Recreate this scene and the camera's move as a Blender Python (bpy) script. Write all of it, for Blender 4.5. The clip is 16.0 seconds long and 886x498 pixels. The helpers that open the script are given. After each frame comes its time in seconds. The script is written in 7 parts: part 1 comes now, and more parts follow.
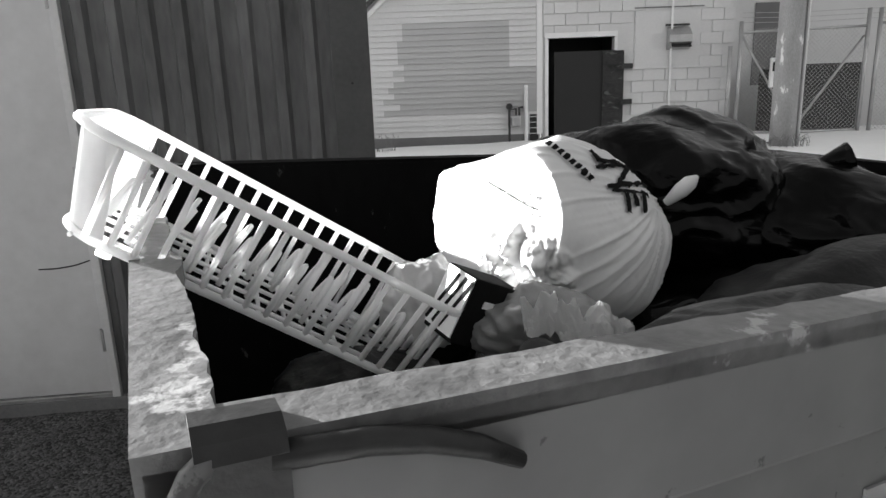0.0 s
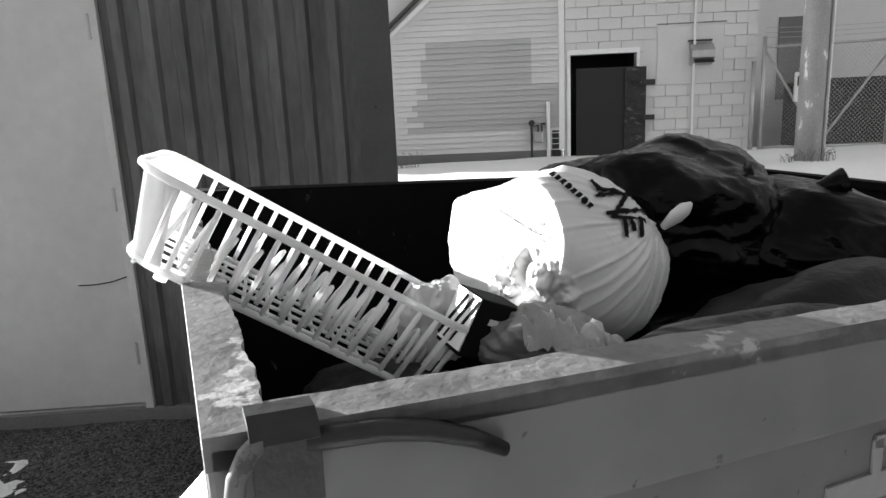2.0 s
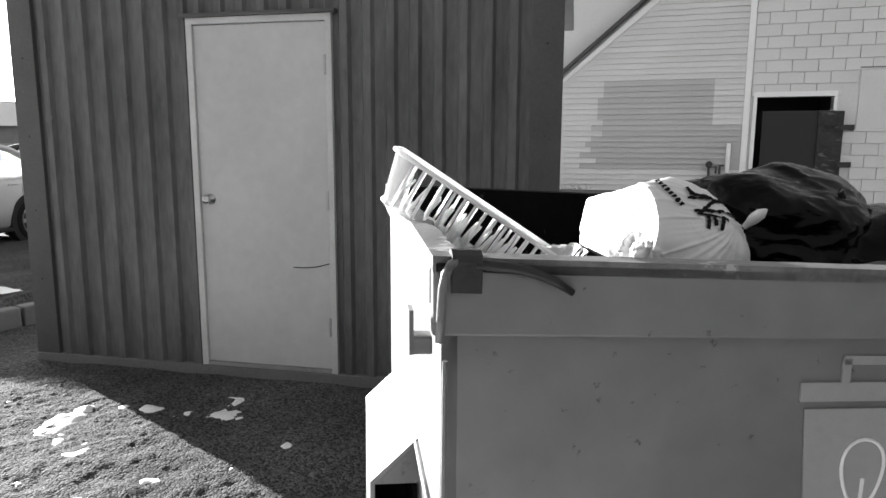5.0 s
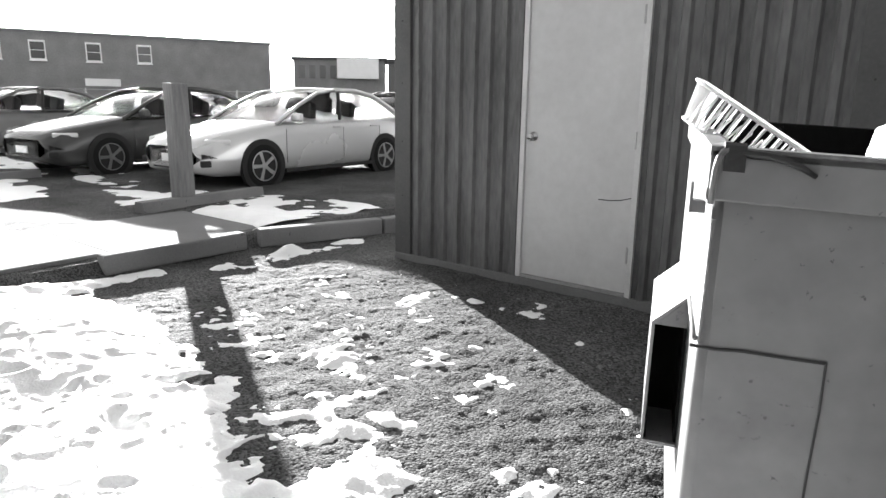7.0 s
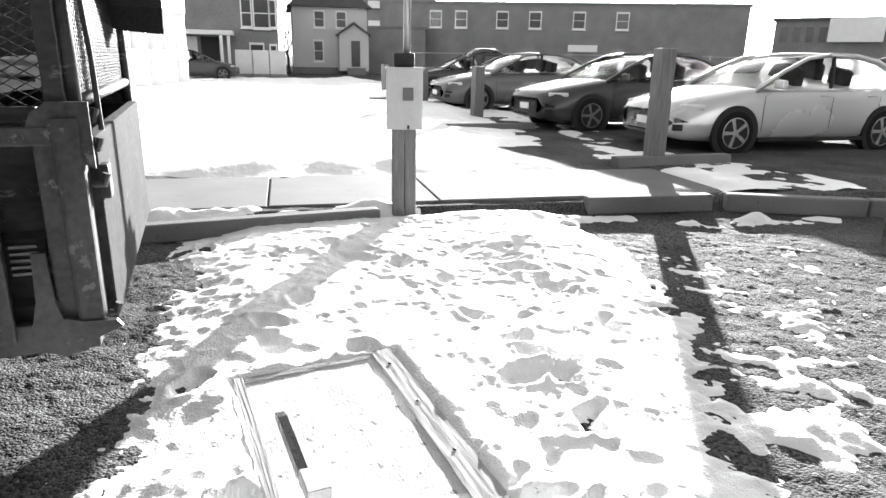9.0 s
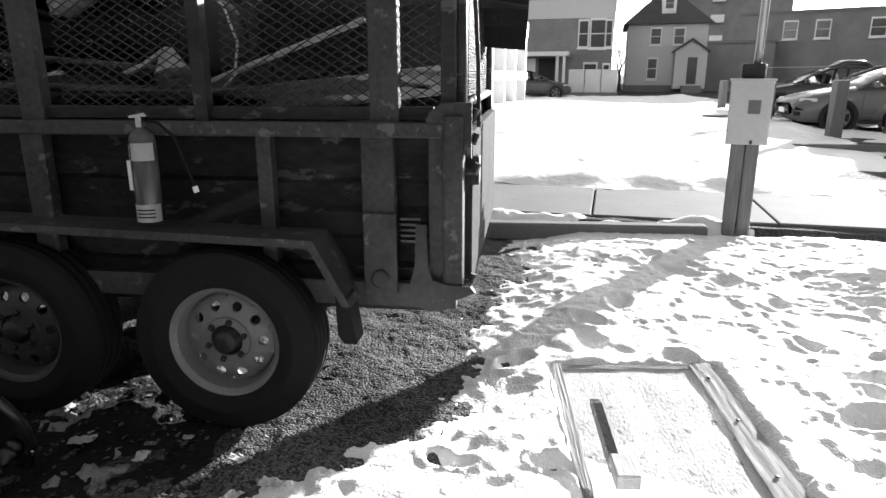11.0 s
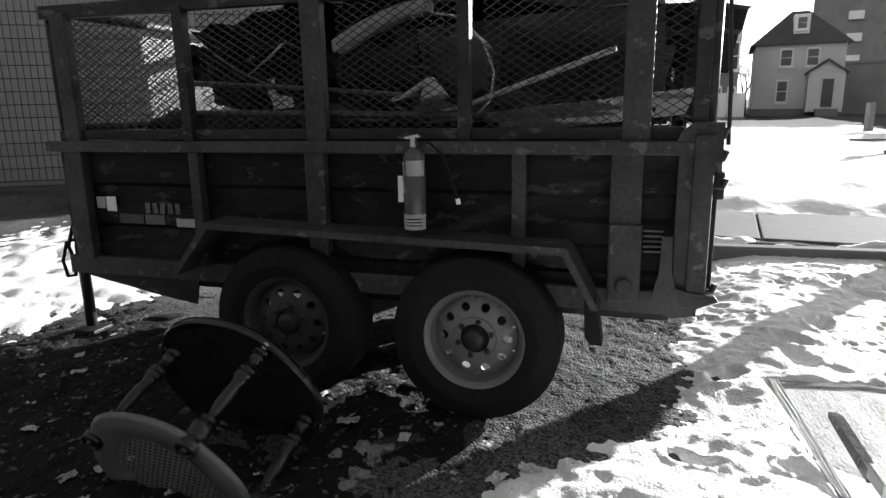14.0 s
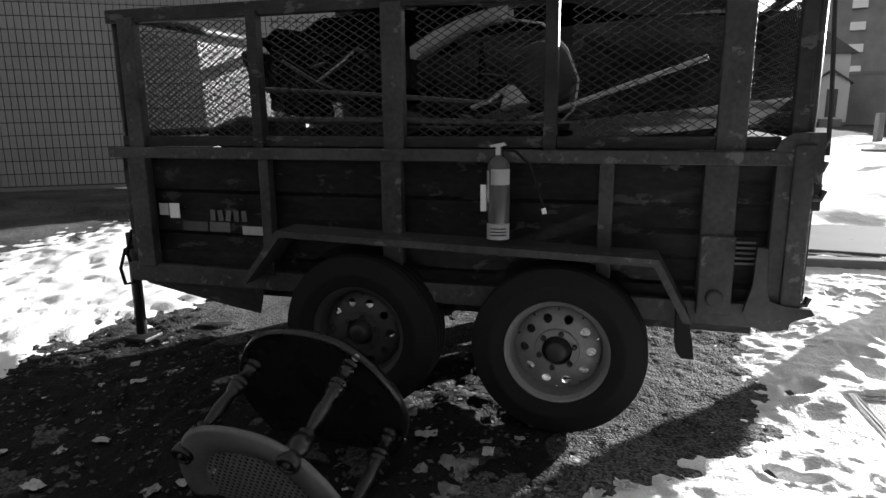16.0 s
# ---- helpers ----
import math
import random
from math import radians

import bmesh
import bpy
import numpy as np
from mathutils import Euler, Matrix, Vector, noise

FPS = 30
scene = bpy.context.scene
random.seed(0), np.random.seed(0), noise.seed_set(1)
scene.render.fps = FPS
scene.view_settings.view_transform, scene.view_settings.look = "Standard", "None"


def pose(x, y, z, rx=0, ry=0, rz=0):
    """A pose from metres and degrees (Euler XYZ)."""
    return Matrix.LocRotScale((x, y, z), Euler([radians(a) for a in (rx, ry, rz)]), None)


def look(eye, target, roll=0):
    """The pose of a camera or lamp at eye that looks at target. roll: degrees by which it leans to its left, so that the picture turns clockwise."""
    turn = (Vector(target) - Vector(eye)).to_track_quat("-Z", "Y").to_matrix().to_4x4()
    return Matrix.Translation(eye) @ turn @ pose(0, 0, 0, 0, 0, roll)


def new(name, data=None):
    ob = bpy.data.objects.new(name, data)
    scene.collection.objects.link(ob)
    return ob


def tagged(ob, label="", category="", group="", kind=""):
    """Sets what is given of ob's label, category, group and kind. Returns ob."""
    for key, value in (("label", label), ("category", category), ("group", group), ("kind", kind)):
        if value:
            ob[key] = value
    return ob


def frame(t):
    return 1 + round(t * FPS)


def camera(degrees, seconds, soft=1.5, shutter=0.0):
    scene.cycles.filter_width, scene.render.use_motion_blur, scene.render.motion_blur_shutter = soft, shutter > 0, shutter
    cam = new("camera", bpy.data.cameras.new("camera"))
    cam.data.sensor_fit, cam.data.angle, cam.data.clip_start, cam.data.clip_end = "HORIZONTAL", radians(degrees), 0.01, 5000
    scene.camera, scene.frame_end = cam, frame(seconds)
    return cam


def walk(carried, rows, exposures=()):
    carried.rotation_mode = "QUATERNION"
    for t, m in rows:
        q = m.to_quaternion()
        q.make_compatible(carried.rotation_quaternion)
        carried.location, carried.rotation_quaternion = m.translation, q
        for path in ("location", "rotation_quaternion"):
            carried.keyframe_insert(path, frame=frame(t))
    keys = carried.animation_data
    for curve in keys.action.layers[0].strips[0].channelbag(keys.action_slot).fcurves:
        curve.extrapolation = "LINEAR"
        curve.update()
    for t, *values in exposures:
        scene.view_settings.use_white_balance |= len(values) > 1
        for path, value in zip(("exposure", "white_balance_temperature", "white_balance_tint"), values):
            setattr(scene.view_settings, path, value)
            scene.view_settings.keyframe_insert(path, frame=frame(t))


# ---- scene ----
cam = camera(69.2, 16.0)
METRES, EYE, TILT, LEAN, TURN = 2.738, 1.32, 0.0, 0.0, -8.7
PATH = [
    (0, (0.239, -0.152, 1.347), (0.424, 1.785, 0.886), -2.1),
    (0.5, (0.236, -0.173, 1.357), (0.42, 1.766, 0.902), -1.8),
    (1, (0.235, -0.196, 1.363), (0.403, 1.747, 0.921), -2.4),
    (1.5, (0.234, -0.211, 1.373), (0.363, 1.737, 0.939), -3.6),
    (2, (0.248, -0.235, 1.376), (0.362, 1.719, 0.963), -2.6),
    (2.5, (0.262, -0.268, 1.373), (0.326, 1.686, 0.952), -2.0),
    (3, (0.282, -0.311, 1.376), (0.282, 1.649, 0.98), -2.1),
    (3.2, (0.294, -0.336, 1.376), (0.262, 1.628, 0.998), -1.7),
    (5.3, (0.302, -0.784, 1.323), (-0.153, 1.142, 1.039), -0.2),
    (5.5, (0.288, -0.852, 1.313), (-0.212, 1.065, 1.039), -0.6),
    (6, (0.292, -0.985, 1.307), (-0.374, 0.876, 1.001), -0.6),
    (6.5, (0.391, -1.073, 1.301), (-0.507, 0.678, 0.94), 0.1),
    (7, (0.49, -1.21, 1.284), (-0.703, 0.331, 0.834), 0.8),
    (7.5, (0.531, -1.378, 1.257), (-0.881, -0.06, 0.739), 0.1),
    (7.6, (0.55, -1.413, 1.237), (-0.892, -0.122, 0.731), 0.2),
    (8, (0.612, -1.511, 1.243), (-0.975, -0.433, 0.677), -1.0),
    (8.5, (0.686, -1.624, 1.277), (-1.032, -0.765, 0.718), 0.3),
    (9, (0.729, -1.668, 1.269), (-1.132, -1.207, 0.7), 1.2),
    (9.5, (0.761, -1.686, 1.236), (-1.153, -1.522, 0.678), 1.3),
    (10, (0.837, -1.684, 1.250), (-1.095, -1.780, 0.742), 1.0),
    (10.2, (0.846, -1.687, 1.246), (-1.079, -1.882, 0.739), 0.7),
    (12.3, (1.033, -1.934, 1.214), (-0.789, -2.567, 0.684), -0.4),
    (12.5, (1.074, -1.964, 1.218), (-0.756, -2.591, 0.707), -0.3),
    (13, (1.158, -2.044, 1.213), (-0.672, -2.681, 0.718), -0.4),
    (13.5, (1.221, -2.121, 1.213), (-0.605, -2.782, 0.736), -0.2),
    (14, (1.252, -2.174, 1.218), (-0.534, -2.958, 0.776), -1.0),
    (14.5, (1.245, -2.242, 1.206), (-0.523, -3.066, 0.760), -0.9),
    (15, (1.248, -2.348, 1.190), (-0.547, -3.110, 0.745), 0.2),
    (15.5, (1.281, -2.433, 1.212), (-0.516, -3.196, 0.774), -0.4),
    (16, (1.340, -2.495, 1.223), (-0.452, -3.277, 0.803), -0.6),
]
walk(cam, [(t, look(eye, target, roll)) for t, eye, target, roll in PATH],
     exposures=[(0, 2.4), (3.2, 2.4), (5.5, 2.5), (7, 2.78), (9, 2.62), (10.2, 2.4), (12.5, 1.98), (16, 1.85)])

# ---- light: low winter sun, white sky ----
SUN_DIR = Vector((-0.879, 0.477, 0.0))
SUN_ELEV = radians(11.6)
world = bpy.data.worlds.new("world")
scene.world = world
world.use_nodes = True
wn, wl = world.node_tree.nodes, world.node_tree.links
wn.clear()
sky = wn.new("ShaderNodeTexSky")
sky.sky_type = "NISHITA"
sky.sun_disc = False
sky.sun_elevation = SUN_ELEV
sky.sun_rotation = math.atan2(SUN_DIR.x, SUN_DIR.y)
grey = wn.new("ShaderNodeRGBToBW")
bgn = wn.new("ShaderNodeBackground")
bgn.inputs["Strength"].default_value = 0.085
wo = wn.new("ShaderNodeOutputWorld")
wl.new(sky.outputs["Color"], grey.inputs["Color"])
wl.new(grey.outputs["Val"], bgn.inputs["Color"])
wl.new(bgn.outputs["Background"], wo.inputs["Surface"])
sun_data = bpy.data.lights.new("sun", "SUN")
sun_data.energy = 5.0
sun_data.angle = radians(0.5)
sun = new("sun", sun_data)
to_sun = Vector((SUN_DIR.x * math.cos(SUN_ELEV), SUN_DIR.y * math.cos(SUN_ELEV), math.sin(SUN_ELEV)))
sun.matrix_world = look(to_sun * 50, (0, 0, 0))

G = -0.06          # ground level by the shed


# ---- materials ----
def surf(name, base, rough=0.6, metal=0.0, var=0.25, big=3.0, fine=60.0, bump=0.15, dist=0.01, spots=0.0, spot_col=0.6, spot_scale=9.0,
         spec=0.5, per_object=0.0, stretch=(1, 1, 1), coords="Object"):
    """Painted or worn grey surface: two scales of variation, spots of wear, fine relief."""
    m = bpy.data.materials.new(name)
    m.use_nodes = True
    nt = m.node_tree
    N, L = nt.nodes, nt.links
    p = N["Principled BSDF"]
    tc = N.new("ShaderNodeTexCoord")
    mp = N.new("ShaderNodeMapping")
    mp.inputs["Scale"].default_value = stretch
    L.new(tc.outputs[coords], mp.inputs["Vector"])
    n1, n2 = N.new("ShaderNodeTexNoise"), N.new("ShaderNodeTexNoise")
    n1.inputs["Scale"].default_value, n2.inputs["Scale"].default_value = big, fine
    n1.inputs["Detail"].default_value, n2.inputs["Detail"].default_value = 6, 4
    for n in (n1, n2):
        L.new(mp.outputs["Vector"], n.inputs["Vector"])
    mix = N.new("ShaderNodeMath")
    mix.operation = "MULTIPLY_ADD"
    mix.inputs[1].default_value = 0.6
    L.new(n1.outputs["Fac"], mix.inputs[0])
    half = N.new("ShaderNodeMath")
    half.operation = "MULTIPLY"
    half.inputs[1].default_value = 0.4
    L.new(n2.outputs["Fac"], half.inputs[0])
    L.new(half.outputs[0], mix.inputs[2])
    ramp = N.new("ShaderNodeMapRange")
    ramp.inputs["From Min"].default_value, ramp.inputs["From Max"].default_value = 0.3, 0.7
    ramp.inputs["To Min"].default_value, ramp.inputs["To Max"].default_value = base * (1 - var), base * (1 + var)
    L.new(mix.outputs[0], ramp.inputs["Value"])
    out = ramp.outputs["Result"]
    if spots:
        n3 = N.new("ShaderNodeTexNoise")
        n3.inputs["Scale"].default_value, n3.inputs["Detail"].default_value = spot_scale, 8
        n3.inputs["Roughness"].default_value = 0.65
        L.new(mp.outputs["Vector"], n3.inputs["Vector"])
        step = N.new("ShaderNodeMapRange")
        step.inputs["From Min"].default_value, step.inputs["From Max"].default_value = 0.72 - 0.3 * spots, 0.75 - 0.3 * spots
        L.new(n3.outputs["Fac"], step.inputs["Value"])
        mx = N.new("ShaderNodeMix")
        L.new(step.outputs["Result"], mx.inputs[0])
        L.new(out, mx.inputs[2])
        mx.inputs[3].default_value = spot_col
        out = mx.outputs[0]
    if per_object:
        oi = N.new("ShaderNodeObjectInfo")
        pr = N.new("ShaderNodeMapRange")
        pr.inputs["To Min"].default_value, pr.inputs["To Max"].default_value = 1 - per_object, 1 + per_object
        L.new(oi.outputs["Random"], pr.inputs["Value"])
        mm = N.new("ShaderNodeMath")
        mm.operation = "MULTIPLY"
        L.new(out, mm.inputs[0])
        L.new(pr.outputs["Result"], mm.inputs[1])
        out = mm.outputs[0]
    comb = N.new("ShaderNodeCombineColor")
    for i in range(3):
        L.new(out, comb.inputs[i])
    L.new(comb.outputs[0], p.inputs["Base Color"])
    p.inputs["Metallic"].default_value = metal
    p.inputs["Specular IOR Level"].default_value = spec
    rr = N.new("ShaderNodeMapRange")
    rr.inputs["To Min"].default_value, rr.inputs["To Max"].default_value = max(0.02, rough - 0.12), min(1, rough + 0.12)
    L.new(n1.outputs["Fac"], rr.inputs["Value"])
    L.new(rr.outputs["Result"], p.inputs["Roughness"])
    b = N.new("ShaderNodeBump")
    b.inputs["Strength"].default_value, b.inputs["Distance"].default_value = bump, dist
    L.new(n2.outputs["Fac"], b.inputs["Height"])
    L.new(b.outputs["Normal"], p.inputs["Normal"])
    return m


def thin(m, share):
    """Thin pale plastic: part of the light passes through it."""
    N, L = m.node_tree.nodes, m.node_tree.links
    p = N["Principled BSDF"]
    tr, mx = N.new("ShaderNodeBsdfTranslucent"), N.new("ShaderNodeMixShader")
    mx.inputs[0].default_value = share
    L.new(p.inputs["Base Color"].links[0].from_socket, tr.inputs["Color"])
    L.new(p.outputs[0], mx.inputs[1])
    L.new(tr.outputs[0], mx.inputs[2])
    L.new(mx.outputs[0], N["Material Output"].inputs["Surface"])
    return m


def clear_glass(name, tint=0.8, rough=0.02):
    m = bpy.data.materials.new(name)
    m.use_nodes = True
    p = m.node_tree.nodes["Principled BSDF"]
    p.inputs["Base Color"].default_value = (tint, tint, tint, 1)
    p.inputs["Transmission Weight"].default_value = 1.0
    p.inputs["Roughness"].default_value = rough
    p.inputs["IOR"].default_value = 1.2
    return m


def gravel_mat():
    """Gravelly asphalt: dark grey with small stones of several greys, relief from cells."""
    m = bpy.data.materials.new("gravelly_asphalt")
    m.use_nodes = True
    N, L = m.node_tree.nodes, m.node_tree.links
    p = N["Principled BSDF"]
    tc = N.new("ShaderNodeTexCoord")
    v = N.new("ShaderNodeTexVoronoi")
    v.inputs["Scale"].default_value = 95
    n = N.new("ShaderNodeTexNoise")
    n.inputs["Scale"].default_value, n.inputs["Detail"].default_value = 1.3, 8
    for k in (v, n):
        L.new(tc.outputs["Object"], k.inputs["Vector"])
    sep = N.new("ShaderNodeSeparateColor")
    L.new(v.outputs["Color"], sep.inputs["Color"])
    a = N.new("ShaderNodeMapRange")
    a.inputs["To Min"].default_value, a.inputs["To Max"].default_value = 0.025, 0.125
    L.new(sep.outputs[0], a.inputs["Value"])
    b = N.new("ShaderNodeMapRange")
    b.inputs["From Min"].default_value, b.inputs["From Max"].default_value = 0.3, 0.7
    b.inputs["To Min"].default_value, b.inputs["To Max"].default_value = 0.55, 1.35
    L.new(n.outputs["Fac"], b.inputs["Value"])
    mm = N.new("ShaderNodeMath")
    mm.operation = "MULTIPLY"
    L.new(a.outputs[0], mm.inputs[0])
    L.new(b.outputs[0], mm.inputs[1])
    c = N.new("ShaderNodeCombineColor")
    for i in range(3):
        L.new(mm.outputs[0], c.inputs[i])
    L.new(c.outputs[0], p.inputs["Base Color"])
    p.inputs["Roughness"].default_value = 0.92
    p.inputs["Specular IOR Level"].default_value = 0.12
    bp = N.new("ShaderNodeBump")
    bp.invert = True
    bp.inputs["Strength"].default_value, bp.inputs["Distance"].default_value = 0.7, 0.007
    L.new(v.outputs["Distance"], bp.inputs["Height"])
    L.new(bp.outputs["Normal"], p.inputs["Normal"])
    return m


M_GRAVEL = gravel_mat()
M_SNOW = surf("trodden_snow", 0.84, 0.6, var=0.08, big=6, fine=90, bump=0.7, dist=0.008, spots=0.17, spot_col=0.3, spot_scale=30)
M_SNOWFAR = surf("lying_snow", 0.86, 0.6, var=0.06, big=0.6, fine=9, bump=0.3, dist=0.05, spots=0.1, spot_col=0.45, spot_scale=1.4)
M_CONC = surf("worn_concrete", 0.17, 0.92, spec=0.1, var=0.2, big=1.5, fine=70, bump=0.2, dist=0.004, spots=0.2, spot_col=0.1)
M_SHED = surf("grey_painted_steel_cladding", 0.11, 0.5, var=0.5, big=4.5, fine=40, bump=0.1, dist=0.004, spots=0.24, spot_col=0.14, spot_scale=22, stretch=(1, 1, 0.22))
M_TRIM = surf("dark_grey_painted_trim", 0.075, 0.5, var=0.25, big=4, fine=60, bump=0.08, dist=0.003, spots=0.15, spot_col=0.13, spot_scale=25)
M_DOOR = surf("pale_painted_steel_door", 0.52, 0.45, var=0.1, big=2.0, fine=18, bump=0.05, dist=0.004, spots=0.06, spot_col=0.3, spot_scale=3)
M_FRAME = surf("pale_door_frame_paint", 0.55, 0.5, var=0.12, big=5, fine=50, bump=0.06, spots=0.1, spot_col=0.25, spot_scale=15)
M_METAL = surf("brushed_steel", 0.55, 0.3, 1.0, var=0.15, big=8, fine=120, bump=0.05)
M_DARKMETAL = surf("dark_oily_steel", 0.035, 0.5, 0.5, var=0.3, big=6, fine=80, bump=0.12, spots=0.15, spot_col=0.12)
M_DUMP = surf("grey_dumpster_paint", 0.15, 0.45, var=0.26, big=2.2, fine=14, bump=0.14, dist=0.006, spots=0.26, spot_col=0.07, spot_scale=36)
M_DUMPRIM = surf("scuffed_rim_paint", 0.13, 0.5, var=0.5, big=14, fine=90, bump=0.35, dist=0.004, spots=0.42, spot_col=0.34, spot_scale=11)
# inner steel: near-black base puts the dumpster's inside shade into the colour
M_DUMPIN = surf("shade_black_inner_steel", 0.004, 0.85, spec=0.1, var=0.5, big=5, fine=40, bump=0.25, spots=0.22, spot_col=0.05, spot_scale=34, stretch=(1, 1, 0.45))
M_BLACKPLASTIC = surf("black_bin_liner", 0.0012, 0.16, spec=0.12, var=0.3, big=8, fine=30, bump=0.3, dist=0.008, stretch=(0.5, 2.5, 1.5))
M_GREYPLASTIC = surf("dusty_dark_liner", 0.009, 0.5, spec=0.25, var=0.5, big=7, fine=50, bump=0.3, dist=0.01, spots=0.2, spot_col=0.03, spot_scale=12)
M_WHITEBAG = thin(surf("white_polythene", 0.74, 0.32, var=0.05, big=5, fine=60, bump=0.12, dist=0.004), 0.1)
M_INK = surf("black_print", 0.012, 0.85, var=0.2, spec=0.05)
M_BASKET = thin(surf("white_coated_plastic", 0.92, 0.35, var=0.04, big=6, fine=80, bump=0.05), 0.6)
M_RUBBER = surf("black_tyre_rubber", 0.011, 0.85, spec=0.2, var=0.35, big=6, fine=70, bump=0.2, dist=0.004)
M_RIM = surf("dull_silver_wheel_paint", 0.17, 0.45, 0.3, var=0.2, big=9, fine=70, bump=0.08, spots=0.15, spot_col=0.12, spot_scale=18)
M_RIMDARK = surf("dark_wheel_paint", 0.045, 0.55, 0.2, var=0.3, big=9, fine=70, bump=0.08, spots=0.15, spot_col=0.09, spot_scale=18)
M_TRAILER = surf("worn_black_trailer_paint", 0.024, 0.5, spec=0.25, var=0.8, big=5.0, fine=30, bump=0.35, dist=0.008, spots=0.44, spot_col=0.085, spot_scale=9, stretch=(0.7, 1, 1.6))
M_TRPOST = surf("scuffed_post_paint", 0.045, 0.5, spec=0.25, var=0.6, big=5, fine=50, bump=0.15, spots=0.42, spot_col=0.11, spot_scale=14)
M_SCRAP = surf("scrap_sheet_grey", 0.09, 0.4, 0.3, var=0.4, big=4, fine=30, bump=0.15, per_object=0.4)
M_SCRAPPALE = surf("pale_scrap_enamel", 0.42, 0.35, var=0.15, big=5, fine=40, bump=0.1)
M_EXT = surf("dark_red_extinguisher_enamel", 0.07, 0.25, var=0.1, big=6, fine=60, bump=0.03)
M_LABEL = surf("white_paper_label", 0.86, 0.5, var=0.08, big=12, fine=60, bump=0.03)
M_DARKWOOD = surf("dark_varnished_wood", 0.012, 0.28, var=0.4, big=5, fine=40, bump=0.12, stretch=(1, 1, 0.2))
M_SEATRIM = surf("worn_brown_wood", 0.13, 0.4, var=0.25, big=8, fine=60, bump=0.1)
M_PAPER = surf("wet_paper_litter", 0.42, 0.7, var=0.25, big=20, fine=90, bump=0.3, per_object=0.35)
M_WOODPOST = surf("weathered_post_wood", 0.16, 0.8, var=0.4, big=6, fine=50, bump=0.4, dist=0.01, stretch=(6, 6, 0.6))
M_BOX = surf("pale_meter_box_paint", 0.5, 0.5, var=0.08, big=5, fine=40, bump=0.04)
M_SIDING = surf("white_vinyl_siding", 0.55, 0.5, var=0.06, big=1.5, fine=25, bump=0.05, per_object=0.04)
M_SIDINGPATCH = surf("newer_siding_paint", 0.38, 0.5, var=0.06, big=1.5, fine=25, bump=0.05, per_object=0.05)
M_BLOCK = surf("white_painted_block", 0.56, 0.6, var=0.08, big=1.2, fine=30, bump=0.12, per_object=0.03, spots=0.05, spot_col=0.35, spot_scale=6)
M_MORTAR = surf("grey_mortar", 0.52, 0.85, var=0.2, big=3, fine=60)
M_DARK = surf("dark_interior", 0.01, 0.7, var=0.3)
M_GALV = surf("galvanised_steel", 0.4, 0.4, 0.7, var=0.2, big=6, fine=60, bump=0.06)
M_POLE = surf("peeling_pole_paint", 0.3, 0.7, var=0.3, big=3, fine=40, bump=0.2, spots=0.4, spot_col=0.7, spot_scale=3, stretch=(2, 2, 0.7))
M_BRICK = surf("dark_brick", 0.19, 0.8, var=0.3, big=0.8, fine=12, bump=0.2)
M_PALEHOUSE = surf("pale_house_render", 0.5, 0.7, var=0.08, big=0.6, fine=8, bump=0.05)
M_ROOF = surf("dark_shingles", 0.06, 0.8, var=0.3, big=2, fine=20, bump=0.3)
M_WHITEPAINT = surf("white_trim_paint", 0.72, 0.5, var=0.06, big=2, fine=20)
M_WINDOW = surf("dark_window_glass", 0.04, 0.1, var=0.2, big=1)
M_SILVERCAR = surf("silver_car_paint", 0.62, 0.25, 0.35, var=0.05, big=1, fine=200, bump=0.0)
M_DARKCAR = surf("dark_car_paint", 0.06, 0.22, 0.2, var=0.1, big=1, fine=200, bump=0.0)
M_GREYCAR = surf("grey_car_paint", 0.16, 0.25, 0.3, var=0.1, big=1, fine=200, bump=0.0)
M_CARGLASS = clear_glass("tinted_car_glass", 0.75)
M_LAMP = surf("clear_lamp_lens", 0.6, 0.15, var=0.1)
M_PLANK = surf("grey_weathered_plank", 0.5, 0.8, var=0.25, big=4, fine=40, bump=0.15, stretch=(0.4, 3, 3))


# ---- mesh helpers ----
def part(name, bm, material, parent=None, label="", smooth=False, category="", kind="", group=""):
    me = bpy.data.meshes.new(name)
    bm.to_mesh(me)
    bm.free()
    if smooth:
        for f in me.polygons:
            f.use_smooth = True
    me.materials.append(material)
    ob = new(name, me)
    if parent:
        ob.parent = parent
    return tagged(ob, label, category, group, kind)


def thing(name, m, label, category, group=""):
    ob = new(name)
    ob.empty_display_size = 0.1
    ob.matrix_world = m
    return tagged(ob, label, category, group)


def box(bm, c, s, m=None, bevel=0.0):
    """A block with centre c and sizes s, turned by m, edges bevelled."""
    t = Matrix.Translation(c) @ (m or Matrix()) @ Matrix.Diagonal((*s, 1))
    r = bmesh.ops.create_cube(bm, size=1.0, matrix=t)
    if bevel:
        es = list({e for v in r["verts"] for e in v.link_edges})
        bmesh.ops.bevel(bm, geom=es, offset=bevel, segments=2, profile=0.6, affect="EDGES")
    return bm


def B(c, s, m=None, bevel=0.0):
    return box(bmesh.new(), c, s, m, bevel)


def span(lo, hi, bevel=0.0):
    c = [(a + b) / 2 for a, b in zip(lo, hi)]
    return B(c, [b - a for a, b in zip(lo, hi)], None, bevel)


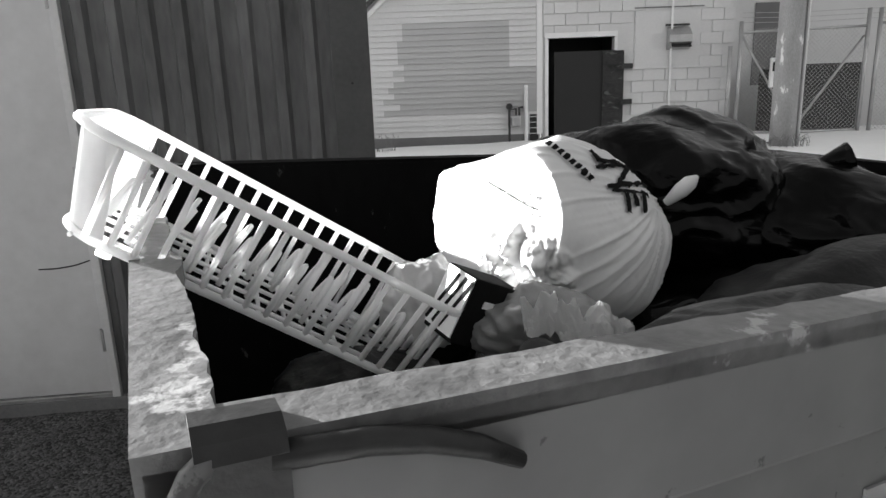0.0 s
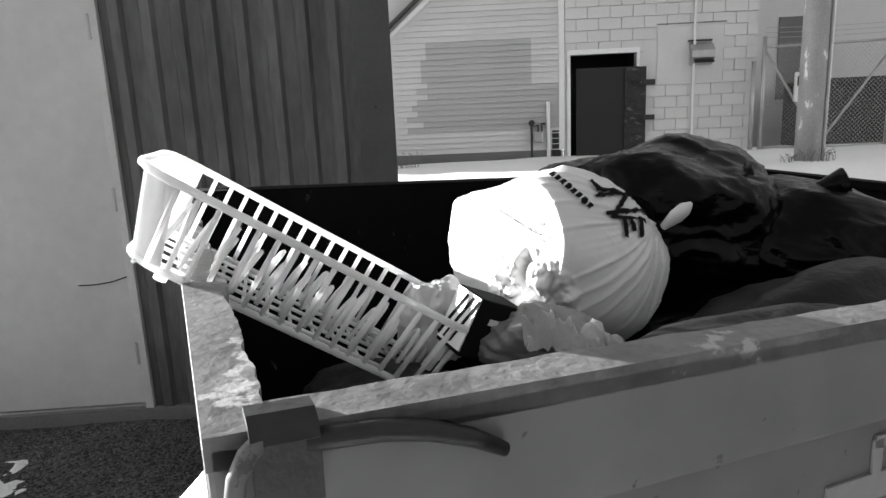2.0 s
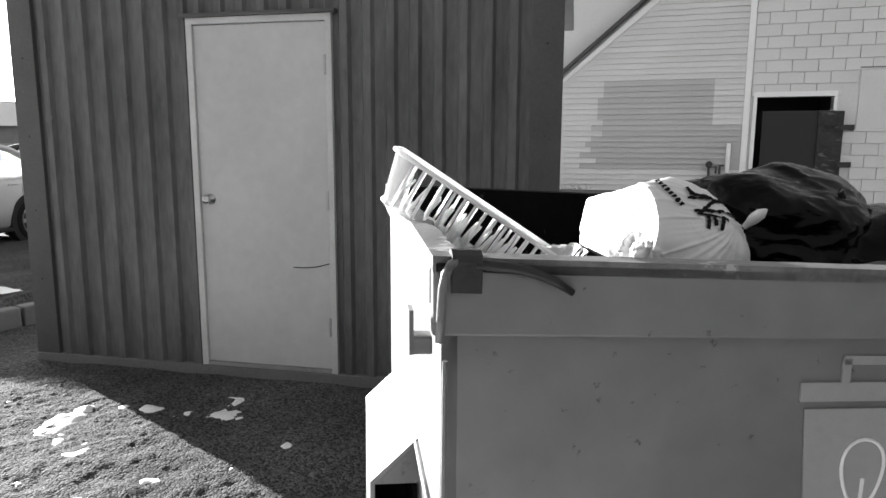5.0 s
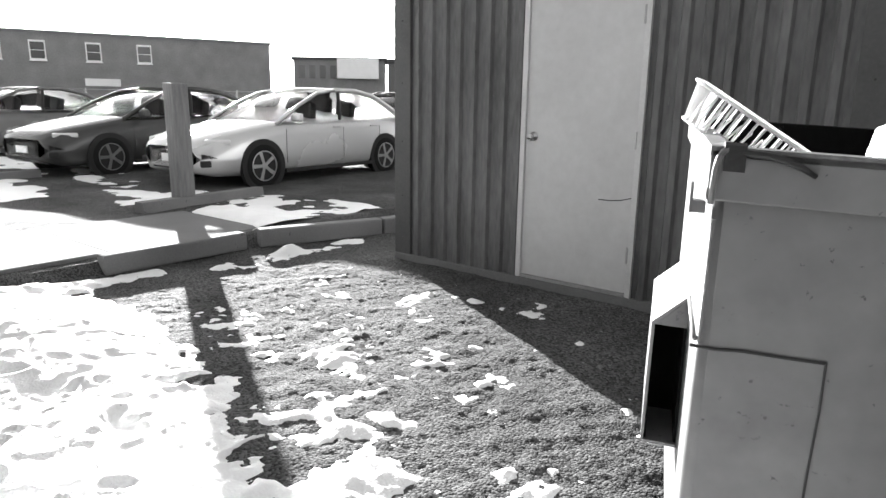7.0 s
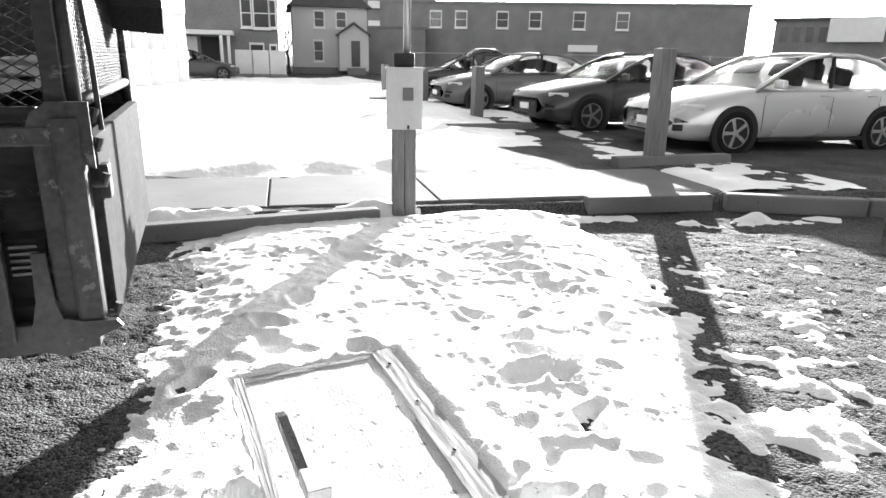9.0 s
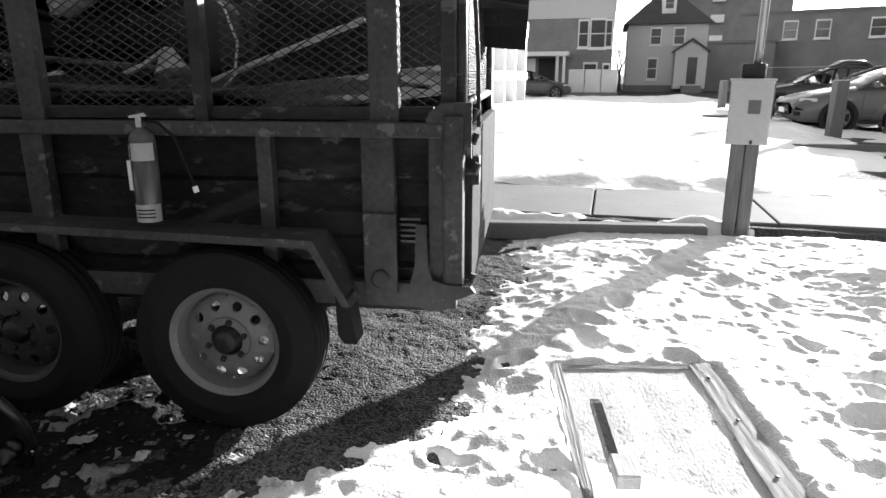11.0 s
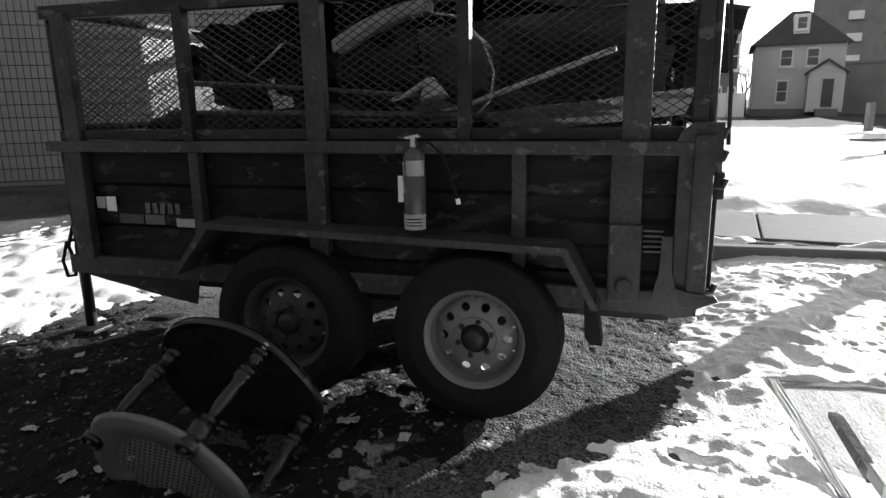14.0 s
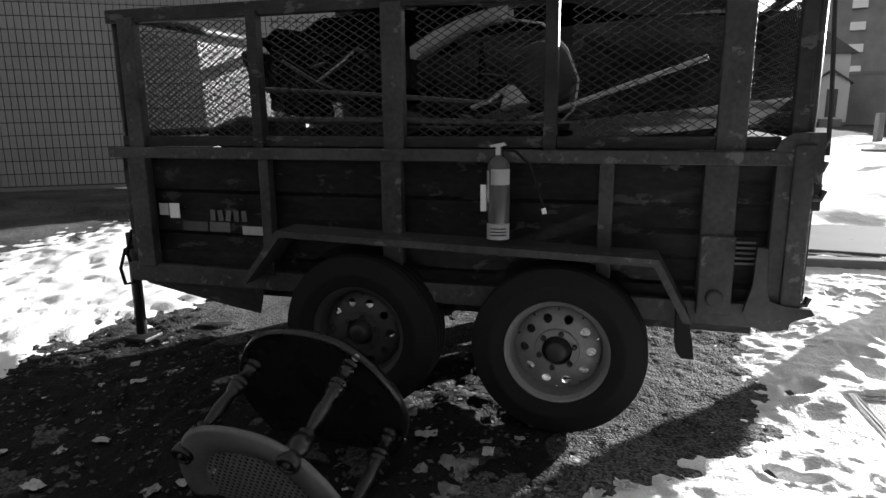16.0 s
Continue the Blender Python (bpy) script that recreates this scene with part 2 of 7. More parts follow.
def tube(bm, pts, r, n=8, cap=True):
    """A round bar along a line of points; r may be a number or one for each point."""
    pts = [Vector(p) for p in pts]
    rs = r if isinstance(r, (list, tuple)) else [r] * len(pts)
    rings, side = [], None
    for i, p in enumerate(pts):
        d = (pts[min(i + 1, len(pts) - 1)] - pts[max(i - 1, 0)]).normalized()
        if side is None:
            side = d.cross(Vector((0, 0, 1)) if abs(d.z) < 0.9 else Vector((1, 0, 0))).normalized()
        side = (side - d * side.dot(d)).normalized()
        up = d.cross(side)
        rings.append([bm.verts.new(p + rs[i] * (math.cos(2 * math.pi * k / n) * side + math.sin(2 * math.pi * k / n) * up)) for k in range(n)])
    for a, b in zip(rings, rings[1:]):
        for k in range(n):
            bm.faces.new((a[k], a[(k + 1) % n], b[(k + 1) % n], b[k]))
    if cap:
        bm.faces.new(rings[0][::-1])
        bm.faces.new(rings[-1])
    return bm


def T(pts, r, n=8):
    return tube(bmesh.new(), pts, r, n)


def lathe(bm, prof, n=24, m=None, ring=False):
    """Turns a profile of (radius, height) round z; ring: the profile closes on itself."""
    m = m or Matrix()
    rings = []
    for r, z in prof:
        rings.append([bm.verts.new(m @ Vector((r * math.cos(2 * math.pi * k / n), r * math.sin(2 * math.pi * k / n), z))) for k in range(n)])
    for a, b in zip(rings, rings[1:] + (rings[:1] if ring else [])):
        for k in range(n):
            bm.faces.new((a[k], a[(k + 1) % n], b[(k + 1) % n], b[k]))
    if not ring:
        bm.faces.new(rings[0][::-1])
        bm.faces.new(rings[-1])
    return bm


def prism(bm, poly, axis, lo, hi):
    """Extrudes a polygon of 2D points along an axis; the two others in order."""
    def at(p, h):
        return {"x": (h, p[0], p[1]), "y": (p[0], h, p[1]), "z": (p[0], p[1], h)}[axis]
    a = [bm.verts.new(at(p, lo)) for p in poly]
    b = [bm.verts.new(at(p, hi)) for p in poly]
    n = len(poly)
    for i in range(n):
        bm.faces.new((a[i], a[(i + 1) % n], b[(i + 1) % n], b[i]))
    bm.faces.new(a[::-1])
    bm.faces.new(b)
    bmesh.ops.recalc_face_normals(bm, faces=bm.faces[:])
    return bm


def P(poly, axis, lo, hi):
    return prism(bmesh.new(), poly, axis, lo, hi)


def vnoise(x, y, seed=0):
    """Smooth value noise on numpy arrays, about -1 to 1."""
    xi, yi = np.floor(x).astype(np.int64), np.floor(y).astype(np.int64)
    fx, fy = x - xi, y - yi
    fx, fy = fx * fx * (3 - 2 * fx), fy * fy * (3 - 2 * fy)

    def h(i, j):
        n = (i * 374761393 + j * 668265263 + seed * 982451653) & 0x7FFFFFFF
        n = ((n ^ (n >> 13)) * 1274126177) & 0x7FFFFFFF
        return ((n ^ (n >> 16)) & 0xFFFF) / 32767.5 - 1
    a = h(xi, yi) * (1 - fx) + h(xi + 1, yi) * fx
    b = h(xi, yi + 1) * (1 - fx) + h(xi + 1, yi + 1) * fx
    return a * (1 - fy) + b * fy


def fbm(x, y, seed=0, octaves=4):
    return sum(vnoise(x * 2 ** k, y * 2 ** k, seed + k) * 0.5 ** k for k in range(octaves))


def grid_mesh(name, xs, ys, zf, material, keep=None, smooth=True):
    """A height field as one mesh; keep(h) drops cells."""
    X, Y = np.meshgrid(xs, ys)
    Z = zf(X, Y)
    w, hgt = len(xs), len(ys)
    verts = np.stack([X.ravel(), Y.ravel(), Z.ravel()], 1)
    i = np.arange(w * hgt).reshape(hgt, w)
    q = np.stack([i[:-1, :-1].ravel(), i[:-1, 1:].ravel(), i[1:, 1:].ravel(), i[1:, :-1].ravel()], 1)
    if keep is not None:
        K = keep(X, Y, Z).ravel()
        q = q[K[q].any(1)]
        used = np.unique(q)
        m = np.zeros(len(verts), int)
        m[used] = np.arange(len(used))
        verts, q = verts[used], m[q]
    me = bpy.data.meshes.new(name)
    me.from_pydata(verts.tolist(), [], q.tolist())
    if smooth:
        me.polygons.foreach_set("use_smooth", [True] * len(me.polygons))
    me.materials.append(material)
    return new(name, me)


def sstep(a, b, x):
    t = np.clip((x - a) / (b - a), 0, 1)
    return t * t * (3 - 2 * t)


# ---- ground ----
def ground_z(x, y):
    rise = 0.5 * sstep(3.0, 8.5, y) * sstep(-2.5, 0.0, x)
    kerb = 0.10 * sstep(-4.45, -4.52, x)
    return G + rise + kerb


def near_relief(x, y):
    return 0.010 * fbm(x * 1.7, y * 1.7, 5) + 0.006 * fbm(x * 9, y * 9, 15, 3)


xs = np.concatenate([[-900, -400, -200, -120, -80, -60, -45, -35, -28, -22, -18, -14, -11, -9, -8], np.arange(-7, 3.01, 0.06), [4, 5, 6, 8, 11, 16, 30, 80, 200, 600, 900]])
ys = np.concatenate([[-900, -400, -150, -60, -30, -20, -15, -12, -11], np.arange(-10, 4.01, 0.06), [4.5, 5, 5.5, 6, 6.5, 7, 7.5, 8, 8.5, 9, 10, 12, 15, 20, 30, 60, 150, 400, 900]])
ground = grid_mesh("ground", xs, ys, lambda X, Y: ground_z(X, Y) + near_relief(X, Y) * (np.abs(X) < 8), M_GRAVEL)
tagged(ground, "dark gravelly asphalt yard with scattered small stones", "ground", kind="structure")

def stony(x, y):
    rough = np.abs(fbm(x * 30, y * 30, 405, 2)) + 0.8 * np.abs(fbm(x * 60, y * 60, 415, 2))
    edge = np.minimum(np.minimum(x + 4.3, 0.9 - x), np.minimum(y + 4.2, 2.84 - y)) / 0.2
    return 0.010 * fbm(x * 1.7, y * 1.7, 5) + 0.006 * fbm(x * 9, y * 9, 15, 3) + 0.0045 * rough + 0.003 - 0.02 * (1 - np.clip(edge, 0, 1))


tagged(grid_mesh("gravel", np.arange(-4.3, 0.9, 0.0135), np.arange(-4.2, 2.84, 0.0135), lambda X, Y: G + stony(X, Y), M_GRAVEL, lambda X, Y, Z: (Y > -0.7) | ((Y < -1.9) & ((Y > -3.0 - 0.25 * (X + 0.8)) | (X < -1.5))), smooth=True), "packed fine gravel", "gravel", kind="stuff")

# trodden snow between shed, kerb and trailer
rng = np.random.RandomState(4)
TREADS = [(rng.uniform(-4.2, 0.6), rng.uniform(-2.7, 0.7), rng.uniform(0.035, 0.06), rng.uniform(1.2, 2.4), rng.uniform(0, 3.14), rng.uniform(0.03, 0.06)) for _ in range(60)]
PITS = [(rng.uniform(-4.3, 0.6), rng.uniform(-2.7, 0.8), rng.uniform(0.012, 0.03), rng.uniform(0.8, 1.8), rng.uniform(0, 3.14), rng.uniform(0.010, 0.026)) for _ in range(300)]


def snow_depth(x, y):
    low = np.where(x < -1.4, -2.25, -2.25 - (x + 1.4) * 0.55)
    edge = 0.22 + 0.2 * sstep(-2.8, -3.6, x) - 0.42 * sstep(-2.0, -0.9, x)
    d = np.minimum(np.minimum((edge - y) / 0.4, (y - low) / 0.35), (x + 4.43) / 0.1)
    d = np.minimum(d, (1.2 - x) / 0.6)
    wx, wy = x + 0.04 * fbm(x * 6, y * 6, 201, 3), y + 0.04 * fbm(x * 6, y * 6, 211, 3)
    h = 0.045 * np.clip(d, -1.4, 1) + 0.014 * fbm(x * 1.6, y * 1.6, 31, 3) + 0.006
    # broken crust: clods with steep sides over softer lumps
    h = h + 0.011 * sstep(-0.5, 0.5, fbm(wx * 4.5, wy * 4.5, 221, 3)) + 0.007 * sstep(-0.25, 0.3, fbm(wx * 10, wy * 10, 231, 3))
    h = h + 0.0035 * fbm(x * 9, y * 9, 41, 4) + 0.0024 * sstep(0.0, 0.25, fbm(wx * 24, wy * 24, 241, 2)) + 0.0011 * fbm(x * 42, y * 42, 251, 2)
    h = h + 0.11 * np.exp(-((x + 3.3) ** 2 / 0.5 + (y - 0.1) ** 2 / 0.25)) + 0.035 * np.exp(-((x + 3.7) ** 2 / 0.1 + (y + 1.6) ** 2 / 1.6))
    h = h + 0.06 * np.exp(-((x + 4.25) ** 2 / 0.02 + (y - 1.4) ** 2 / 3.0))
    for cx, cy, r, k, a, dep in TREADS + PITS:
        near = (np.abs(x - cx) < 0.35) & (np.abs(y - cy) < 0.35)
        u = ((wx[near] - cx) * math.cos(a) + (wy[near] - cy) * math.sin(a)) / (r * k)
        v = (-(wx[near] - cx) * math.sin(a) + (wy[near] - cy) * math.cos(a)) / r
        q = u * u + v * v
        h[near] -= dep * np.exp(-q ** 2) - 0.22 * dep * np.exp(-((np.sqrt(q) - 1.35) / 0.3) ** 2)
    # thin under the fallen board
    pu = (x + 1.80) * math.cos(radians(11)) + (y + 1.60) * math.sin(radians(11))
    pv = -(x + 1.80) * math.sin(radians(11)) + (y + 1.60) * math.cos(radians(11))
    over = sstep(-0.07, -0.01, pu) * sstep(1.37, 1.3, pu) * sstep(-0.38, -0.31, pv) * sstep(0.41, 0.35, pv)
    h = h * (1 - over) + np.minimum(h, 0.022) * over
    return np.maximum(h, -0.05)


snow = grid_mesh("snow", np.arange(-4.45, 1.25, 0.0135), np.arange(-3.4, 1.3, 0.0135), lambda X, Y: G + snow_depth(X, Y), M_SNOW, lambda X, Y, Z: Z > G - 0.012)
tagged(snow, "bright trodden snow full of footprints", "snow", kind="stuff")


def snow_front(x, y):
    d = np.minimum((-5.85 - y + 0.25 * (x + 1.7)) / 0.35, (y + 8.9) / 0.5)
    h = 0.03 * np.clip(d, -2.5, 1) + 0.018 * fbm(x * 2.2, y * 2.2, 61) + 0.02 * fbm(x * 9, y * 9, 71, 3)
    return np.maximum(h, -0.04)


snow2 = grid_mesh("snow", np.arange(-6.5, 1.6, 0.05), np.arange(-9.6, -5.0, 0.05), lambda X, Y: G + snow_front(X, Y), M_SNOW, lambda X, Y, Z: Z > G - 0.012)
tagged(snow2, "thin patchy snow in front of the trailer drawbar", "snow", kind="stuff")


def snow_lot(x, y):
    edge = np.minimum(0.95 - 0.25 * (x + 6.2), 2.9)
    d = np.minimum(np.minimum((-6.15 - x) / 0.4, (edge - y) / 1.0), (y + 30) / 1)
    h = 0.06 * np.clip(d, -1, 1) + 0.035 * fbm(x * 0.9, y * 0.9, 81) + 0.02 * fbm(x * 3, y * 3, 83, 3)
    h = h + 0.12 * np.exp(-((y - edge + 1.0) / 0.6) ** 2) * sstep(-7, -8.5, x) * (0.6 + 0.5 * fbm(x * 0.6, y * 0.6, 87))
    return np.maximum(h, -0.06)


snow3 = grid_mesh("snow", np.arange(-36, -5.9, 0.15), np.arange(-14, 5, 0.15), lambda X, Y: G + 0.1 + snow_lot(X, Y), M_SNOWFAR, lambda X, Y, Z: Z > G + 0.09)
tagged(snow3, "smooth bright snow over an empty lot", "snow", kind="stuff")


def snow_back(x, y):
    return 0.02 + 0.03 * fbm(x * 0.8, y * 0.8, 91) + 0.05 * np.clip((y - 7) / 2, -1, 0.5)


snow4 = grid_mesh("snow", np.arange(-1, 14, 0.3), np.arange(6.2, 11.9, 0.3), lambda X, Y: ground_z(X, Y) + snow_back(X, Y), M_SNOWFAR, lambda X, Y, Z: snow_back(X, Y) > -0.01)
tagged(snow4, "thin snow along the white building", "snow", kind="stuff")

# concrete walk beyond the kerb, slab by slab
walkway = tagged(new("pavement"), "pale concrete walk of square slabs, partly wet", "pavement", kind="structure")
slab_me = B((0, 0, 0), (1.42, 1.46, 0.06), None, 0.012)
first = part("slab", slab_me, M_CONC, walkway)
first.location = (-5.42, -7.0, G + 0.088)
for k in range(1, 7):
    ob = new("slab", first.data)
    ob.parent = walkway
    ob.location = (-5.42 + 0.004 * k, -7.0 + 1.475 * k, G + 0.088 + 0.004 * (k % 3))

# kerb stones along the walk
kerb = tagged(new("kerb"), "low dark weathered timber kerb with gaps", "kerb", kind="structure")
for (x0, y0), (x1, y1), hh in (((-3.95, -3.9), (-4.42, -0.95), 0.14), ((-4.5, 0.95), (-4.46, 2.2), 0.16), ((-4.42, 2.34), (-3.98, 3.5), 0.17), ((-3.98, 3.52), (-3.6, 4.7), 0.17)):
    d = Vector((x1 - x0, y1 - y0, 0))
    part("stone", B(((x0 + x1) / 2, (y0 + y1) / 2, G + hh / 2), (0.14, d.length, hh), Matrix.Rotation(math.atan2(-d.x, d.y), 4, "Z"), 0.02), M_CONC, kerb)

# ---- shed ----
SX0, SX1, SY, STOP = -3.17, 0.225, 2.87, 2.75
DX0, DX1, DZ0, DZ1 = -1.955, -1.055, 0.0, 2.10     # frame's outer edges


def ribbed(x0, x1, z0, z1, y, pitch=0.136):
    """Ribbed steel sheet facing -y with trapezoid ribs."""
    bm = bmesh.new()
    prof, x = [], x0
    while x < x1 - 1e-6:
        for dx, dy in ((0, 0), (0.034, 0), (0.050, -0.027), (0.092, -0.027), (0.108, 0)):
            if x + dx <= x1:
                prof.append((x + dx, y + dy))
        x += pitch
    prof.append((x1, y))
    for (xa, ya), (xb, yb) in zip(prof, prof[1:]):
        if xb - xa < 1e-6:
            continue
        vs = [bm.verts.new(c) for c in ((xa, ya, z0), (xb, yb, z0), (xb, yb, z1), (xa, ya, z1))]
        bm.faces.new(vs)
    bmesh.ops.remove_doubles(bm, verts=bm.verts[:], dist=1e-5)
    return bm


shed = tagged(new("wall_shed"), "dark grey ribbed steel cladding of a small shed", "wall", kind="structure")
part("cladding", ribbed(SX0 + 0.16, DX0, 0.0, STOP, SY), M_SHED, shed)
part("cladding", ribbed(DX1, SX1 - 0.16, 0.0, STOP, SY), M_SHED, shed)
part("cladding", ribbed(DX0, DX1, DZ1 + 0.02, STOP, SY), M_SHED, shed)
core = span((SX0 + 0.02, SY + 0.03, -0.3), (DX0, SY + 0.15, STOP))
box(core, ((DX1 + SX1 - 0.06) / 2, SY + 0.06, (STOP - 0.3) / 2), (SX1 - 0.06 - DX1, 0.06, STOP + 0.3))
box(core, ((DX0 + DX1) / 2, SY + 0.09, (DZ1 + STOP) / 2), (DX1 - DX0, 0.12, STOP - DZ1))
part("backing", core, M_TRIM, shed)
part("side_wall", span((SX0, SY + 0.15, -0.3), (SX0 + 0.1, SY + 4.2, STOP)), M_SHED, shed)
part("side_wall", P([(SX1 - 0.14, SY + 0.03), (SX1 - 0.04, SY + 0.03), (SX1 - 0.5, SY + 4.25), (SX1 - 0.6, SY + 4.25)], "z", -0.3, STOP), M_SHED, shed)
part("rear_wall", span((SX0, SY + 4.2, -0.3), (SX1 - 0.5, SY + 4.3, STOP)), M_SHED, shed)
for x0, x1 in ((SX0 - 0.004, SX0 + 0.165), (SX1 - 0.165, SX1 + 0.004)):
    part("corner_trim", span((x0, SY - 0.028, -0.02), (x1, SY + 0.03, STOP), 0.004), M_TRIM, shed, "flat dark corner flashing")
    for z in (0.5, 0.95, 1.42, 1.9, 2.35):
        part("screw", lathe(bmesh.new(), [(0.006, 0), (0.006, 0.003), (0.003, 0.005)], 6, Matrix.Translation(((x0 + x1) / 2, SY - 0.028, z)) @ Matrix.Rotation(radians(90), 4, "X")), M_DARKMETAL, shed)
part("sill_flashing", span((SX0, SY - 0.035, -0.075), (SX1, SY + 0.05, 0.0), 0.004), M_CONC, shed, "pale slab edge under the cladding")
roof = part("shed_roof", span((SX0 - 0.06, SY - 0.06, STOP), (SX1 + 0.02, SY + 4.45, STOP + 0.12), 0.01), M_TRIM)
tagged(roof, "flat dark metal roof of the shed", "roof", kind="structure")

door = tagged(new("door_1"), "closed pale grey flush steel door, smudged and scratched", "door", kind="structure")
part("leaf", span((DX0 + 0.04, SY - 0.012, 0.025), (DX1 - 0.04, SY + 0.035, 2.06), 0.003), M_DOOR, door)
part("door_frame", span((DX0, SY - 0.03, 0.0), (DX0 + 0.038, SY + 0.1, DZ1), 0.003), M_FRAME, door)
part("door_frame", span((DX1 - 0.038, SY - 0.03, 0.0), (DX1, SY + 0.1, DZ1), 0.003), M_FRAME, door)
part("door_frame", span((DX0, SY - 0.031, 2.063), (DX1, SY + 0.1, DZ1), 0.003), M_FRAME, door)
part("head_flashing", span((DX0 - 0.03, SY - 0.05, DZ1), (DX1 + 0.03, SY + 0.02, DZ1 + 0.022), 0.004), M_TRIM, door)
part("threshold", span((DX0 + 0.038, SY - 0.03, 0.0), (DX1 - 0.038, SY + 0.08, 0.022), 0.004), M_GALV, door)
for z in (0.29, 1.05, 1.82):
    part("hinge", T([(DX1 - 0.04, SY - 0.026, z - 0.055), (DX1 - 0.04, SY - 0.026, z + 0.055)], 0.009, 10), M_GALV, door)
knob_m = Matrix.Translation((DX0 + 0.1, SY - 0.012, 1.045)) @ Matrix.Rotation(radians(90), 4, "X")
part("knob", lathe(bmesh.new(), [(0.033, 0), (0.033, 0.005), (0.013, 0.01), (0.012, 0.03), (0.024, 0.038), (0.027, 0.05), (0.022, 0.062), (0.008, 0.066)], 20, knob_m), M_METAL, door, "round steel door knob", True)
part("scratch", T([(-1.33, SY - 0.012, 0.645), (-1.25, SY - 0.013, 0.645), (-1.17, SY - 0.013, 0.655), (-1.1, SY - 0.012, 0.675)], 0.003, 5), M_INK, door)

# ---- dumpster ----
from mathutils.bvhtree import BVHTree

DUMP = Matrix.Translation((0.13, 0.097, G)) @ Matrix.Rotation(radians(19.4), 4, "Z")
DW, DD, DH = 1.77, 1.17, 1.266


def lean_top(bm):
    """The rim sags to one end: shift heights in proportion."""
    for v in bm.verts:
        v.co.z += (-0.048 * v.co.x + 0.029 * v.co.y) * max(0.0, v.co.z / DH)
    return bm


dumpster = thing("dumpster", DUMP, "open grey steel dumpster with scuffed rim, full of rubbish bags", "dumpster")


def dpart(name, bm, mat, label="", smooth=False, parent=None):
    return part(name, lean_top(bm), mat, parent or dumpster, label, smooth)


IN = 0.03
dpart("front_wall", span((0.034, IN - 0.006, 0.12), (DW - 0.02, IN + 0.004, DH - 0.01), 0.004), M_DUMP)
dpart("rear_wall", span((0.02, DD - 0.05, 0.12), (DW - 0.02, DD - 0.025, DH - 0.01)), M_DUMP)
dpart("side_wall", span((0.012, IN + 0.016, 0.12), (0.034, DD - 0.03, DH - 0.01)), M_DUMP)
dpart("side_wall", span((DW - 0.045, IN + 0.02, 0.12), (DW - 0.018, DD - 0.03, DH - 0.01)), M_DUMP)
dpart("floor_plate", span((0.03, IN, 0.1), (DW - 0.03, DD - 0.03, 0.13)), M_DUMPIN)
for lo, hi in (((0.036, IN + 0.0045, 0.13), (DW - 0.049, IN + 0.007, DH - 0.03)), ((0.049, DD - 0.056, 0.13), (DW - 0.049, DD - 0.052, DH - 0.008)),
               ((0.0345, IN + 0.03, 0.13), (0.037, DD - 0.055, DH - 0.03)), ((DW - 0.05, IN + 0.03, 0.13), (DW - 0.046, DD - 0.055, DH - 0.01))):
    dpart("inner_face", span(lo, hi), M_DUMPIN, "rusty inner face, coloured near black for the shade inside")
for u in (0.12, DW - 0.2):
    for v in (0.12, DD - 0.2):
        dpart("foot", span((u, v, 0.0), (u + 0.09, v + 0.1, 0.11), 0.005), M_DARKMETAL)


def ragged(x0, x1, y0, y1, z0, z1, along, n=60, amp=0.004, seed=1):
    """A rim bar whose edges waver from knocks."""
    bm = bmesh.new()
    rings = []
    for i in range(n + 1):
        f = i / n
        j = [noise.noise(Vector((f * 23, k * 3.1 + seed, seed))) * amp for k in range(4)]
        j[0] = j[1] = j[1] + 0.6 * amp * noise.noise(Vector((f * 70, seed, 1.5)))
        j[2] = j[3] = 0.0
        if along == "x":
            x = x0 + (x1 - x0) * f
            c = [(x, y0, z0), (x, y1 + j[0], z0), (x, y1 + j[1], z1 + j[3] * 0.5), (x, y0 + j[2] * 0.4, z1)]
        else:
            y = y0 + (y1 - y0) * f
            c = [(x0, y, z0), (x1 + j[0], y, z0), (x1 + j[1], y, z1 + j[3] * 0.5), (x0 + j[2] * 0.4, y, z1)]
        rings.append([bm.verts.new(p) for p in c])
    for a, b in zip(rings, rings[1:]):
        for k in range(4):
            bm.faces.new((a[k], a[(k + 1) % 4], b[(k + 1) % 4], b[k]))
    bm.faces.new(rings[0])
    bm.faces.new(rings[-1][::-1])
    bmesh.ops.recalc_face_normals(bm, faces=bm.faces[:])
    return bm


dpart("front_lip", span((0.0, 0.0, DH - 0.105), (DW, IN - 0.007, DH - 0.004), 0.004), M_DUMP, "deep painted lip")
dpart("front_rim", ragged(0.036, DW - 0.06, 0.0, 0.038, DH - 0.02, DH, "x", 160, 0.004, 2), M_DUMPRIM, "scuffed rim with paint worn to pale patches")
dpart("side_rim", ragged(0.0, 0.038, 0.0, DD, DH - 0.02, DH + 0.001, "y", 140, 0.006, 3), M_DUMPRIM, "scuffed rim with paint worn to pale patches")
# far rims take the same colour with the shade in it
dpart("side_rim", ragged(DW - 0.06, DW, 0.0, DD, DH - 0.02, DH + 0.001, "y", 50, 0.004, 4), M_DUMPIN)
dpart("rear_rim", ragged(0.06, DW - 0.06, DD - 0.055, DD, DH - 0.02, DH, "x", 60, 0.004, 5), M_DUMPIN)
dpart("side_lip", span((-0.001, 0.03, DH - 0.07), (0.02, DD, DH - 0.02), 0.003), M_DUMP)
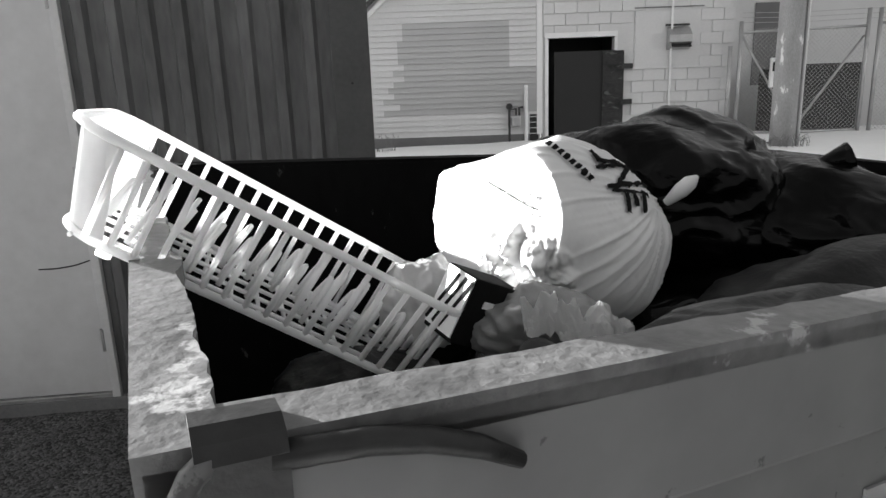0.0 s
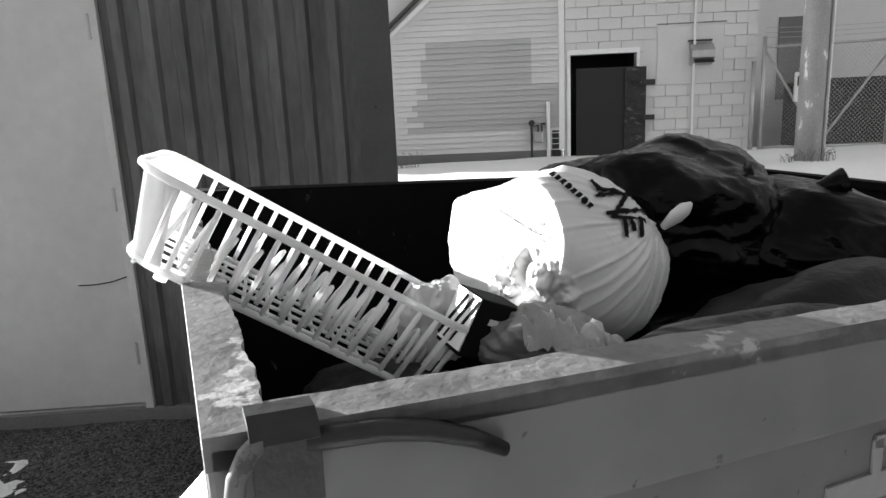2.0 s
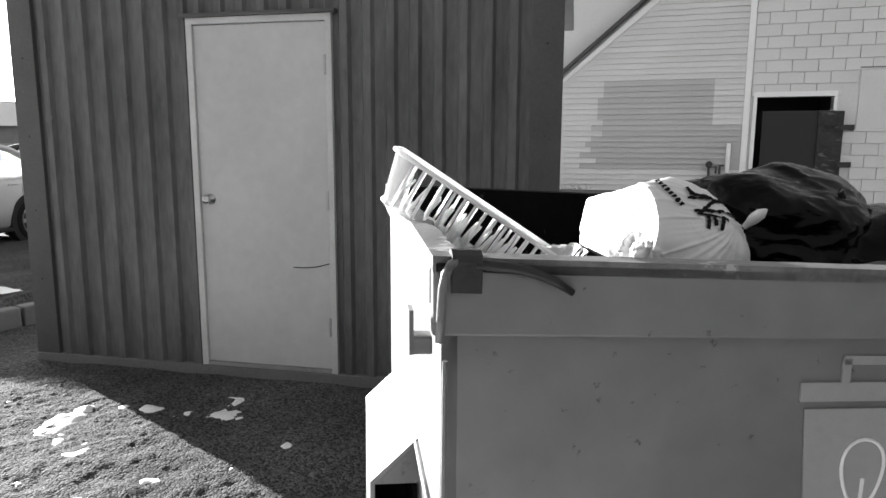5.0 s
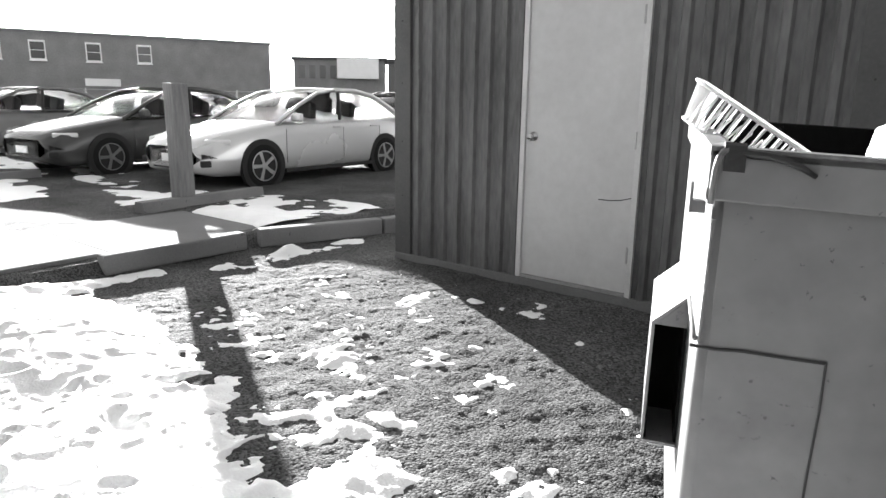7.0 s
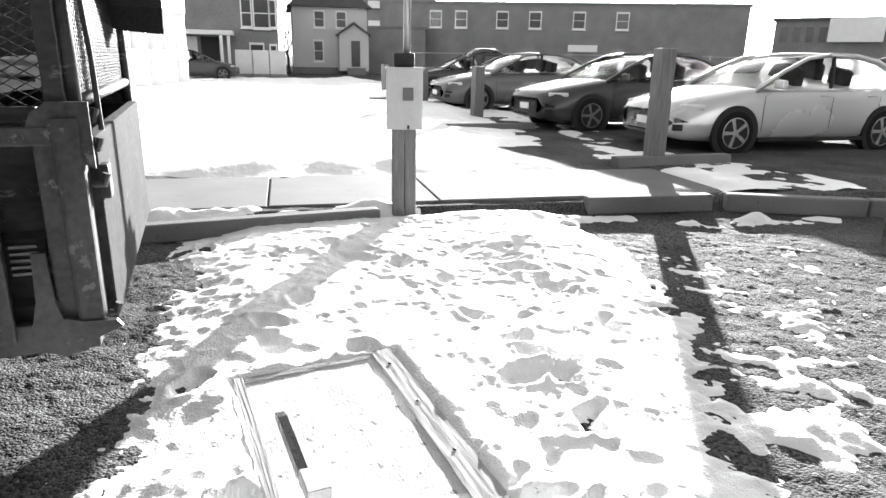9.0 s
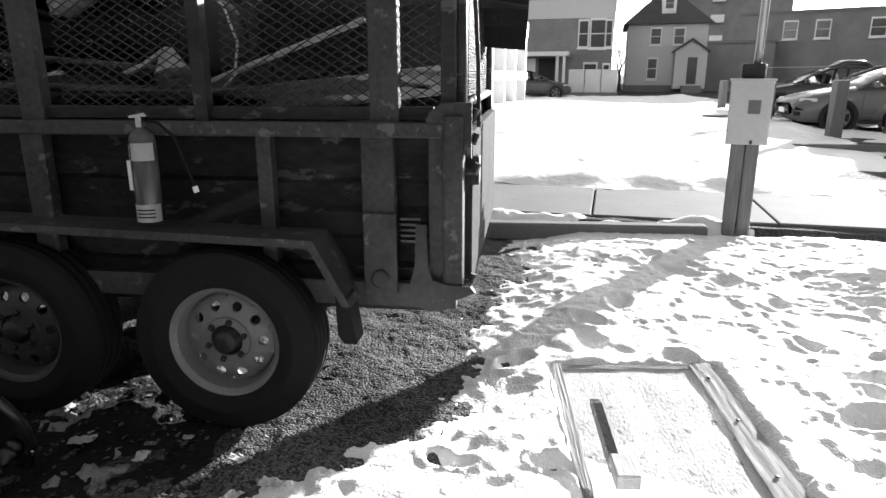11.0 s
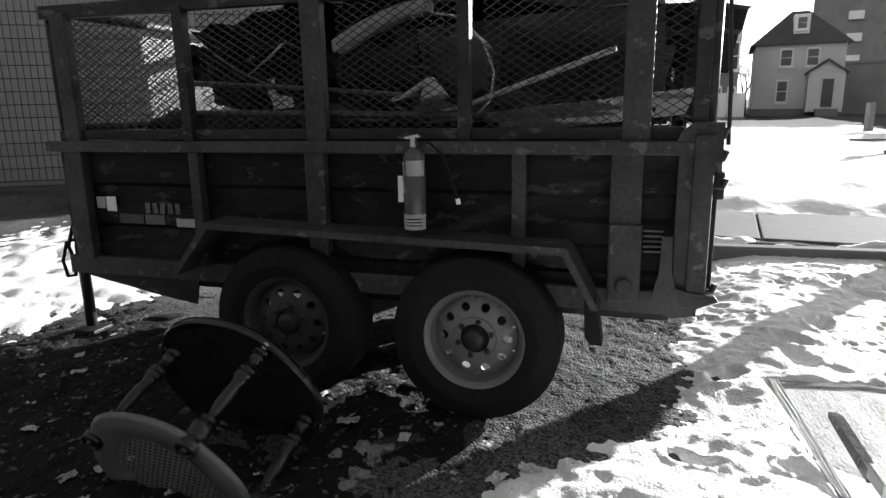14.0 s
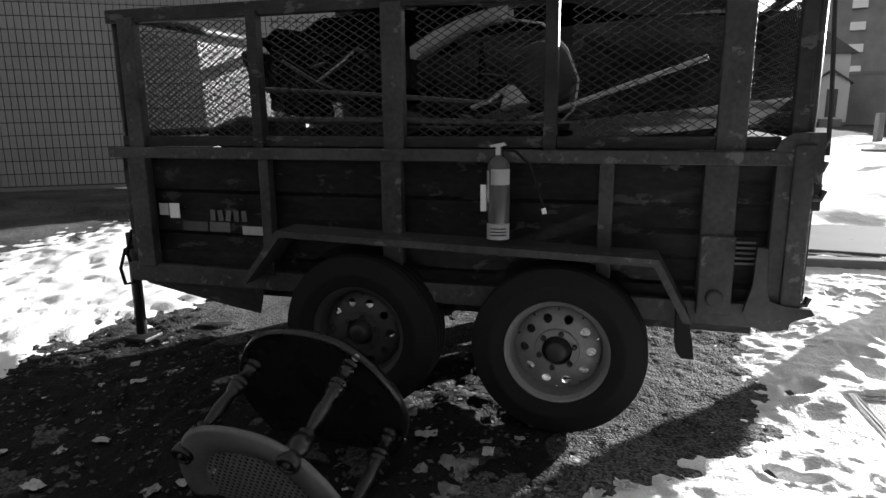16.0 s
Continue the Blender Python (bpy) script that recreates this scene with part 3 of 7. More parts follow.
# corner bracket, rod and bent lid bar
dpart("bracket", P([(-0.009, DH - 0.045), (-0.012, DH - 0.004), (-0.009, DH + 0.005), (0.0, DH + 0.010), (0.016, DH + 0.009), (0.022, DH + 0.003), (0.022, DH - 0.006), (0.016, DH + 0.002), (-0.003, DH + 0.002), (-0.004, DH - 0.045)], "x", 0.024, 0.063), M_DARKMETAL, "folded steel bracket over the rim")
dpart("rod", T([(0.03, -0.006, DH - 0.004), (0.022, -0.01, DH - 0.008), (0.015, -0.012, DH - 0.02), (0.011, -0.012, DH - 0.04), (0.009, -0.01, DH - 0.08), (0.008, -0.008, DH - 0.11)], 0.006, 10), M_DUMP, "rounded steel rod at the corner", True)
dpart("lid_bar", T([(0.055, -0.006, DH - 0.008), (0.1, -0.007, DH - 0.010), (0.13, -0.007, DH - 0.016), (0.16, -0.007, DH - 0.027), (0.185, -0.005, DH - 0.042)], [0.007, 0.0072, 0.007, 0.0066, 0.005], 12), M_DARKMETAL, "bent rusty lid bar", True)
hook = span((-0.028, 0.015, DH - 0.135), (0.002, 0.045, DH - 0.11), 0.003)
box(hook, (-0.026, 0.03, DH - 0.105), (0.006, 0.03, 0.06))
dpart("hook", hook, M_DUMP)
# fork pocket on the side
dpart("corner_bend", T([(0.034, IN + 0.016, 0.12), (0.034, IN + 0.016, DH - 0.1)], 0.022, 20), M_DUMP, "rounded folded corner", True)
PV0, PV1 = 0.31, 0.71
pocket = dpart("fork_pocket", P([(0.012, 0.872), (0.012, 0.864), (-0.068, 0.784), (-0.072, 0.46), (-0.079, 0.46), (-0.076, 0.79)], "y", PV0, PV1), M_DUMP, "steel fork pocket with a sloped top, open at its ends")
for v in (PV0 + 0.002, PV1 - 0.008):
    dpart("gusset", P([(0.012, 0.862), (-0.067, 0.783), (0.012, 0.783)], "y", v, v + 0.006), M_DUMP, parent=pocket)
dpart("bottom_plate", span((-0.078, PV0, 0.452), (0.012, PV1, 0.46)), M_DUMP, parent=pocket)
# black plates colour in the shade inside the open pocket
dpart("shade_lining", span((0.004, PV0 + 0.01, 0.461), (0.0105, PV1 - 0.01, 0.78)), M_DUMPIN, parent=pocket)
dpart("shade_lining", span((-0.07, PV0 + 0.01, 0.461), (-0.066, PV1 - 0.01, 0.78)), M_DUMPIN, parent=pocket)
dpart("shade_lining", span((-0.066, PV0 + 0.2, 0.461), (0.004, PV0 + 0.206, 0.782)), M_DUMPIN, parent=pocket)
dpart("side_seam", T([(0.01, 0.035, 0.862), (0.009, 0.2, 0.86), (0.01, 0.33, 0.862), (0.009, 0.62, 0.858)], 0.006, 8), M_DUMP, "welded seam", True)
# welded repair on the front
bead = bmesh.new()
tube(bead, [(0.0, IN - 0.008, 0.85), (0.05, IN - 0.008, 0.848), (0.1, IN - 0.008, 0.853), (0.18, IN - 0.008, 0.852), (0.255, IN - 0.008, 0.853)], 0.0035, 6)
tube(bead, [(0.255, IN - 0.008, 0.855), (0.256, IN - 0.008, 0.75), (0.252, IN - 0.008, 0.6), (0.25, IN - 0.008, 0.4)], 0.0025, 6)
dpart("weld", bead, M_DARKMETAL)
dpart("bottom_seam", T([(0.018, IN - 0.008, 0.86), (0.02, IN - 0.008, 1.12)], 0.004, 6), M_DUMP)
# bin pictogram sticker: plain shapes
stk = P([(0.572, 0.835), (0.76, 0.835), (0.775, 1.045), (0.557, 1.045)], "y", IN - 0.0095, IN - 0.007)
box(stk, (0.666, IN - 0.008, 1.072), (0.235, 0.003, 0.03))
box(stk, (0.62, IN - 0.008, 1.105), (0.014, 0.003, 0.04))
box(stk, (0.71, IN - 0.008, 1.105), (0.014, 0.003, 0.04))
box(stk, (0.665, IN - 0.008, 1.122), (0.1, 0.003, 0.014))
sticker = dpart("sticker", stk, surf("grey_sticker", 0.3, 0.5, var=0.06), "pale grey bin-shaped sticker")
leaf = bmesh.new()
pts = [(0.662 + 0.034 * math.sin(a) * (1 - 0.35 * math.cos(a)), 0.935 + 0.06 * -math.cos(a)) for a in [2 * math.pi * k / 24 for k in range(24)]]
tube(leaf, [(x, IN - 0.010, z) for x, z in pts + pts[:1]], 0.003, 5, False)
tube(leaf, [(0.662, IN - 0.010, 0.86), (0.664, IN - 0.010, 0.93)], 0.003, 5)
dpart("leaf_outline", leaf, M_WHITEPAINT, parent=sticker)

# ---- bags in the dumpster ----
def bag_mesh(radii, seed, lump=0.18, crease=0.05, level=5, squash=0.0):
    bm = bmesh.new()
    bmesh.ops.create_icosphere(bm, subdivisions=level, radius=1.0)
    for v in bm.verts:
        p = v.co.copy()
        d = 1 + lump * noise.noise(p * 1.3 + Vector((seed, 0, 0)))
        r = 1 - abs(noise.noise(p * 3.2 + Vector((0, seed, 0))))
        r2 = 1 - abs(noise.noise(Vector((p.x * 9, p.y * 3, p.z * 7)) + Vector((seed, seed, 0))))
        r3 = 1 - abs(noise.noise(Vector((p.x * 5, p.y * 16, p.z * 14)) + Vector((0, seed, seed))))
        d += crease * (r ** 3 - 0.5) * 0.8 + crease * 0.3 * (r2 ** 8 - 0.2) + crease * 0.1 * (r3 ** 8 - 0.2)
        q = p * d
        if squash:
            q.z = max(q.z, -squash)
        v.co = Vector((q.x * radii[0], q.y * radii[1], q.z * radii[2]))
    return bm


def bag(name, c, radii, turn, seed, mat, label, lump=0.18, crease=0.05, level=5):
    ob = part(name, bag_mesh(radii, seed, lump, crease, level), mat, None, label, True, "bag")
    ob.matrix_world = pose(*c, *turn)
    return ob


white_bag = part("plastic_bag", bag_mesh((1, 1, 1), 3.3, 0.07, 0.006, 7), M_WHITEBAG, None, "stuffed white printed plastic bag, tied, lying on the rubbish", True, "bag")
BAG_C = Vector((0.495, 0.80, 1.138))
TO_TIE = Vector((0.19, -0.09, 0.07)).normalized()
side_a = TO_TIE.cross(Vector((0, 0, 1))).normalized()
side_b = TO_TIE.cross(side_a)
FLAT = (Vector((-0.80, -0.56, 0.20)).normalized(), 0.122)      # the flank that sags flat
FLAT2 = (Vector((-0.25, 0.1, 0.95)).normalized(), 0.14)
CRUMPLE = Vector((-0.075, -0.125, -0.035))
turn = pose(0, 0, 0, 0, 24, 12).to_3x3()
for v in white_bag.data.vertices:
    q = turn @ Vector((v.co.x * 0.196, v.co.y * 0.165, v.co.z * 0.146))
    for n_, h_ in (FLAT, FLAT2):
        over = q.dot(n_) - h_
        if over > -0.012:
            q -= n_ * (max(over, 0) * 0.88 + 0.006 * sstep(-0.012, 0.012, over))
    d = q.normalized()
    ang = math.atan2(d.dot(side_b), d.dot(side_a))
    pole_ = d.dot(TO_TIE)
    ca, sa = math.cos(ang), math.sin(ang)
    pleat = 1 - abs(noise.noise(Vector((ca * 4.5, sa * 4.5, pole_ * 0.8 + 5))))
    pleat2 = 1 - abs(noise.noise(Vector((ca * 11, sa * 11, pole_ * 1.6 + 9))))
    w = max(0.0, 1 - (q - CRUMPLE).length / 0.085)
    w = min(1.0, 2.2 * w)
    cr = abs(noise.noise(q * 26)) + 0.55 * abs(noise.noise(q * 55 + Vector((3, 1, 2)))) + 0.25 * abs(noise.noise(q * 120))
    soft = abs(noise.noise(q * 14 + Vector((8, 2, 5))))
    q += d * (0.003 * (pleat ** 8 - 0.2) * sstep(0.1, 0.9, pole_) + 0.002 * (pleat ** 10 - 0.2) + 0.0015 * (pleat2 ** 8 - 0.2) * sstep(0.2, 0.8, pole_) + 0.05 * w * (cr - 0.32) - 0.006 * soft)
    v.co = q
white_bag.matrix_world = Matrix.Translation(BAG_C)
bag("bin_bag", (0.80, 1.06, 1.13), (0.30, 0.2, 0.165), (0, 10, 10), 7.1, M_BLACKPLASTIC, "shiny black bin bag, bulging", 0.25, 0.05, 6)
bag("bin_bag", (1.2, 1.0, 1.01), (0.34, 0.24, 0.17), (0, 18, -20), 9.4, M_BLACKPLASTIC, "shiny black bin bag, slumped", 0.25, 0.055, 6)
bag("bin_bag", (0.98, 0.66, 1.0), (0.34, 0.17, 0.12), (0, 6, 12), 11.7, M_GREYPLASTIC, "dusty dark bin bag, flat and creased", 0.2, 0.05)
bag("bin_bag", (0.62, 0.44, 1.03), (0.26, 0.1, 0.1), (0, -4, 18), 13.2, M_GREYPLASTIC, "dusty dark bin bag, flat and creased", 0.25, 0.06)
bag("carrier_bag", (0.415, 0.515, 1.085), (0.08, 0.05, 0.05), (0, 15, 15), 15.8, thin(surf("grey_carrier_film", 0.3, 0.25, var=0.3, big=8, fine=30, bump=0.2), 0.2), "crumpled grey carrier bag beside a cup", 0.3, 0.14)
bag("carrier_bag", (0.285, 0.61, 1.10), (0.05, 0.06, 0.055), (0, 0, 0), 17.3, thin(surf("pale_carrier_film", 0.6, 0.25, var=0.3, big=8, fine=30, bump=0.2), 0.3), "crumpled pale carrier bag", 0.3, 0.14)
bag("bin_bag", (0.2, 0.48, 1.03), (0.1, 0.08, 0.05), (0, 0, 20), 19.0, M_GREYPLASTIC, "dark crumpled bag low in the dumpster", 0.3, 0.1)
bag("bin_bag", (0.82, 0.88, 0.68), (0.62, 0.33, 0.34), (0, 0, 19), 23.0, M_BLACKPLASTIC, "heap of black bin bags filling the dumpster", 0.2, 0.08)
for ob, at, d in [(o, a, b) for o, a, b in zip([o for o in bpy.data.objects if o.name.startswith("bin_bag")][:2], ((0.22, -0.12, 0.1), (-0.28, -0.1, 0.1)), ((0.05, -0.03, 0.03), (-0.05, -0.02, 0.03)))]:
    p = Vector(at)
    part("knot", T([p - Vector(d) * 0.6, p, p + Vector(d) * 0.5, p + Vector(d)], [0.03, 0.012, 0.02, 0.03], 10), M_BLACKPLASTIC, ob, "twisted bag neck", True)
cup = thing("paper_cup", pose(0.37, 0.45, 1.06, 50, 0, 20), "dark paper cup lying in the rubbish", "cup")
part("body", lathe(bmesh.new(), [(0.02, 0), (0.024, 0.05), (0.025, 0.052)], 18), M_GREYPLASTIC, cup, "", True)
part("lid", lathe(bmesh.new(), [(0.026, 0.05), (0.026, 0.056), (0.02, 0.058)], 18), M_DARKMETAL, cup, "", True)
carton = thing("carton", pose(0.335, 0.52, 1.118, 12, 24, 34), "dark printed carton with a white side", "carton")
part("body", B((0, 0, 0), (0.075, 0.05, 0.075), None, 0.002), M_INK, carton, "black printed card")
part("panel", B((-0.0385, 0, 0.002), (0.002, 0.046, 0.068)), M_LABEL, carton, "white striped panel")
for k in range(3):
    part("stripe", B((-0.0400, -0.012 + 0.012 * k, 0.002), (0.001, 0.004, 0.064), Matrix.Rotation(radians(20), 4, "X")), M_INK, carton)
for k in range(2):
    part("lettering", B((0.005 * k, -0.0256, 0.012 - 0.016 * k), (0.03 - 0.008 * k, 0.001, 0.008)), M_LABEL, carton)
bagtie = bmesh.new()
tube(bagtie, [(0.655, 0.74, 1.185), (0.668, 0.722, 1.205), (0.68, 0.72, 1.216), (0.69, 0.72, 1.224)], [0.006, 0.012, 0.011, 0.003], 12)
part("tie", bagtie, M_WHITEBAG, smooth=True).parent = white_bag
bpy.context.view_layer.update()
bpy.data.objects["tie"].matrix_parent_inverse = white_bag.matrix_world.inverted()
flap = bmesh.new()
NU, NV = 40, 18
vs = []
for j in range(NV + 1):
    row = []
    for i in range(NU + 1):
        fu, fv = i / NU, j / NV
        q = Vector((fu * 5, fv * 3, 2))
        cr = abs(noise.noise(q)) + 0.5 * abs(noise.noise(q * 2.3)) + 0.25 * abs(noise.noise(q * 5))
        edge = 0.012 * noise.noise(Vector((fu * 6, (0 if fv < 0.5 else 7), 4))) * abs(2 * fv - 1)
        wide = 0.4 + 0.6 * sstep(0.1, 0.65, fu)
        row.append(flap.verts.new((0.375 + 0.12 * fu + edge, 0.462 - 0.05 * (fv - 0.2) * wide + 0.4 * edge, 1.143 - 0.025 * fu - 0.052 * wide * fv + 0.03 * (cr - 0.4) + edge)))
    vs.append(row)
for j in range(NV):
    for i in range(NU):
        flap.faces.new((vs[j][i], vs[j][i + 1], vs[j + 1][i + 1], vs[j + 1][i]))
bmesh.ops.solidify(flap, geom=flap.faces[:], thickness=0.0012)
part("torn_wrapper", flap, M_WHITEBAG, None, "torn crumpled white plastic wrapper", False, "wrapper")

# print on the white bag, laid on its skin
bag_bm = bmesh.new()
bag_bm.from_mesh(white_bag.data)
bag_tree = BVHTree.FromBMesh(bag_bm)
OUT = Vector((-0.25, -0.92, 0.3)).normalized()


def lay_on_bag(bm, p0, p1, name):
    """Lays flat print, drawn along x about its centre, on the bag's skin from p0 to p1."""
    inv = white_bag.matrix_world.inverted()
    p0, p1 = Vector(p0), Vector(p1)
    rx = p1 - p0
    rx = (rx - OUT * rx.dot(OUT)).normalized()
    ry = OUT.cross(rx)
    d = (inv.to_3x3() @ -OUT).normalized()
    for v in bm.verts:
        o = inv @ ((p0 + p1) / 2 + rx * v.co.x + ry * v.co.y + OUT * 0.3)
        hit, nor, _, _ = bag_tree.ray_cast(o, d)
        v.co = (hit + nor * 0.004) if hit else inv @ ((p0 + p1) / 2)
    return part(name, bm, M_INK, white_bag, "black print")


def stroke(p0, p1, width, name="print_bar"):
    bm = bmesh.new()
    bmesh.ops.create_grid(bm, x_segments=32, y_segments=3, size=0.5, matrix=Matrix.Diagonal(((Vector(p1) - Vector(p0)).length, width, 1, 1)))
    return lay_on_bag(bm, p0, p1, name)


def letters(text, size):
    cu = bpy.data.curves.new("text", "FONT")
    cu.body, cu.size, cu.align_x = text, size, "CENTER"
    cu.resolution_u = 2
    ob = new("text", cu)
    me = ob.to_mesh()
    bm = bmesh.new()
    bm.from_mesh(me)
    bpy.data.objects.remove(ob)
    bmesh.ops.triangulate(bm, faces=bm.faces[:])
    return bm


# ---- dish rack propped on the rim ----
RA, RB = Vector((0.819, 0.161, -0.551)).normalized(), Vector((-0.19, 0.98, 0.0)).normalized()
RC = RA.cross(RB).normalized()
RACK = Matrix.Translation((-0.008, 0.407, 1.343)) @ Matrix((RA, RB, RC)).transposed().to_4x4()
rack = thing("dish_rack", RACK, "white plastic dish rack with prongs, tipped against the rim", "dish rack")
RL, RW, RH = 0.405, 0.225, 0.090


def rim_pts(inset, z, r=0.04, n=5):
    out = []
    for cx, cy, a0 in ((RL - inset - r, inset + r, -90), (RL - inset - r, RW - inset - r, 0), (inset + r, RW - inset - r, 90), (inset + r, inset + r, 180)):
        for k in range(n + 1):
            a = radians(a0 + 90 * k / n)
            out.append((cx + r * math.cos(a), cy + r * math.sin(a), z))
    return out + out[:1]


def tuck(pts):
    """The foot of the rack is shorter than its mouth at the solid end."""
    return [(x + 0.016 * max(0.0, 1 - x / 0.2), y, z) for x, y, z in pts]


part("top_rim", tube(bmesh.new(), rim_pts(0, 0), 0.0046, 8, False), M_BASKET, rack, "", True)
part("bottom_rim", tube(bmesh.new(), tuck(rim_pts(0.014, -RH)), 0.0042, 8, False), M_BASKET, rack, "", True)
bars = []
for k in range(16):
    x = 0.045 + (RL - 0.075) * k / 15
    for y0, y1 in ((0.0, 0.014), (RW, RW - 0.014)):
        bars.append([(x, y0, 0), (x * 0.96 + 0.008, y1, -RH)])
for k in range(9):
    y = 0.03 + (RW - 0.06) * k / 8
    bars.append([(RL, y, 0), (RL - 0.014, y, -RH)])
for pts in bars:
    part("bar", T(pts, 0.0033, 6), M_BASKET, rack, "", True)
for k in range(5):
    y = 0.04 + (RW - 0.08) * k / 4
    part("floor_bar", T([(0.034, y, -RH), (RL - 0.016, y, -RH)], 0.0024, 6), M_BASKET, rack, "", True)
for k in range(12):
    x = 0.04 + (RL - 0.08) * k / 11
    part("floor_bar", T([(x, 0.016, -RH - 0.003), (x, RW - 0.016, -RH - 0.003)], 0.0024, 6), M_BASKET, rack, "", True)
for row, y in enumerate((0.07, 0.145)):
    for k in range(11):
        x = 0.05 + (RL - 0.1) * k / 10
        part("prong", T([(x, y - 0.013, -RH), (x + 0.005, y - 0.011, -RH + 0.035), (x + 0.008, y - 0.006, -RH + 0.05), (x + 0.009, y, -RH + 0.054), (x + 0.008, y + 0.006, -RH + 0.05), (x + 0.005, y + 0.011, -RH + 0.035), (x, y + 0.013, -RH)], 0.003, 6), M_BASKET, rack, "", True)
wall = bmesh.new()
ring_t, ring_b = rim_pts(0.001, 0.004)[12:24], tuck(rim_pts(0.015, -RH))[12:24]
va, vb = [wall.verts.new(p) for p in ring_t], [wall.verts.new(p) for p in ring_b]
for i in range(len(va) - 1):
    wall.faces.new((va[i], va[i + 1], vb[i + 1], vb[i]))
bmesh.ops.solidify(wall, geom=wall.faces[:], thickness=0.004)
part("end_wall", wall, M_BASKET, rack, "solid white end wall", True)
for x in (0.07, RL - 0.05):
    for y in (0.03, RW - 0.03):
        part("foot", T([(x, y, -RH), (x, y, -RH - 0.013)], 0.007, 8), M_BASKET, rack)

# ---- trailer ----
TR = Matrix.Translation((-1.041, -3.046, G + 0.018)) @ Matrix.Rotation(radians(-83.12), 4, "Z")
trailer = thing("dump_trailer", TR, "black tandem-axle dump trailer with mesh sides, loaded with scrap", "trailer")
M_MATT = surf("rusty_matt_steel", 0.03, 0.9, spec=0.08, var=0.6, big=5, fine=40, bump=0.3, spots=0.35, spot_col=0.06, spot_scale=9)
YS, YF = -0.111, -1.66      # near and far side faces
U0, U1 = -0.83, 2.1


def tp(name, bm, mat=M_TRAILER, label="", smooth=False, parent=None):
    return part(name, bm, mat, parent or trailer, label, smooth)


def pressed_side(y, s):
    """Side sheet with long pressed ribs."""
    bm = bmesh.new()
    rows = [(0.49, 0), (0.6, 0), (0.62, 0.018), (0.70, 0.018), (0.72, 0), (0.80, 0), (0.82, 0.018), (0.90, 0.018), (0.92, 0), (1.07, 0)]
    n = 30
    g = [[bm.verts.new((U0 + (U1 - U0) * i / n, y - s * dy + 0.004 * noise.noise(Vector((i * 0.5, z * 5, 3))), z)) for i in range(n + 1)] for z, dy in rows]
    for a, b in zip(g, g[1:]):
        for i in range(n):
            bm.faces.new((a[i], a[i + 1], b[i + 1], b[i]))
    bmesh.ops.solidify(bm, geom=bm.faces[:], thickness=0.004)
    return bm


tp("side_panel", pressed_side(YS, 1), label="scraped black side sheet")
tp("side_panel", pressed_side(YF, -1))
tp("front_panel", span((U1 - 0.03, YF, 0.49), (U1, YS, 1.08), 0.004))
tp("tailgate", span((U0 - 0.05, YF + 0.02, 0.52), (U0 - 0.01, YS - 0.02, 1.08), 0.006), M_MATT)
tp("floor_plate", span((U0, YF + 0.01, 0.5), (U1 - 0.03, YS - 0.01, 0.54)))
for y in (YS, YF):
    s = 1 if y == YS else -1
    tp("top_rail", B(((U0 + U1) / 2, y + s * 0.012, 1.09), (U1 - U0 + 0.06, 0.085, 0.05), None, 0.006), M_TRPOST)
    tp("mesh_rail", B(((U0 + U1) / 2 + 0.03, y - s * 0.008, 1.142), (U1 - U0 - 0.1, 0.035, 0.045), None, 0.004), M_TRAILER)
    tp("bottom_rail", B(((U0 + U1) / 2, y + s * 0.008, 0.51), (U1 - U0, 0.06, 0.09), None, 0.006), M_TRPOST)
    tp("upper_rail", B(((U0 + U1) / 2, y - s * 0.008, 1.70), (U1 - U0, 0.05, 0.06), None, 0.005), M_TRAILER)
    for u, w in ((1.985, 0.1), (1.31, 0.05), (0.71, 0.09), (-0.16, 0.055), (-0.56, 0.115), (-0.77, 0.07)):
        tp("rib", B((u, y + s * 0.022, 0.81), (w, 0.05, 0.54), None, 0.006), M_TRPOST)
    # post at 0.06 has the darker paint to stand for shade on it
    for u, w, m in ((1.985, 0.085, M_TRPOST), (1.335, 0.05, M_TRAILER), (0.70, 0.09, M_TRPOST), (0.06, 0.05, M_TRAILER), (-0.585, 0.1, M_TRPOST), (-0.80, 0.05, M_TRAILER)):
        tp("mesh_post", B((u, y + s * 0.006, 1.4), (w, 0.05, 0.58), None, 0.005), m)


def diamonds(length, height, dx=0.052, dz=0.0155, r=0.0024):
    """Expanded metal: zigzag strands in rows."""
    bm = bmesh.new()
    rows = int(height / dz)
    cols = int(length / dx)
    for j in range(rows):
        for s in (0,):
            z0 = j * dz
            prev = None
            for i in range(2 * cols + 1):
                x = i * dx / 2
                z = z0 + (dz if (i + j) % 2 else 0.0)
                q = [bm.verts.new((x, dy, z + dzv)) for dy, dzv in ((-r, -r * 0.8), (r, -r * 0.8), (r, r * 0.8), (-r, r * 0.8))]
                if prev:
                    for k in range(4):
                        bm.faces.new((prev[k], prev[(k + 1) % 4], q[(k + 1) % 4], q[k]))
                prev = q
    return bm


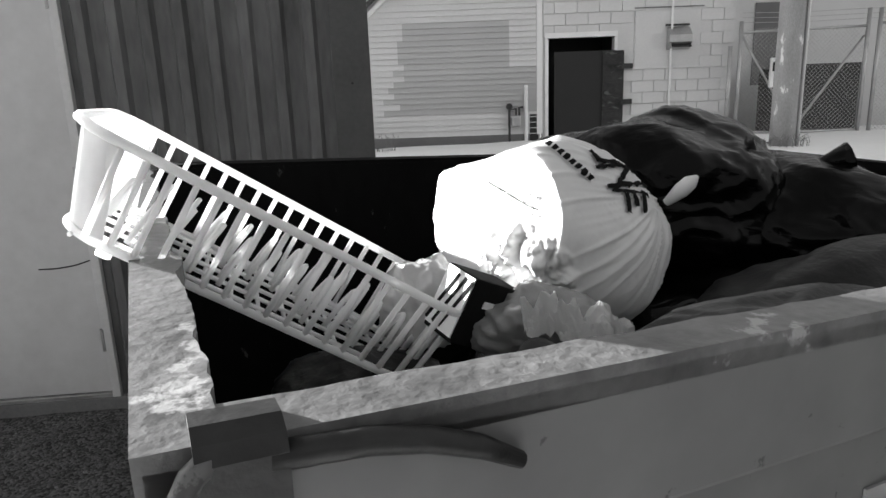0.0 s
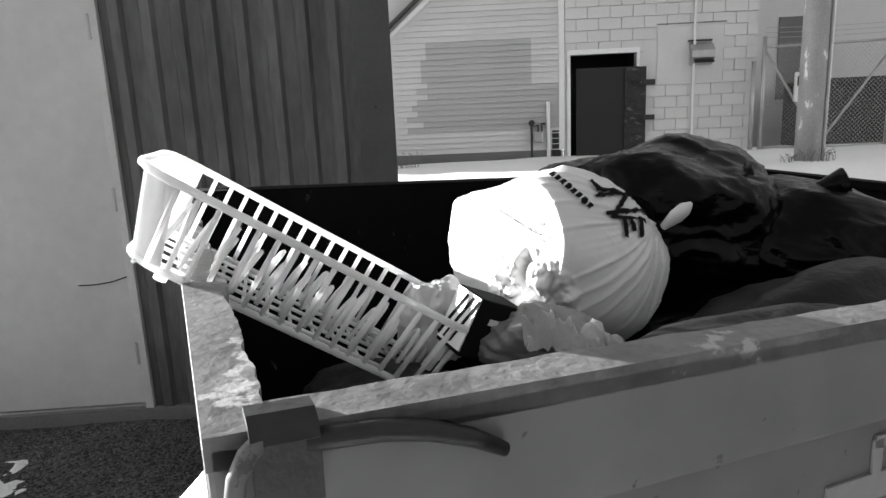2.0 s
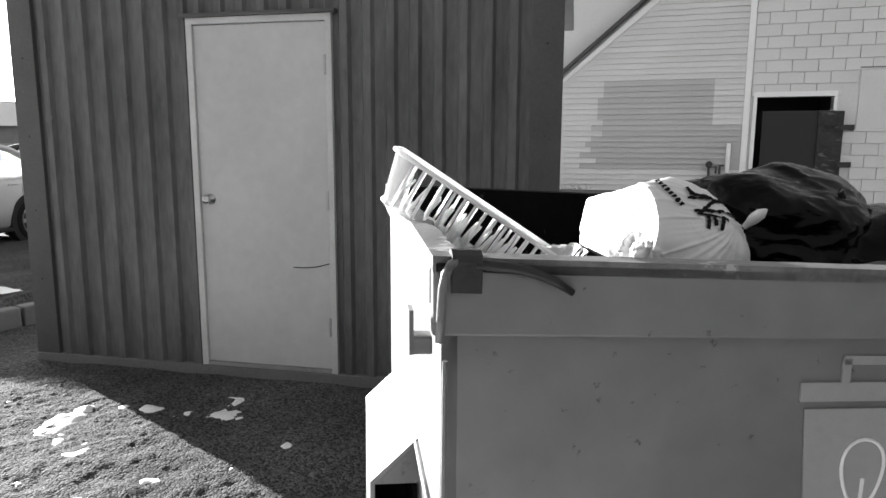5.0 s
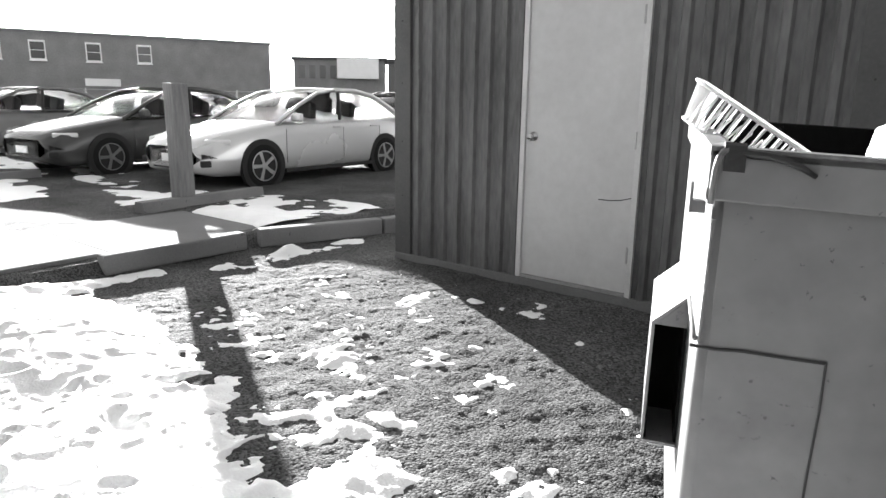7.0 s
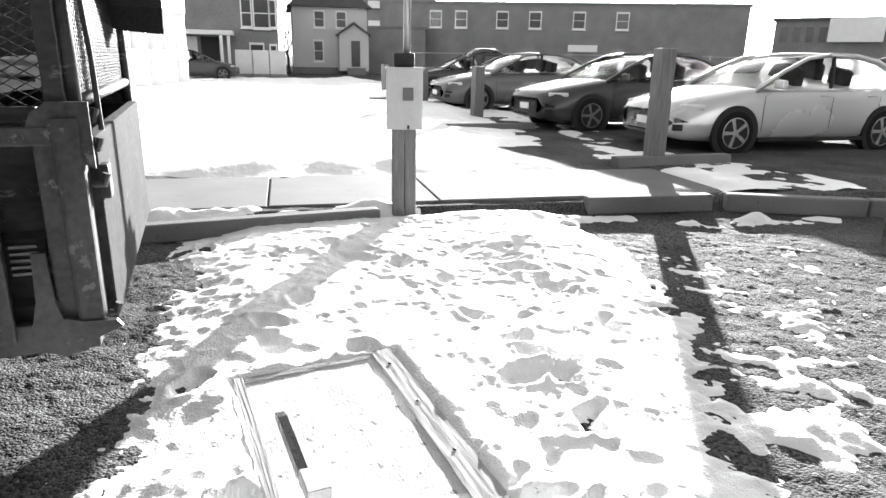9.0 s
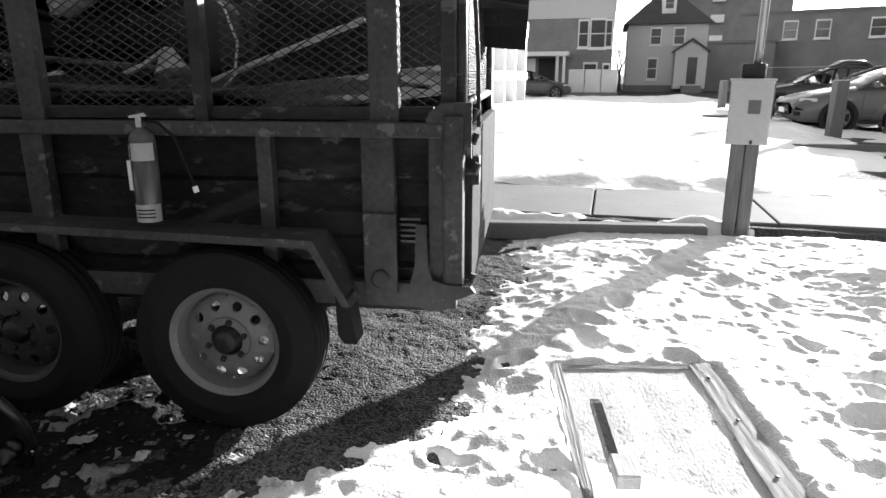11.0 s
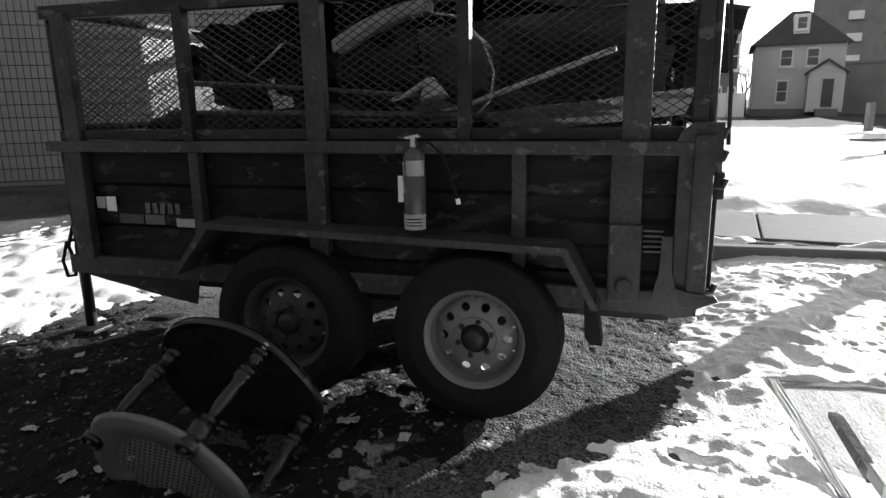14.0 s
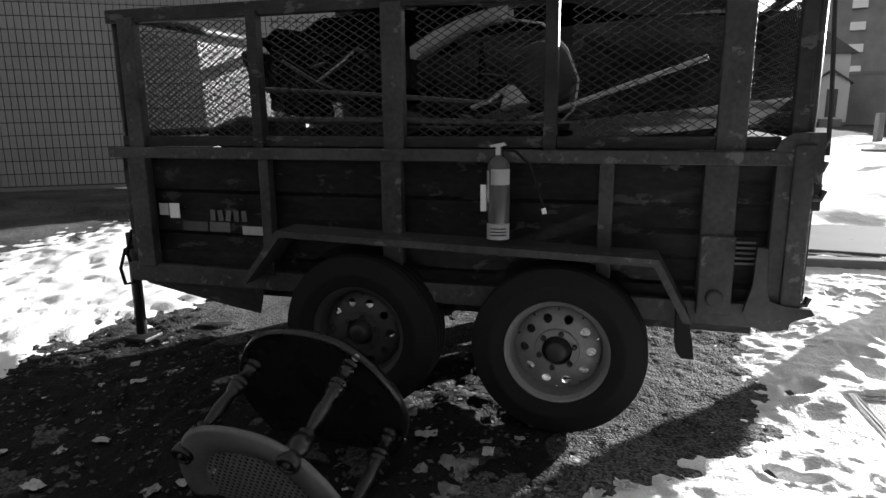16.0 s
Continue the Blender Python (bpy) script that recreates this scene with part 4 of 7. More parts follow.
bays = ((-0.53, 0.035), (0.085, 0.655), (0.745, 1.31), (1.36, 1.945))
for y in (YS - 0.008, YF + 0.008):
    for a, b in bays:
        ob = tp("mesh_panel", diamonds(b - a, 0.51), M_DARKMETAL, "diamond expanded-metal mesh")
        ob.location = (a, y, 1.163)
    ob = tp("mesh_panel", diamonds(0.19, 0.51), M_DARKMETAL, "diamond expanded-metal mesh")
    ob.location = (-0.785, y, 1.163)
for u in (U0 + 0.005, U1 - 0.02):
    ob = tp("mesh_panel", diamonds(1.5, 0.5, 0.04, 0.012), M_DARKMETAL, "fine expanded-metal end mesh")
    ob.matrix_local = Matrix.Translation((u, YF + 0.03, 1.16)) @ Matrix.Rotation(radians(90), 4, "Z")
    for y in (YS - 0.02, YF + 0.02):
        tp("gate_post", T([(u - 0.01, y, 1.08), (u - 0.01, y, 1.72)], 0.024, 10), M_TRAILER, "", True)
    tp("gate_bar", T([(u - 0.01, YF + 0.02, 1.71), (u - 0.01, YS - 0.02, 1.71)], 0.024, 10), M_TRAILER, "", True)
    tp("gate_bar", T([(u - 0.01, YF + 0.02, 1.17), (u - 0.01, YS - 0.02, 1.17)], 0.02, 10), M_TRAILER, "", True)
# chassis, fender, axles
for y in (YS - 0.25, YF + 0.25):
    tp("chassis_beam", B((0.7, y, 0.42), (2.9, 0.06, 0.13), None, 0.006), M_TRAILER)
for u in (0.0, 0.843):
    tp("axle", T([(u, YS + 0.02, 0.33), (u, YF - 0.02, 0.33)], 0.035, 10), M_DARKMETAL, "", True)
for y0, y1 in ((YS - 0.02, 0.065), (YF - 0.176, YF + 0.02)):
    prof = [(-0.485, 0.505), (-0.36, 0.735), (1.19, 0.775), (1.385, 0.53)]
    inner = [(1.355, 0.53), (1.175, 0.747), (-0.345, 0.707), (-0.455, 0.505)]
    tp("fender", P(prof + inner, "y", y0, y1), M_TRPOST, "bent steel fender over both wheels")
    yb = (y0 + 0.003, y0 + 0.008) if y1 > -0.5 else (y1 - 0.008, y1 - 0.003)
    poly = [(1.36, 0.53)] + [(0.843 + 0.40 * math.cos(radians(a)), 0.33 + 0.38 * math.sin(radians(a))) for a in range(40, 161, 12)] + [(0.42, 0.42)] + [(0.40 * math.cos(radians(a)), 0.33 + 0.38 * math.sin(radians(a))) for a in range(20, 141, 12)] + [(-0.46, 0.48), (-0.345, 0.71), (1.175, 0.75)]
    tp("apron", P(poly, "y", *yb), M_TRAILER, "dark apron behind the wheels")
tp("skirt", P([(1.38, 0.53), (2.08, 0.49), (2.05, 0.44), (1.62, 0.36), (1.42, 0.33)], "y", YS - 0.03, YS - 0.02), M_TRAILER)
tp("mud_flap", P([(-0.47, 0.54), (-0.43, 0.54), (-0.435, 0.4), (-0.455, 0.37), (-0.5, 0.37), (-0.49, 0.44)], "y", -0.04, 0.06), M_RUBBER)


def tyre_mesh():
    R, r0, w = 0.345, 0.205, 0.2
    prof = [(r0, -w * 0.42), (r0 + 0.012, -w * 0.47), (R - 0.07, -w * 0.52), (R - 0.03, -w * 0.5), (R - 0.008, -w * 0.43)]
    for k in range(4):
        z = -w * 0.36 + k * w * 0.2
        prof += [(R, z), (R, z + w * 0.1), (R - 0.008, z + w * 0.11), (R - 0.008, z + w * 0.19)]
    prof += [(R - 0.008, w * 0.43), (R - 0.03, w * 0.5), (R - 0.07, w * 0.52), (R - 0.072, w * 0.527), (R - 0.085, w * 0.527), (R - 0.088, w * 0.52), (r0 + 0.012, w * 0.47), (r0, w * 0.42)]
    return lathe(bmesh.new(), prof, 64, None, True)


def rim_mesh(n=10):
    """Steel wheel disc with round vent holes."""
    bm = bmesh.new()
    r0, r1, rc, rh = 0.088, 0.168, 0.131, 0.0185
    half = math.pi / n
    depth = lambda r: 0.055 - 0.028 * ((r - r0) / (r1 - r0)) ** 2
    for s in range(n):
        a0 = 2 * half * s
        m = 24
        ci, co, cb = [], [], []
        for k in range(m):
            ph = 2 * math.pi * k / m
            dx, dy = math.cos(ph), math.sin(ph)
            tx = half * rc / abs(dx) if abs(dx) > 1e-6 else 1e9
            ty = ((r1 - rc) if dy > 0 else (rc - r0)) / abs(dy) if abs(dy) > 1e-6 else 1e9
            t = min(tx, ty)
            for lst, rad in ((ci, rh), (co, t)):
                th, r = a0 + rad * dx / rc, rc + rad * dy
                lst.append(bm.verts.new((r * math.cos(th), r * math.sin(th), depth(r))))
            th, r = a0 + rh * 0.97 * dx / rc, rc + rh * 0.97 * dy
            cb.append(bm.verts.new((r * math.cos(th), r * math.sin(th), depth(r) - 0.012)))
        for k in range(m):
            j = (k + 1) % m
            bm.faces.new((ci[k], co[k], co[j], ci[j]))
            bm.faces.new((cb[k], ci[k], ci[j], cb[j]))
    ring = lambda prof: lathe(bm, prof, 60)
    bmesh.ops.remove_doubles(bm, verts=bm.verts[:], dist=0.0008)
    lathe(bm, [(0.166, 0.026), (0.172, 0.02), (0.178, 0.035), (0.186, 0.072), (0.198, 0.086), (0.207, 0.09), (0.21, 0.084), (0.204, 0.07), (0.19, 0.0), (0.185, -0.08), (0.18, -0.08), (0.18, 0.0), (0.168, 0.012)], 60, None, True)
    lathe(bm, [(0.09, 0.054), (0.086, 0.062), (0.06, 0.064), (0.058, 0.05), (0.06, 0.03), (0.088, 0.04)], 40, None, True)
    return bm


def wheel(u, y, flip, thing_):
    m = Matrix.Translation((u, y, 0.335)) @ Matrix.Rotation(radians(-90 if not flip else 90), 4, "X")
    t = tp("wheel", tyre_mesh(), M_RUBBER, "worn black trailer tyre on a vented steel wheel", True)
    t.matrix_local = m
    # forward wheels take the darker rim colour
    part("rim", rim_mesh(), M_RIM if u < 0.5 else M_RIMDARK, t, "dull grey steel wheel with round holes" if u < 0.5 else "dark steel wheel with round holes")
    part("hub", lathe(bmesh.new(), [(0.06, 0.03), (0.058, 0.055), (0.045, 0.062), (0.042, 0.082), (0.036, 0.09), (0.01, 0.092)], 24), M_DARKMETAL, t, "", True)
    for k in range(6):
        a = 2 * math.pi * k / 6 + 0.3
        part("lug_nut", lathe(bmesh.new(), [(0.0115, 0.05), (0.0115, 0.076), (0.006, 0.082)], 6, Matrix.Translation((0.072 * math.cos(a), 0.072 * math.sin(a), 0.0))), M_DARKMETAL, t)


wheel(0.0, -0.055, False, trailer)
wheel(0.843, -0.055, False, trailer)
wheel(0.0, YF - 0.06, True, trailer)
wheel(0.843, YF - 0.06, True, trailer)
# rear corner gear: plates, latch, hooks, chain rod
tp("hinge_plate", B((-0.565, YS + 0.05, 0.66), (0.12, 0.02, 0.30), None, 0.008), M_TRPOST)
tp("hinge_pin", lathe(bmesh.new(), [(0.032, 0), (0.032, 0.012), (0.024, 0.016)], 20, Matrix.Translation((-0.565, YS + 0.06, 0.575)) @ Matrix.Rotation(radians(-90), 4, "X")), M_DARKMETAL)
tp("rear_post", B((-0.82, YS + 0.02, 0.83), (0.07, 0.09, 0.62), None, 0.012), M_TRPOST)
tp("latch_plate", P([(-0.665, 0.535), (-0.69, 0.485), (-0.74, 0.465), (-0.80, 0.475), (-0.83, 0.510), (-0.90, 0.540), (-0.885, 0.560), (-0.80, 0.565), (-0.75, 0.580), (-0.735, 0.635), (-0.73, 0.775), (-0.695, 0.775), (-0.69, 0.635)], "y", YS + 0.055, YS + 0.075), M_TRPOST, "hooked tailgate latch plate")
tp("gusset", P([(-0.72, 1.1), (-0.74, 1.15), (-0.78, 1.18), (-0.88, 1.18), (-0.88, 1.0), (-0.78, 1.05)], "y", YS + 0.03, YS + 0.05), M_TRPOST)
for z, l in ((1.13, 0.012), (1.05, 0.015), (0.95, 0.02), (0.56, 0.01)):
    tp("gate_hook", T([(-0.86, YS + 0.01, z), (-0.87 - l, YS + 0.01, z), (-0.88 - l, YS + 0.01, z + 0.03)], 0.012, 8), M_DARKMETAL)
tp("gate_chain_rod", T([(-0.87, YS - 0.02, 1.68), (-0.895, YS - 0.01, 1.3), (-0.90, YS + 0.0, 1.1)], 0.008, 6), M_DARKMETAL)
tp("tail_lamp", B((-0.885, YS - 0.05, 0.95), (0.035, 0.06, 0.1), None, 0.008), M_DARKMETAL)
for k in range(5):
    tp("data_plate", B((-0.665, YS + 0.005, 0.70 + 0.02 * k), (0.07, 0.006, 0.008)), M_SCRAP, "small plate of faded lines")
# coupling end: jack leg, tongue, loop of cable
tp("tongue", B((2.2, -0.88, 0.43), (0.3, 0.1, 0.1), None, 0.006), M_TRAILER)
jack = tp("jack_leg", T([(2.42, -0.45, 0.03), (2.42, -0.45, 0.62)], 0.03, 10), M_DARKMETAL, "", True)
tp("jack_foot", B((2.42, -0.45, 0.01), (0.16, 0.14, 0.02), None, 0.004), M_DARKMETAL)
cable = [(2.13, -0.16, 0.62 + 0.0), (2.18, -0.14, 0.60), (2.22, -0.14, 0.5), (2.2, -0.14, 0.42), (2.15, -0.14, 0.43), (2.14, -0.14, 0.5), (2.17, -0.14, 0.58), (2.14, -0.16, 0.7)]
tp("cable", T(cable, 0.009, 8), M_RUBBER, "looped black trailer cable", True)
# plates and lettering bars on the near side
for u, z, w, h, m in ((2.02 - 0.13, 0.82, 0.05, 0.055, M_SCRAPPALE), (2.02 - 0.19, 0.815, 0.055, 0.07, M_LABEL), (1.72, 0.745, 0.14, 0.045, M_SCRAP), (1.585, 0.745, 0.11, 0.045, M_SCRAP), (1.40, 0.735, 0.13, 0.04, M_SCRAPPALE)):
    tp("decal", B((u, YS + 0.004, z), (w, 0.004, h)), m, "worn stuck-on label")
for k in range(5):
    tp("lettering", B((1.62 - 0.042 * k, YS + 0.004, 0.80), (0.026, 0.004, 0.05), Matrix.Rotation(radians((0, 8, -8, 0, 5)[k]), 4, "Y")), M_SCRAP)

# fire extinguisher on the fender
ext = thing("fire_extinguisher", TR @ Matrix.Translation((0.24, 0.0, 0.773)) @ Matrix.Scale(1.05, 4), "dark enamel fire extinguisher with white labels, standing on the fender", "fire extinguisher")
part("cylinder", lathe(bmesh.new(), [(0.040, 0), (0.043, 0.006), (0.043, 0.27), (0.036, 0.292), (0.02, 0.305), (0.014, 0.31)], 32), M_EXT, ext, "", True)


def sleeve(z0, z1, a0, a1, r=0.0438):
    bm = bmesh.new()
    n = 16
    lo = [bm.verts.new((r * math.cos(radians(a0 + (a1 - a0) * k / n)), r * math.sin(radians(a0 + (a1 - a0) * k / n)), z0)) for k in range(n + 1)]
    hi = [bm.verts.new((v.co.x, v.co.y, z1)) for v in lo]
    for k in range(n):
        bm.faces.new((lo[k], lo[k + 1], hi[k + 1], hi[k]))
    bmesh.ops.solidify(bm, geom=bm.faces[:], thickness=-0.0008)
    return bm


part("label", sleeve(0.003, 0.062, 20, 170), M_LABEL, ext, "white label at the foot", True)
part("label", sleeve(0.205, 0.262, 60, 165), M_LABEL, ext, "silver label at the shoulder", True)
part("label", sleeve(0.14, 0.255, -10, 50), M_LABEL, ext, "narrow white label", True)
for k in range(3):
    part("print_line", sleeve(0.018 + 0.012 * k, 0.022 + 0.012 * k, 60, 140, 0.0446), M_INK, ext)
part("valve", B((0, 0, 0.325), (0.022, 0.022, 0.04), None, 0.004), M_METAL, ext)
part("lever", P([(-0.03, 0.345), (0.03, 0.338), (0.035, 0.345), (-0.02, 0.356)], "y", -0.008, 0.008), M_METAL, ext)
part("hose", T([(-0.015, 0, 0.33), (-0.06, 0.0, 0.325), (-0.11, 0.0, 0.28), (-0.14, 0, 0.2), (-0.165, 0.0, 0.12)], 0.0055, 8), M_RUBBER, ext, "thin black hose", True)
part("nozzle", T([(-0.165, 0, 0.12), (-0.17, 0, 0.10)], 0.009, 8), M_LABEL, ext)
part("tag", B((0.06, -0.01, 0.15), (0.022, 0.001, 0.1)), M_LABEL, ext, "hanging paper tag")

# ---- overturned side table by the trailer ----
K = Vector((0.928, 0.048, -0.369)).normalized()
TE = (Vector((0, 0, 1)) - K * K.z).normalized()
TS = TE.cross(K).normalized()
TABLE = Matrix.Translation((-0.52, -3.81, 0.165)) @ Matrix((TS, TE, K)).transposed().to_4x4()
table = thing("side_table", TABLE, "overturned dark two-tier side table with turned legs and a cane shelf", "table")
tray = [(0.0, -0.028), (0.335, -0.028), (0.36, -0.02), (0.365, -0.004), (0.36, 0.012), (0.35, 0.014), (0.345, 0.006), (0.335, -0.006), (0.3, -0.01), (0.0, -0.01)]


def disc(prof, n=56):
    bm = bmesh.new()
    rings = []
    for r, z in prof:
        rings.append([bm.verts.new((0, 0, z))] if r == 0 else [bm.verts.new((r * (1 + 0.012 * math.cos(6 * 2 * math.pi * k / n)) * math.cos(2 * math.pi * k / n), r * (1 + 0.012 * math.cos(6 * 2 * math.pi * k / n)) * math.sin(2 * math.pi * k / n), z)) for k in range(n)])
    for a, b in zip(rings, rings[1:]):
        for k in range(n):
            j = (k + 1) % n
            f = [a[k % len(a)], a[j % len(a)], b[j % len(b)], b[k % len(b)]]
            f = list(dict.fromkeys(f))
            if len(f) > 2:
                bm.faces.new(f)
    bmesh.ops.recalc_face_normals(bm, faces=bm.faces[:])
    return bm


tray = [(r * 0.955, z) for r, z in tray]
part("tray", disc(tray), M_DARKWOOD, table, "dark varnished round top, seen from below", True)
SHELF = 0.41
part("shelf_ring", disc([(0.21, SHELF - 0.012), (0.30, SHELF - 0.014), (0.315, SHELF), (0.30, SHELF + 0.014), (0.21, SHELF + 0.012), (0.205, SHELF), (0.21, SHELF - 0.012)]), M_SEATRIM, table, "worn wooden shelf ring with a scalloped edge", True)
cane = bmesh.new()
for k in range(-11, 12):
    t = k * 0.0185
    hlen = math.sqrt(max(0.0, 0.215 ** 2 - t * t))
    for a in (0, 60, 120):
        d, p = Vector((math.cos(radians(a)), math.sin(radians(a)), 0)), Vector((-math.sin(radians(a)), math.cos(radians(a)), 0))
        c = p * t + Vector((0, 0, SHELF + 0.004 + 0.0015 * (a / 60)))
        w = p * 0.0024
        q = [cane.verts.new(c + d * s * hlen + e * w + Vector((0, 0, zz))) for zz in (0, 0.0012) for s, e in ((-1, -1), (1, -1), (1, 1), (-1, 1))]
        for f in ((0, 1, 2, 3), (7, 6, 5, 4), (0, 4, 5, 1), (1, 5, 6, 2), (2, 6, 7, 3), (3, 7, 4, 0)):
            cane.faces.new([q[i] for i in f])
part("cane_panel", cane, M_SEATRIM, table, "woven cane panel", kind="stuff")
turned = [(0.024, 0.0), (0.03, 0.012), (0.03, 0.022), (0.018, 0.028), (0.027, 0.04), (0.027, 0.05), (0.017, 0.056), (0.021, 0.075), (0.016, 0.095), (0.03, 0.102), (0.032, 0.112), (0.02, 0.118), (0.031, 0.126), (0.031, 0.138), (0.02, 0.144), (0.027, 0.152), (0.024, 0.16), (0.019, 0.17), (0.024, 0.21), (0.022, 0.26), (0.015, 0.305), (0.014, 0.315), (0.028, 0.325), (0.019, 0.335), (0.034, 0.345), (0.036, 0.39), (0.028, 0.402), (0.028, 0.408), (0.037, 0.418), (0.038, 0.445), (0.034, 0.452), (0.026, 0.452), (0.026, 0.448), (0.012, 0.448), (0.012, 0.456), (0.0005, 0.458)]
for ang in (51, 148, 236, -22):
    part("leg", lathe(bmesh.new(), turned, 18, Matrix.Translation((0.285 * math.cos(radians(ang)), 0.285 * math.sin(radians(ang)), -0.01))), M_DARKWOOD, table, "turned wooden leg", True)
    part("ring_bolt", lathe(bmesh.new(), [(0.016, 0.0), (0.016, 0.006), (0.011, 0.008), (0.009, 0.004)], 16, Matrix.Translation((0.335 * math.cos(radians(ang)), 0.335 * math.sin(radians(ang)), 0.004))), M_METAL, table)

# ---- scrap in the trailer ----
def local(u, y, z, rx=0, ry=0, rz=0):
    return TR @ pose(u, y, z, rx, ry, rz)


def scrap_sheet(m, size, mat, label, name="scrap_sheet", seed=0.0, bend=0.03):
    bm = bmesh.new()
    n, k = 14, 6
    g = [[bm.verts.new(((i / n - 0.5) * size[0], (j / k - 0.5) * size[1], bend * noise.noise(Vector((i * 0.35, j * 0.5, seed))))) for i in range(n + 1)] for j in range(k + 1)]
    for a, b in zip(g, g[1:]):
        for i in range(n):
            bm.faces.new((a[i], a[i + 1], b[i + 1], b[i]))
    bmesh.ops.solidify(bm, geom=bm.faces[:], thickness=size[2])
    ob = part(name, bm, mat, None, label, False, "scrap", group="scrap in the trailer")
    ob.matrix_world = m
    return ob


def scrap_bar(pts, r, mat, label, name="scrap_pipe"):
    ob = part(name, T(pts, r, 8), mat, None, label, True, "scrap", group="scrap in the trailer")
    ob.matrix_world = TR
    return ob


scrap_sheet(local(-0.25, -0.55, 1.19, 8, 6, 0), (1.1, 0.8, 0.05), M_SCRAPPALE, "pale enamelled appliance panel lying on the load", "appliance_panel", 1, 0.01)
scrap_sheet(local(0.2, -0.8, 1.02, 0, 2, 4), (1.7, 1.2, 0.08), M_SCRAP, "dented grey sheet metal low in the load", seed=2)
scrap_sheet(local(1.2, -0.8, 1.0, 0, -3, -6), (1.6, 1.2, 0.08), M_SCRAP, "dented grey sheet metal low in the load", seed=3)
scrap_sheet(local(-0.1, -0.95, 1.47, 80, 4, 3), (1.2, 0.42, 0.02), M_SCRAP, "upright dark steel cabinet side", "cabinet_side", 4)
scrap_sheet(local(1.0, -1.0, 1.48, 78, -8, -4), (0.9, 0.45, 0.02), M_SCRAP, "upright dark steel cabinet side", "cabinet_side", 5)
scrap_sheet(local(0.1, -1.25, 1.62, 20, -4, 0), (2.3, 0.7, 0.02), M_GREYPLASTIC, "dark tarpaulin over the top of the load", "tarpaulin", 6, 0.12)
scrap_sheet(local(1.1, -0.95, 1.60, 12, 7, 0), (0.9, 1.0, 0.02), M_GREYPLASTIC, "dark tarpaulin over the top of the load", "tarpaulin", 7, 0.15)
scrap_sheet(local(-0.35, -0.5, 1.40, 62, -10, 8), (0.7, 0.3, 0.012), M_SCRAP, "bent grey flashing offcut", seed=8)
scrap_sheet(local(0.45, -1.45, 1.52, 86, 0, 0), (2.25, 1.15, 0.015), M_TRAILER, "dark plywood board along the far side", "plywood_board", 9)
scrap_sheet(local(-0.5, -1.42, 1.4, 86, 0, 0), (0.5, 0.5, 0.015), M_TRAILER, "dark plywood board along the far side", "plywood_board", 10)
scrap_bar([(-0.5, -0.2, 1.45), (0.1, -0.28, 1.25), (0.45, -0.33, 1.17)], 0.011, M_SCRAPPALE, "thin bent pale pipe")
scrap_bar([(1.4, -0.25, 1.37), (0.9, -0.25, 1.34), (0.3, -0.28, 1.29)], 0.012, M_SCRAP, "long bare steel pipe")
scrap_bar([(1.5, -0.18, 1.235), (0.7, -0.2, 1.225), (0.0, -0.22, 1.205)], 0.016, M_SCRAP, "long grey steel tube")
scrap_bar([(1.15, -0.3, 1.40), (1.02, -0.32, 1.49), (0.96, -0.3, 1.53)], 0.006, M_SCRAPPALE, "thin bent steel wire", "scrap_wire")
scrap_bar([(1.32, -0.3, 1.5), (1.15, -0.3, 1.4), (1.0, -0.3, 1.34)], 0.006, M_SCRAP, "thin bent steel wire", "scrap_wire")
scrap_bar([(0.24, -0.25, 1.62), (0.12, -0.25, 1.6), (0.02, -0.24, 1.5), (-0.03, -0.22, 1.38), (-0.02, -0.2, 1.27), (0.03, -0.2, 1.22)], 0.005, M_SCRAPPALE, "curved thin pale rod", "scrap_wire")
bump = bmesh.new()
arc = [(0.66, 1.50), (0.55, 1.56), (0.45, 1.60), (0.35, 1.63), (0.25, 1.645)]
prev = None
for u, z in arc:
    q = [bump.verts.new((u, y, z + dz)) for y, dz in ((-0.2, -0.02), (-0.19, 0.025), (-0.32, 0.03), (-0.33, -0.02))]
    if prev:
        for k in range(4):
            bump.faces.new((prev[k], prev[(k + 1) % 4], q[(k + 1) % 4], q[k]))
    prev = q
ob = part("appliance_trim", bump, M_SCRAPPALE, None, "curved white appliance trim on the load", True, "scrap", group="scrap in the trailer")
ob.matrix_world = TR
ob = part("fan_housing", lathe(bmesh.new(), [(0.05, -0.06), (0.13, -0.05), (0.15, 0.0), (0.13, 0.05), (0.05, 0.07), (0.01, 0.075)], 28), M_DARKMETAL, None, "round dark fan housing in the load", True, "scrap", group="scrap in the trailer")
ob.matrix_world = local(0.13, -0.34, 1.40, -80, 10, 0)
ob = part("lamp_shade", lathe(bmesh.new(), [(0.02, 0.0), (0.06, -0.08), (0.065, -0.09), (0.055, -0.085)], 20), M_SCRAPPALE, None, "small pale cone shade", True, "scrap", group="scrap in the trailer")
ob.matrix_world = local(0.24, -0.22, 1.36, 10, 15, 0)
scrap_bar([(0.24, -0.22, 1.36), (0.33, -0.2, 1.30), (0.4, -0.2, 1.275)], 0.01, M_SCRAPPALE, "short pale rod with a cap")
for k, (u, z) in enumerate(((0.75, 1.17), (0.25, 1.17), (1.55, 1.16), (1.05, 1.16))):
    bag("rubbish_sack", (0, 0, 0), (0.22, 0.25, 0.09), (0, 0, 0), 31 + k * 2.3, M_GREYPLASTIC, "dark dusty sack packed between the scrap", 0.3, 0.12, 4).matrix_world = local(u, -0.45, z)
rr = random.Random(12)
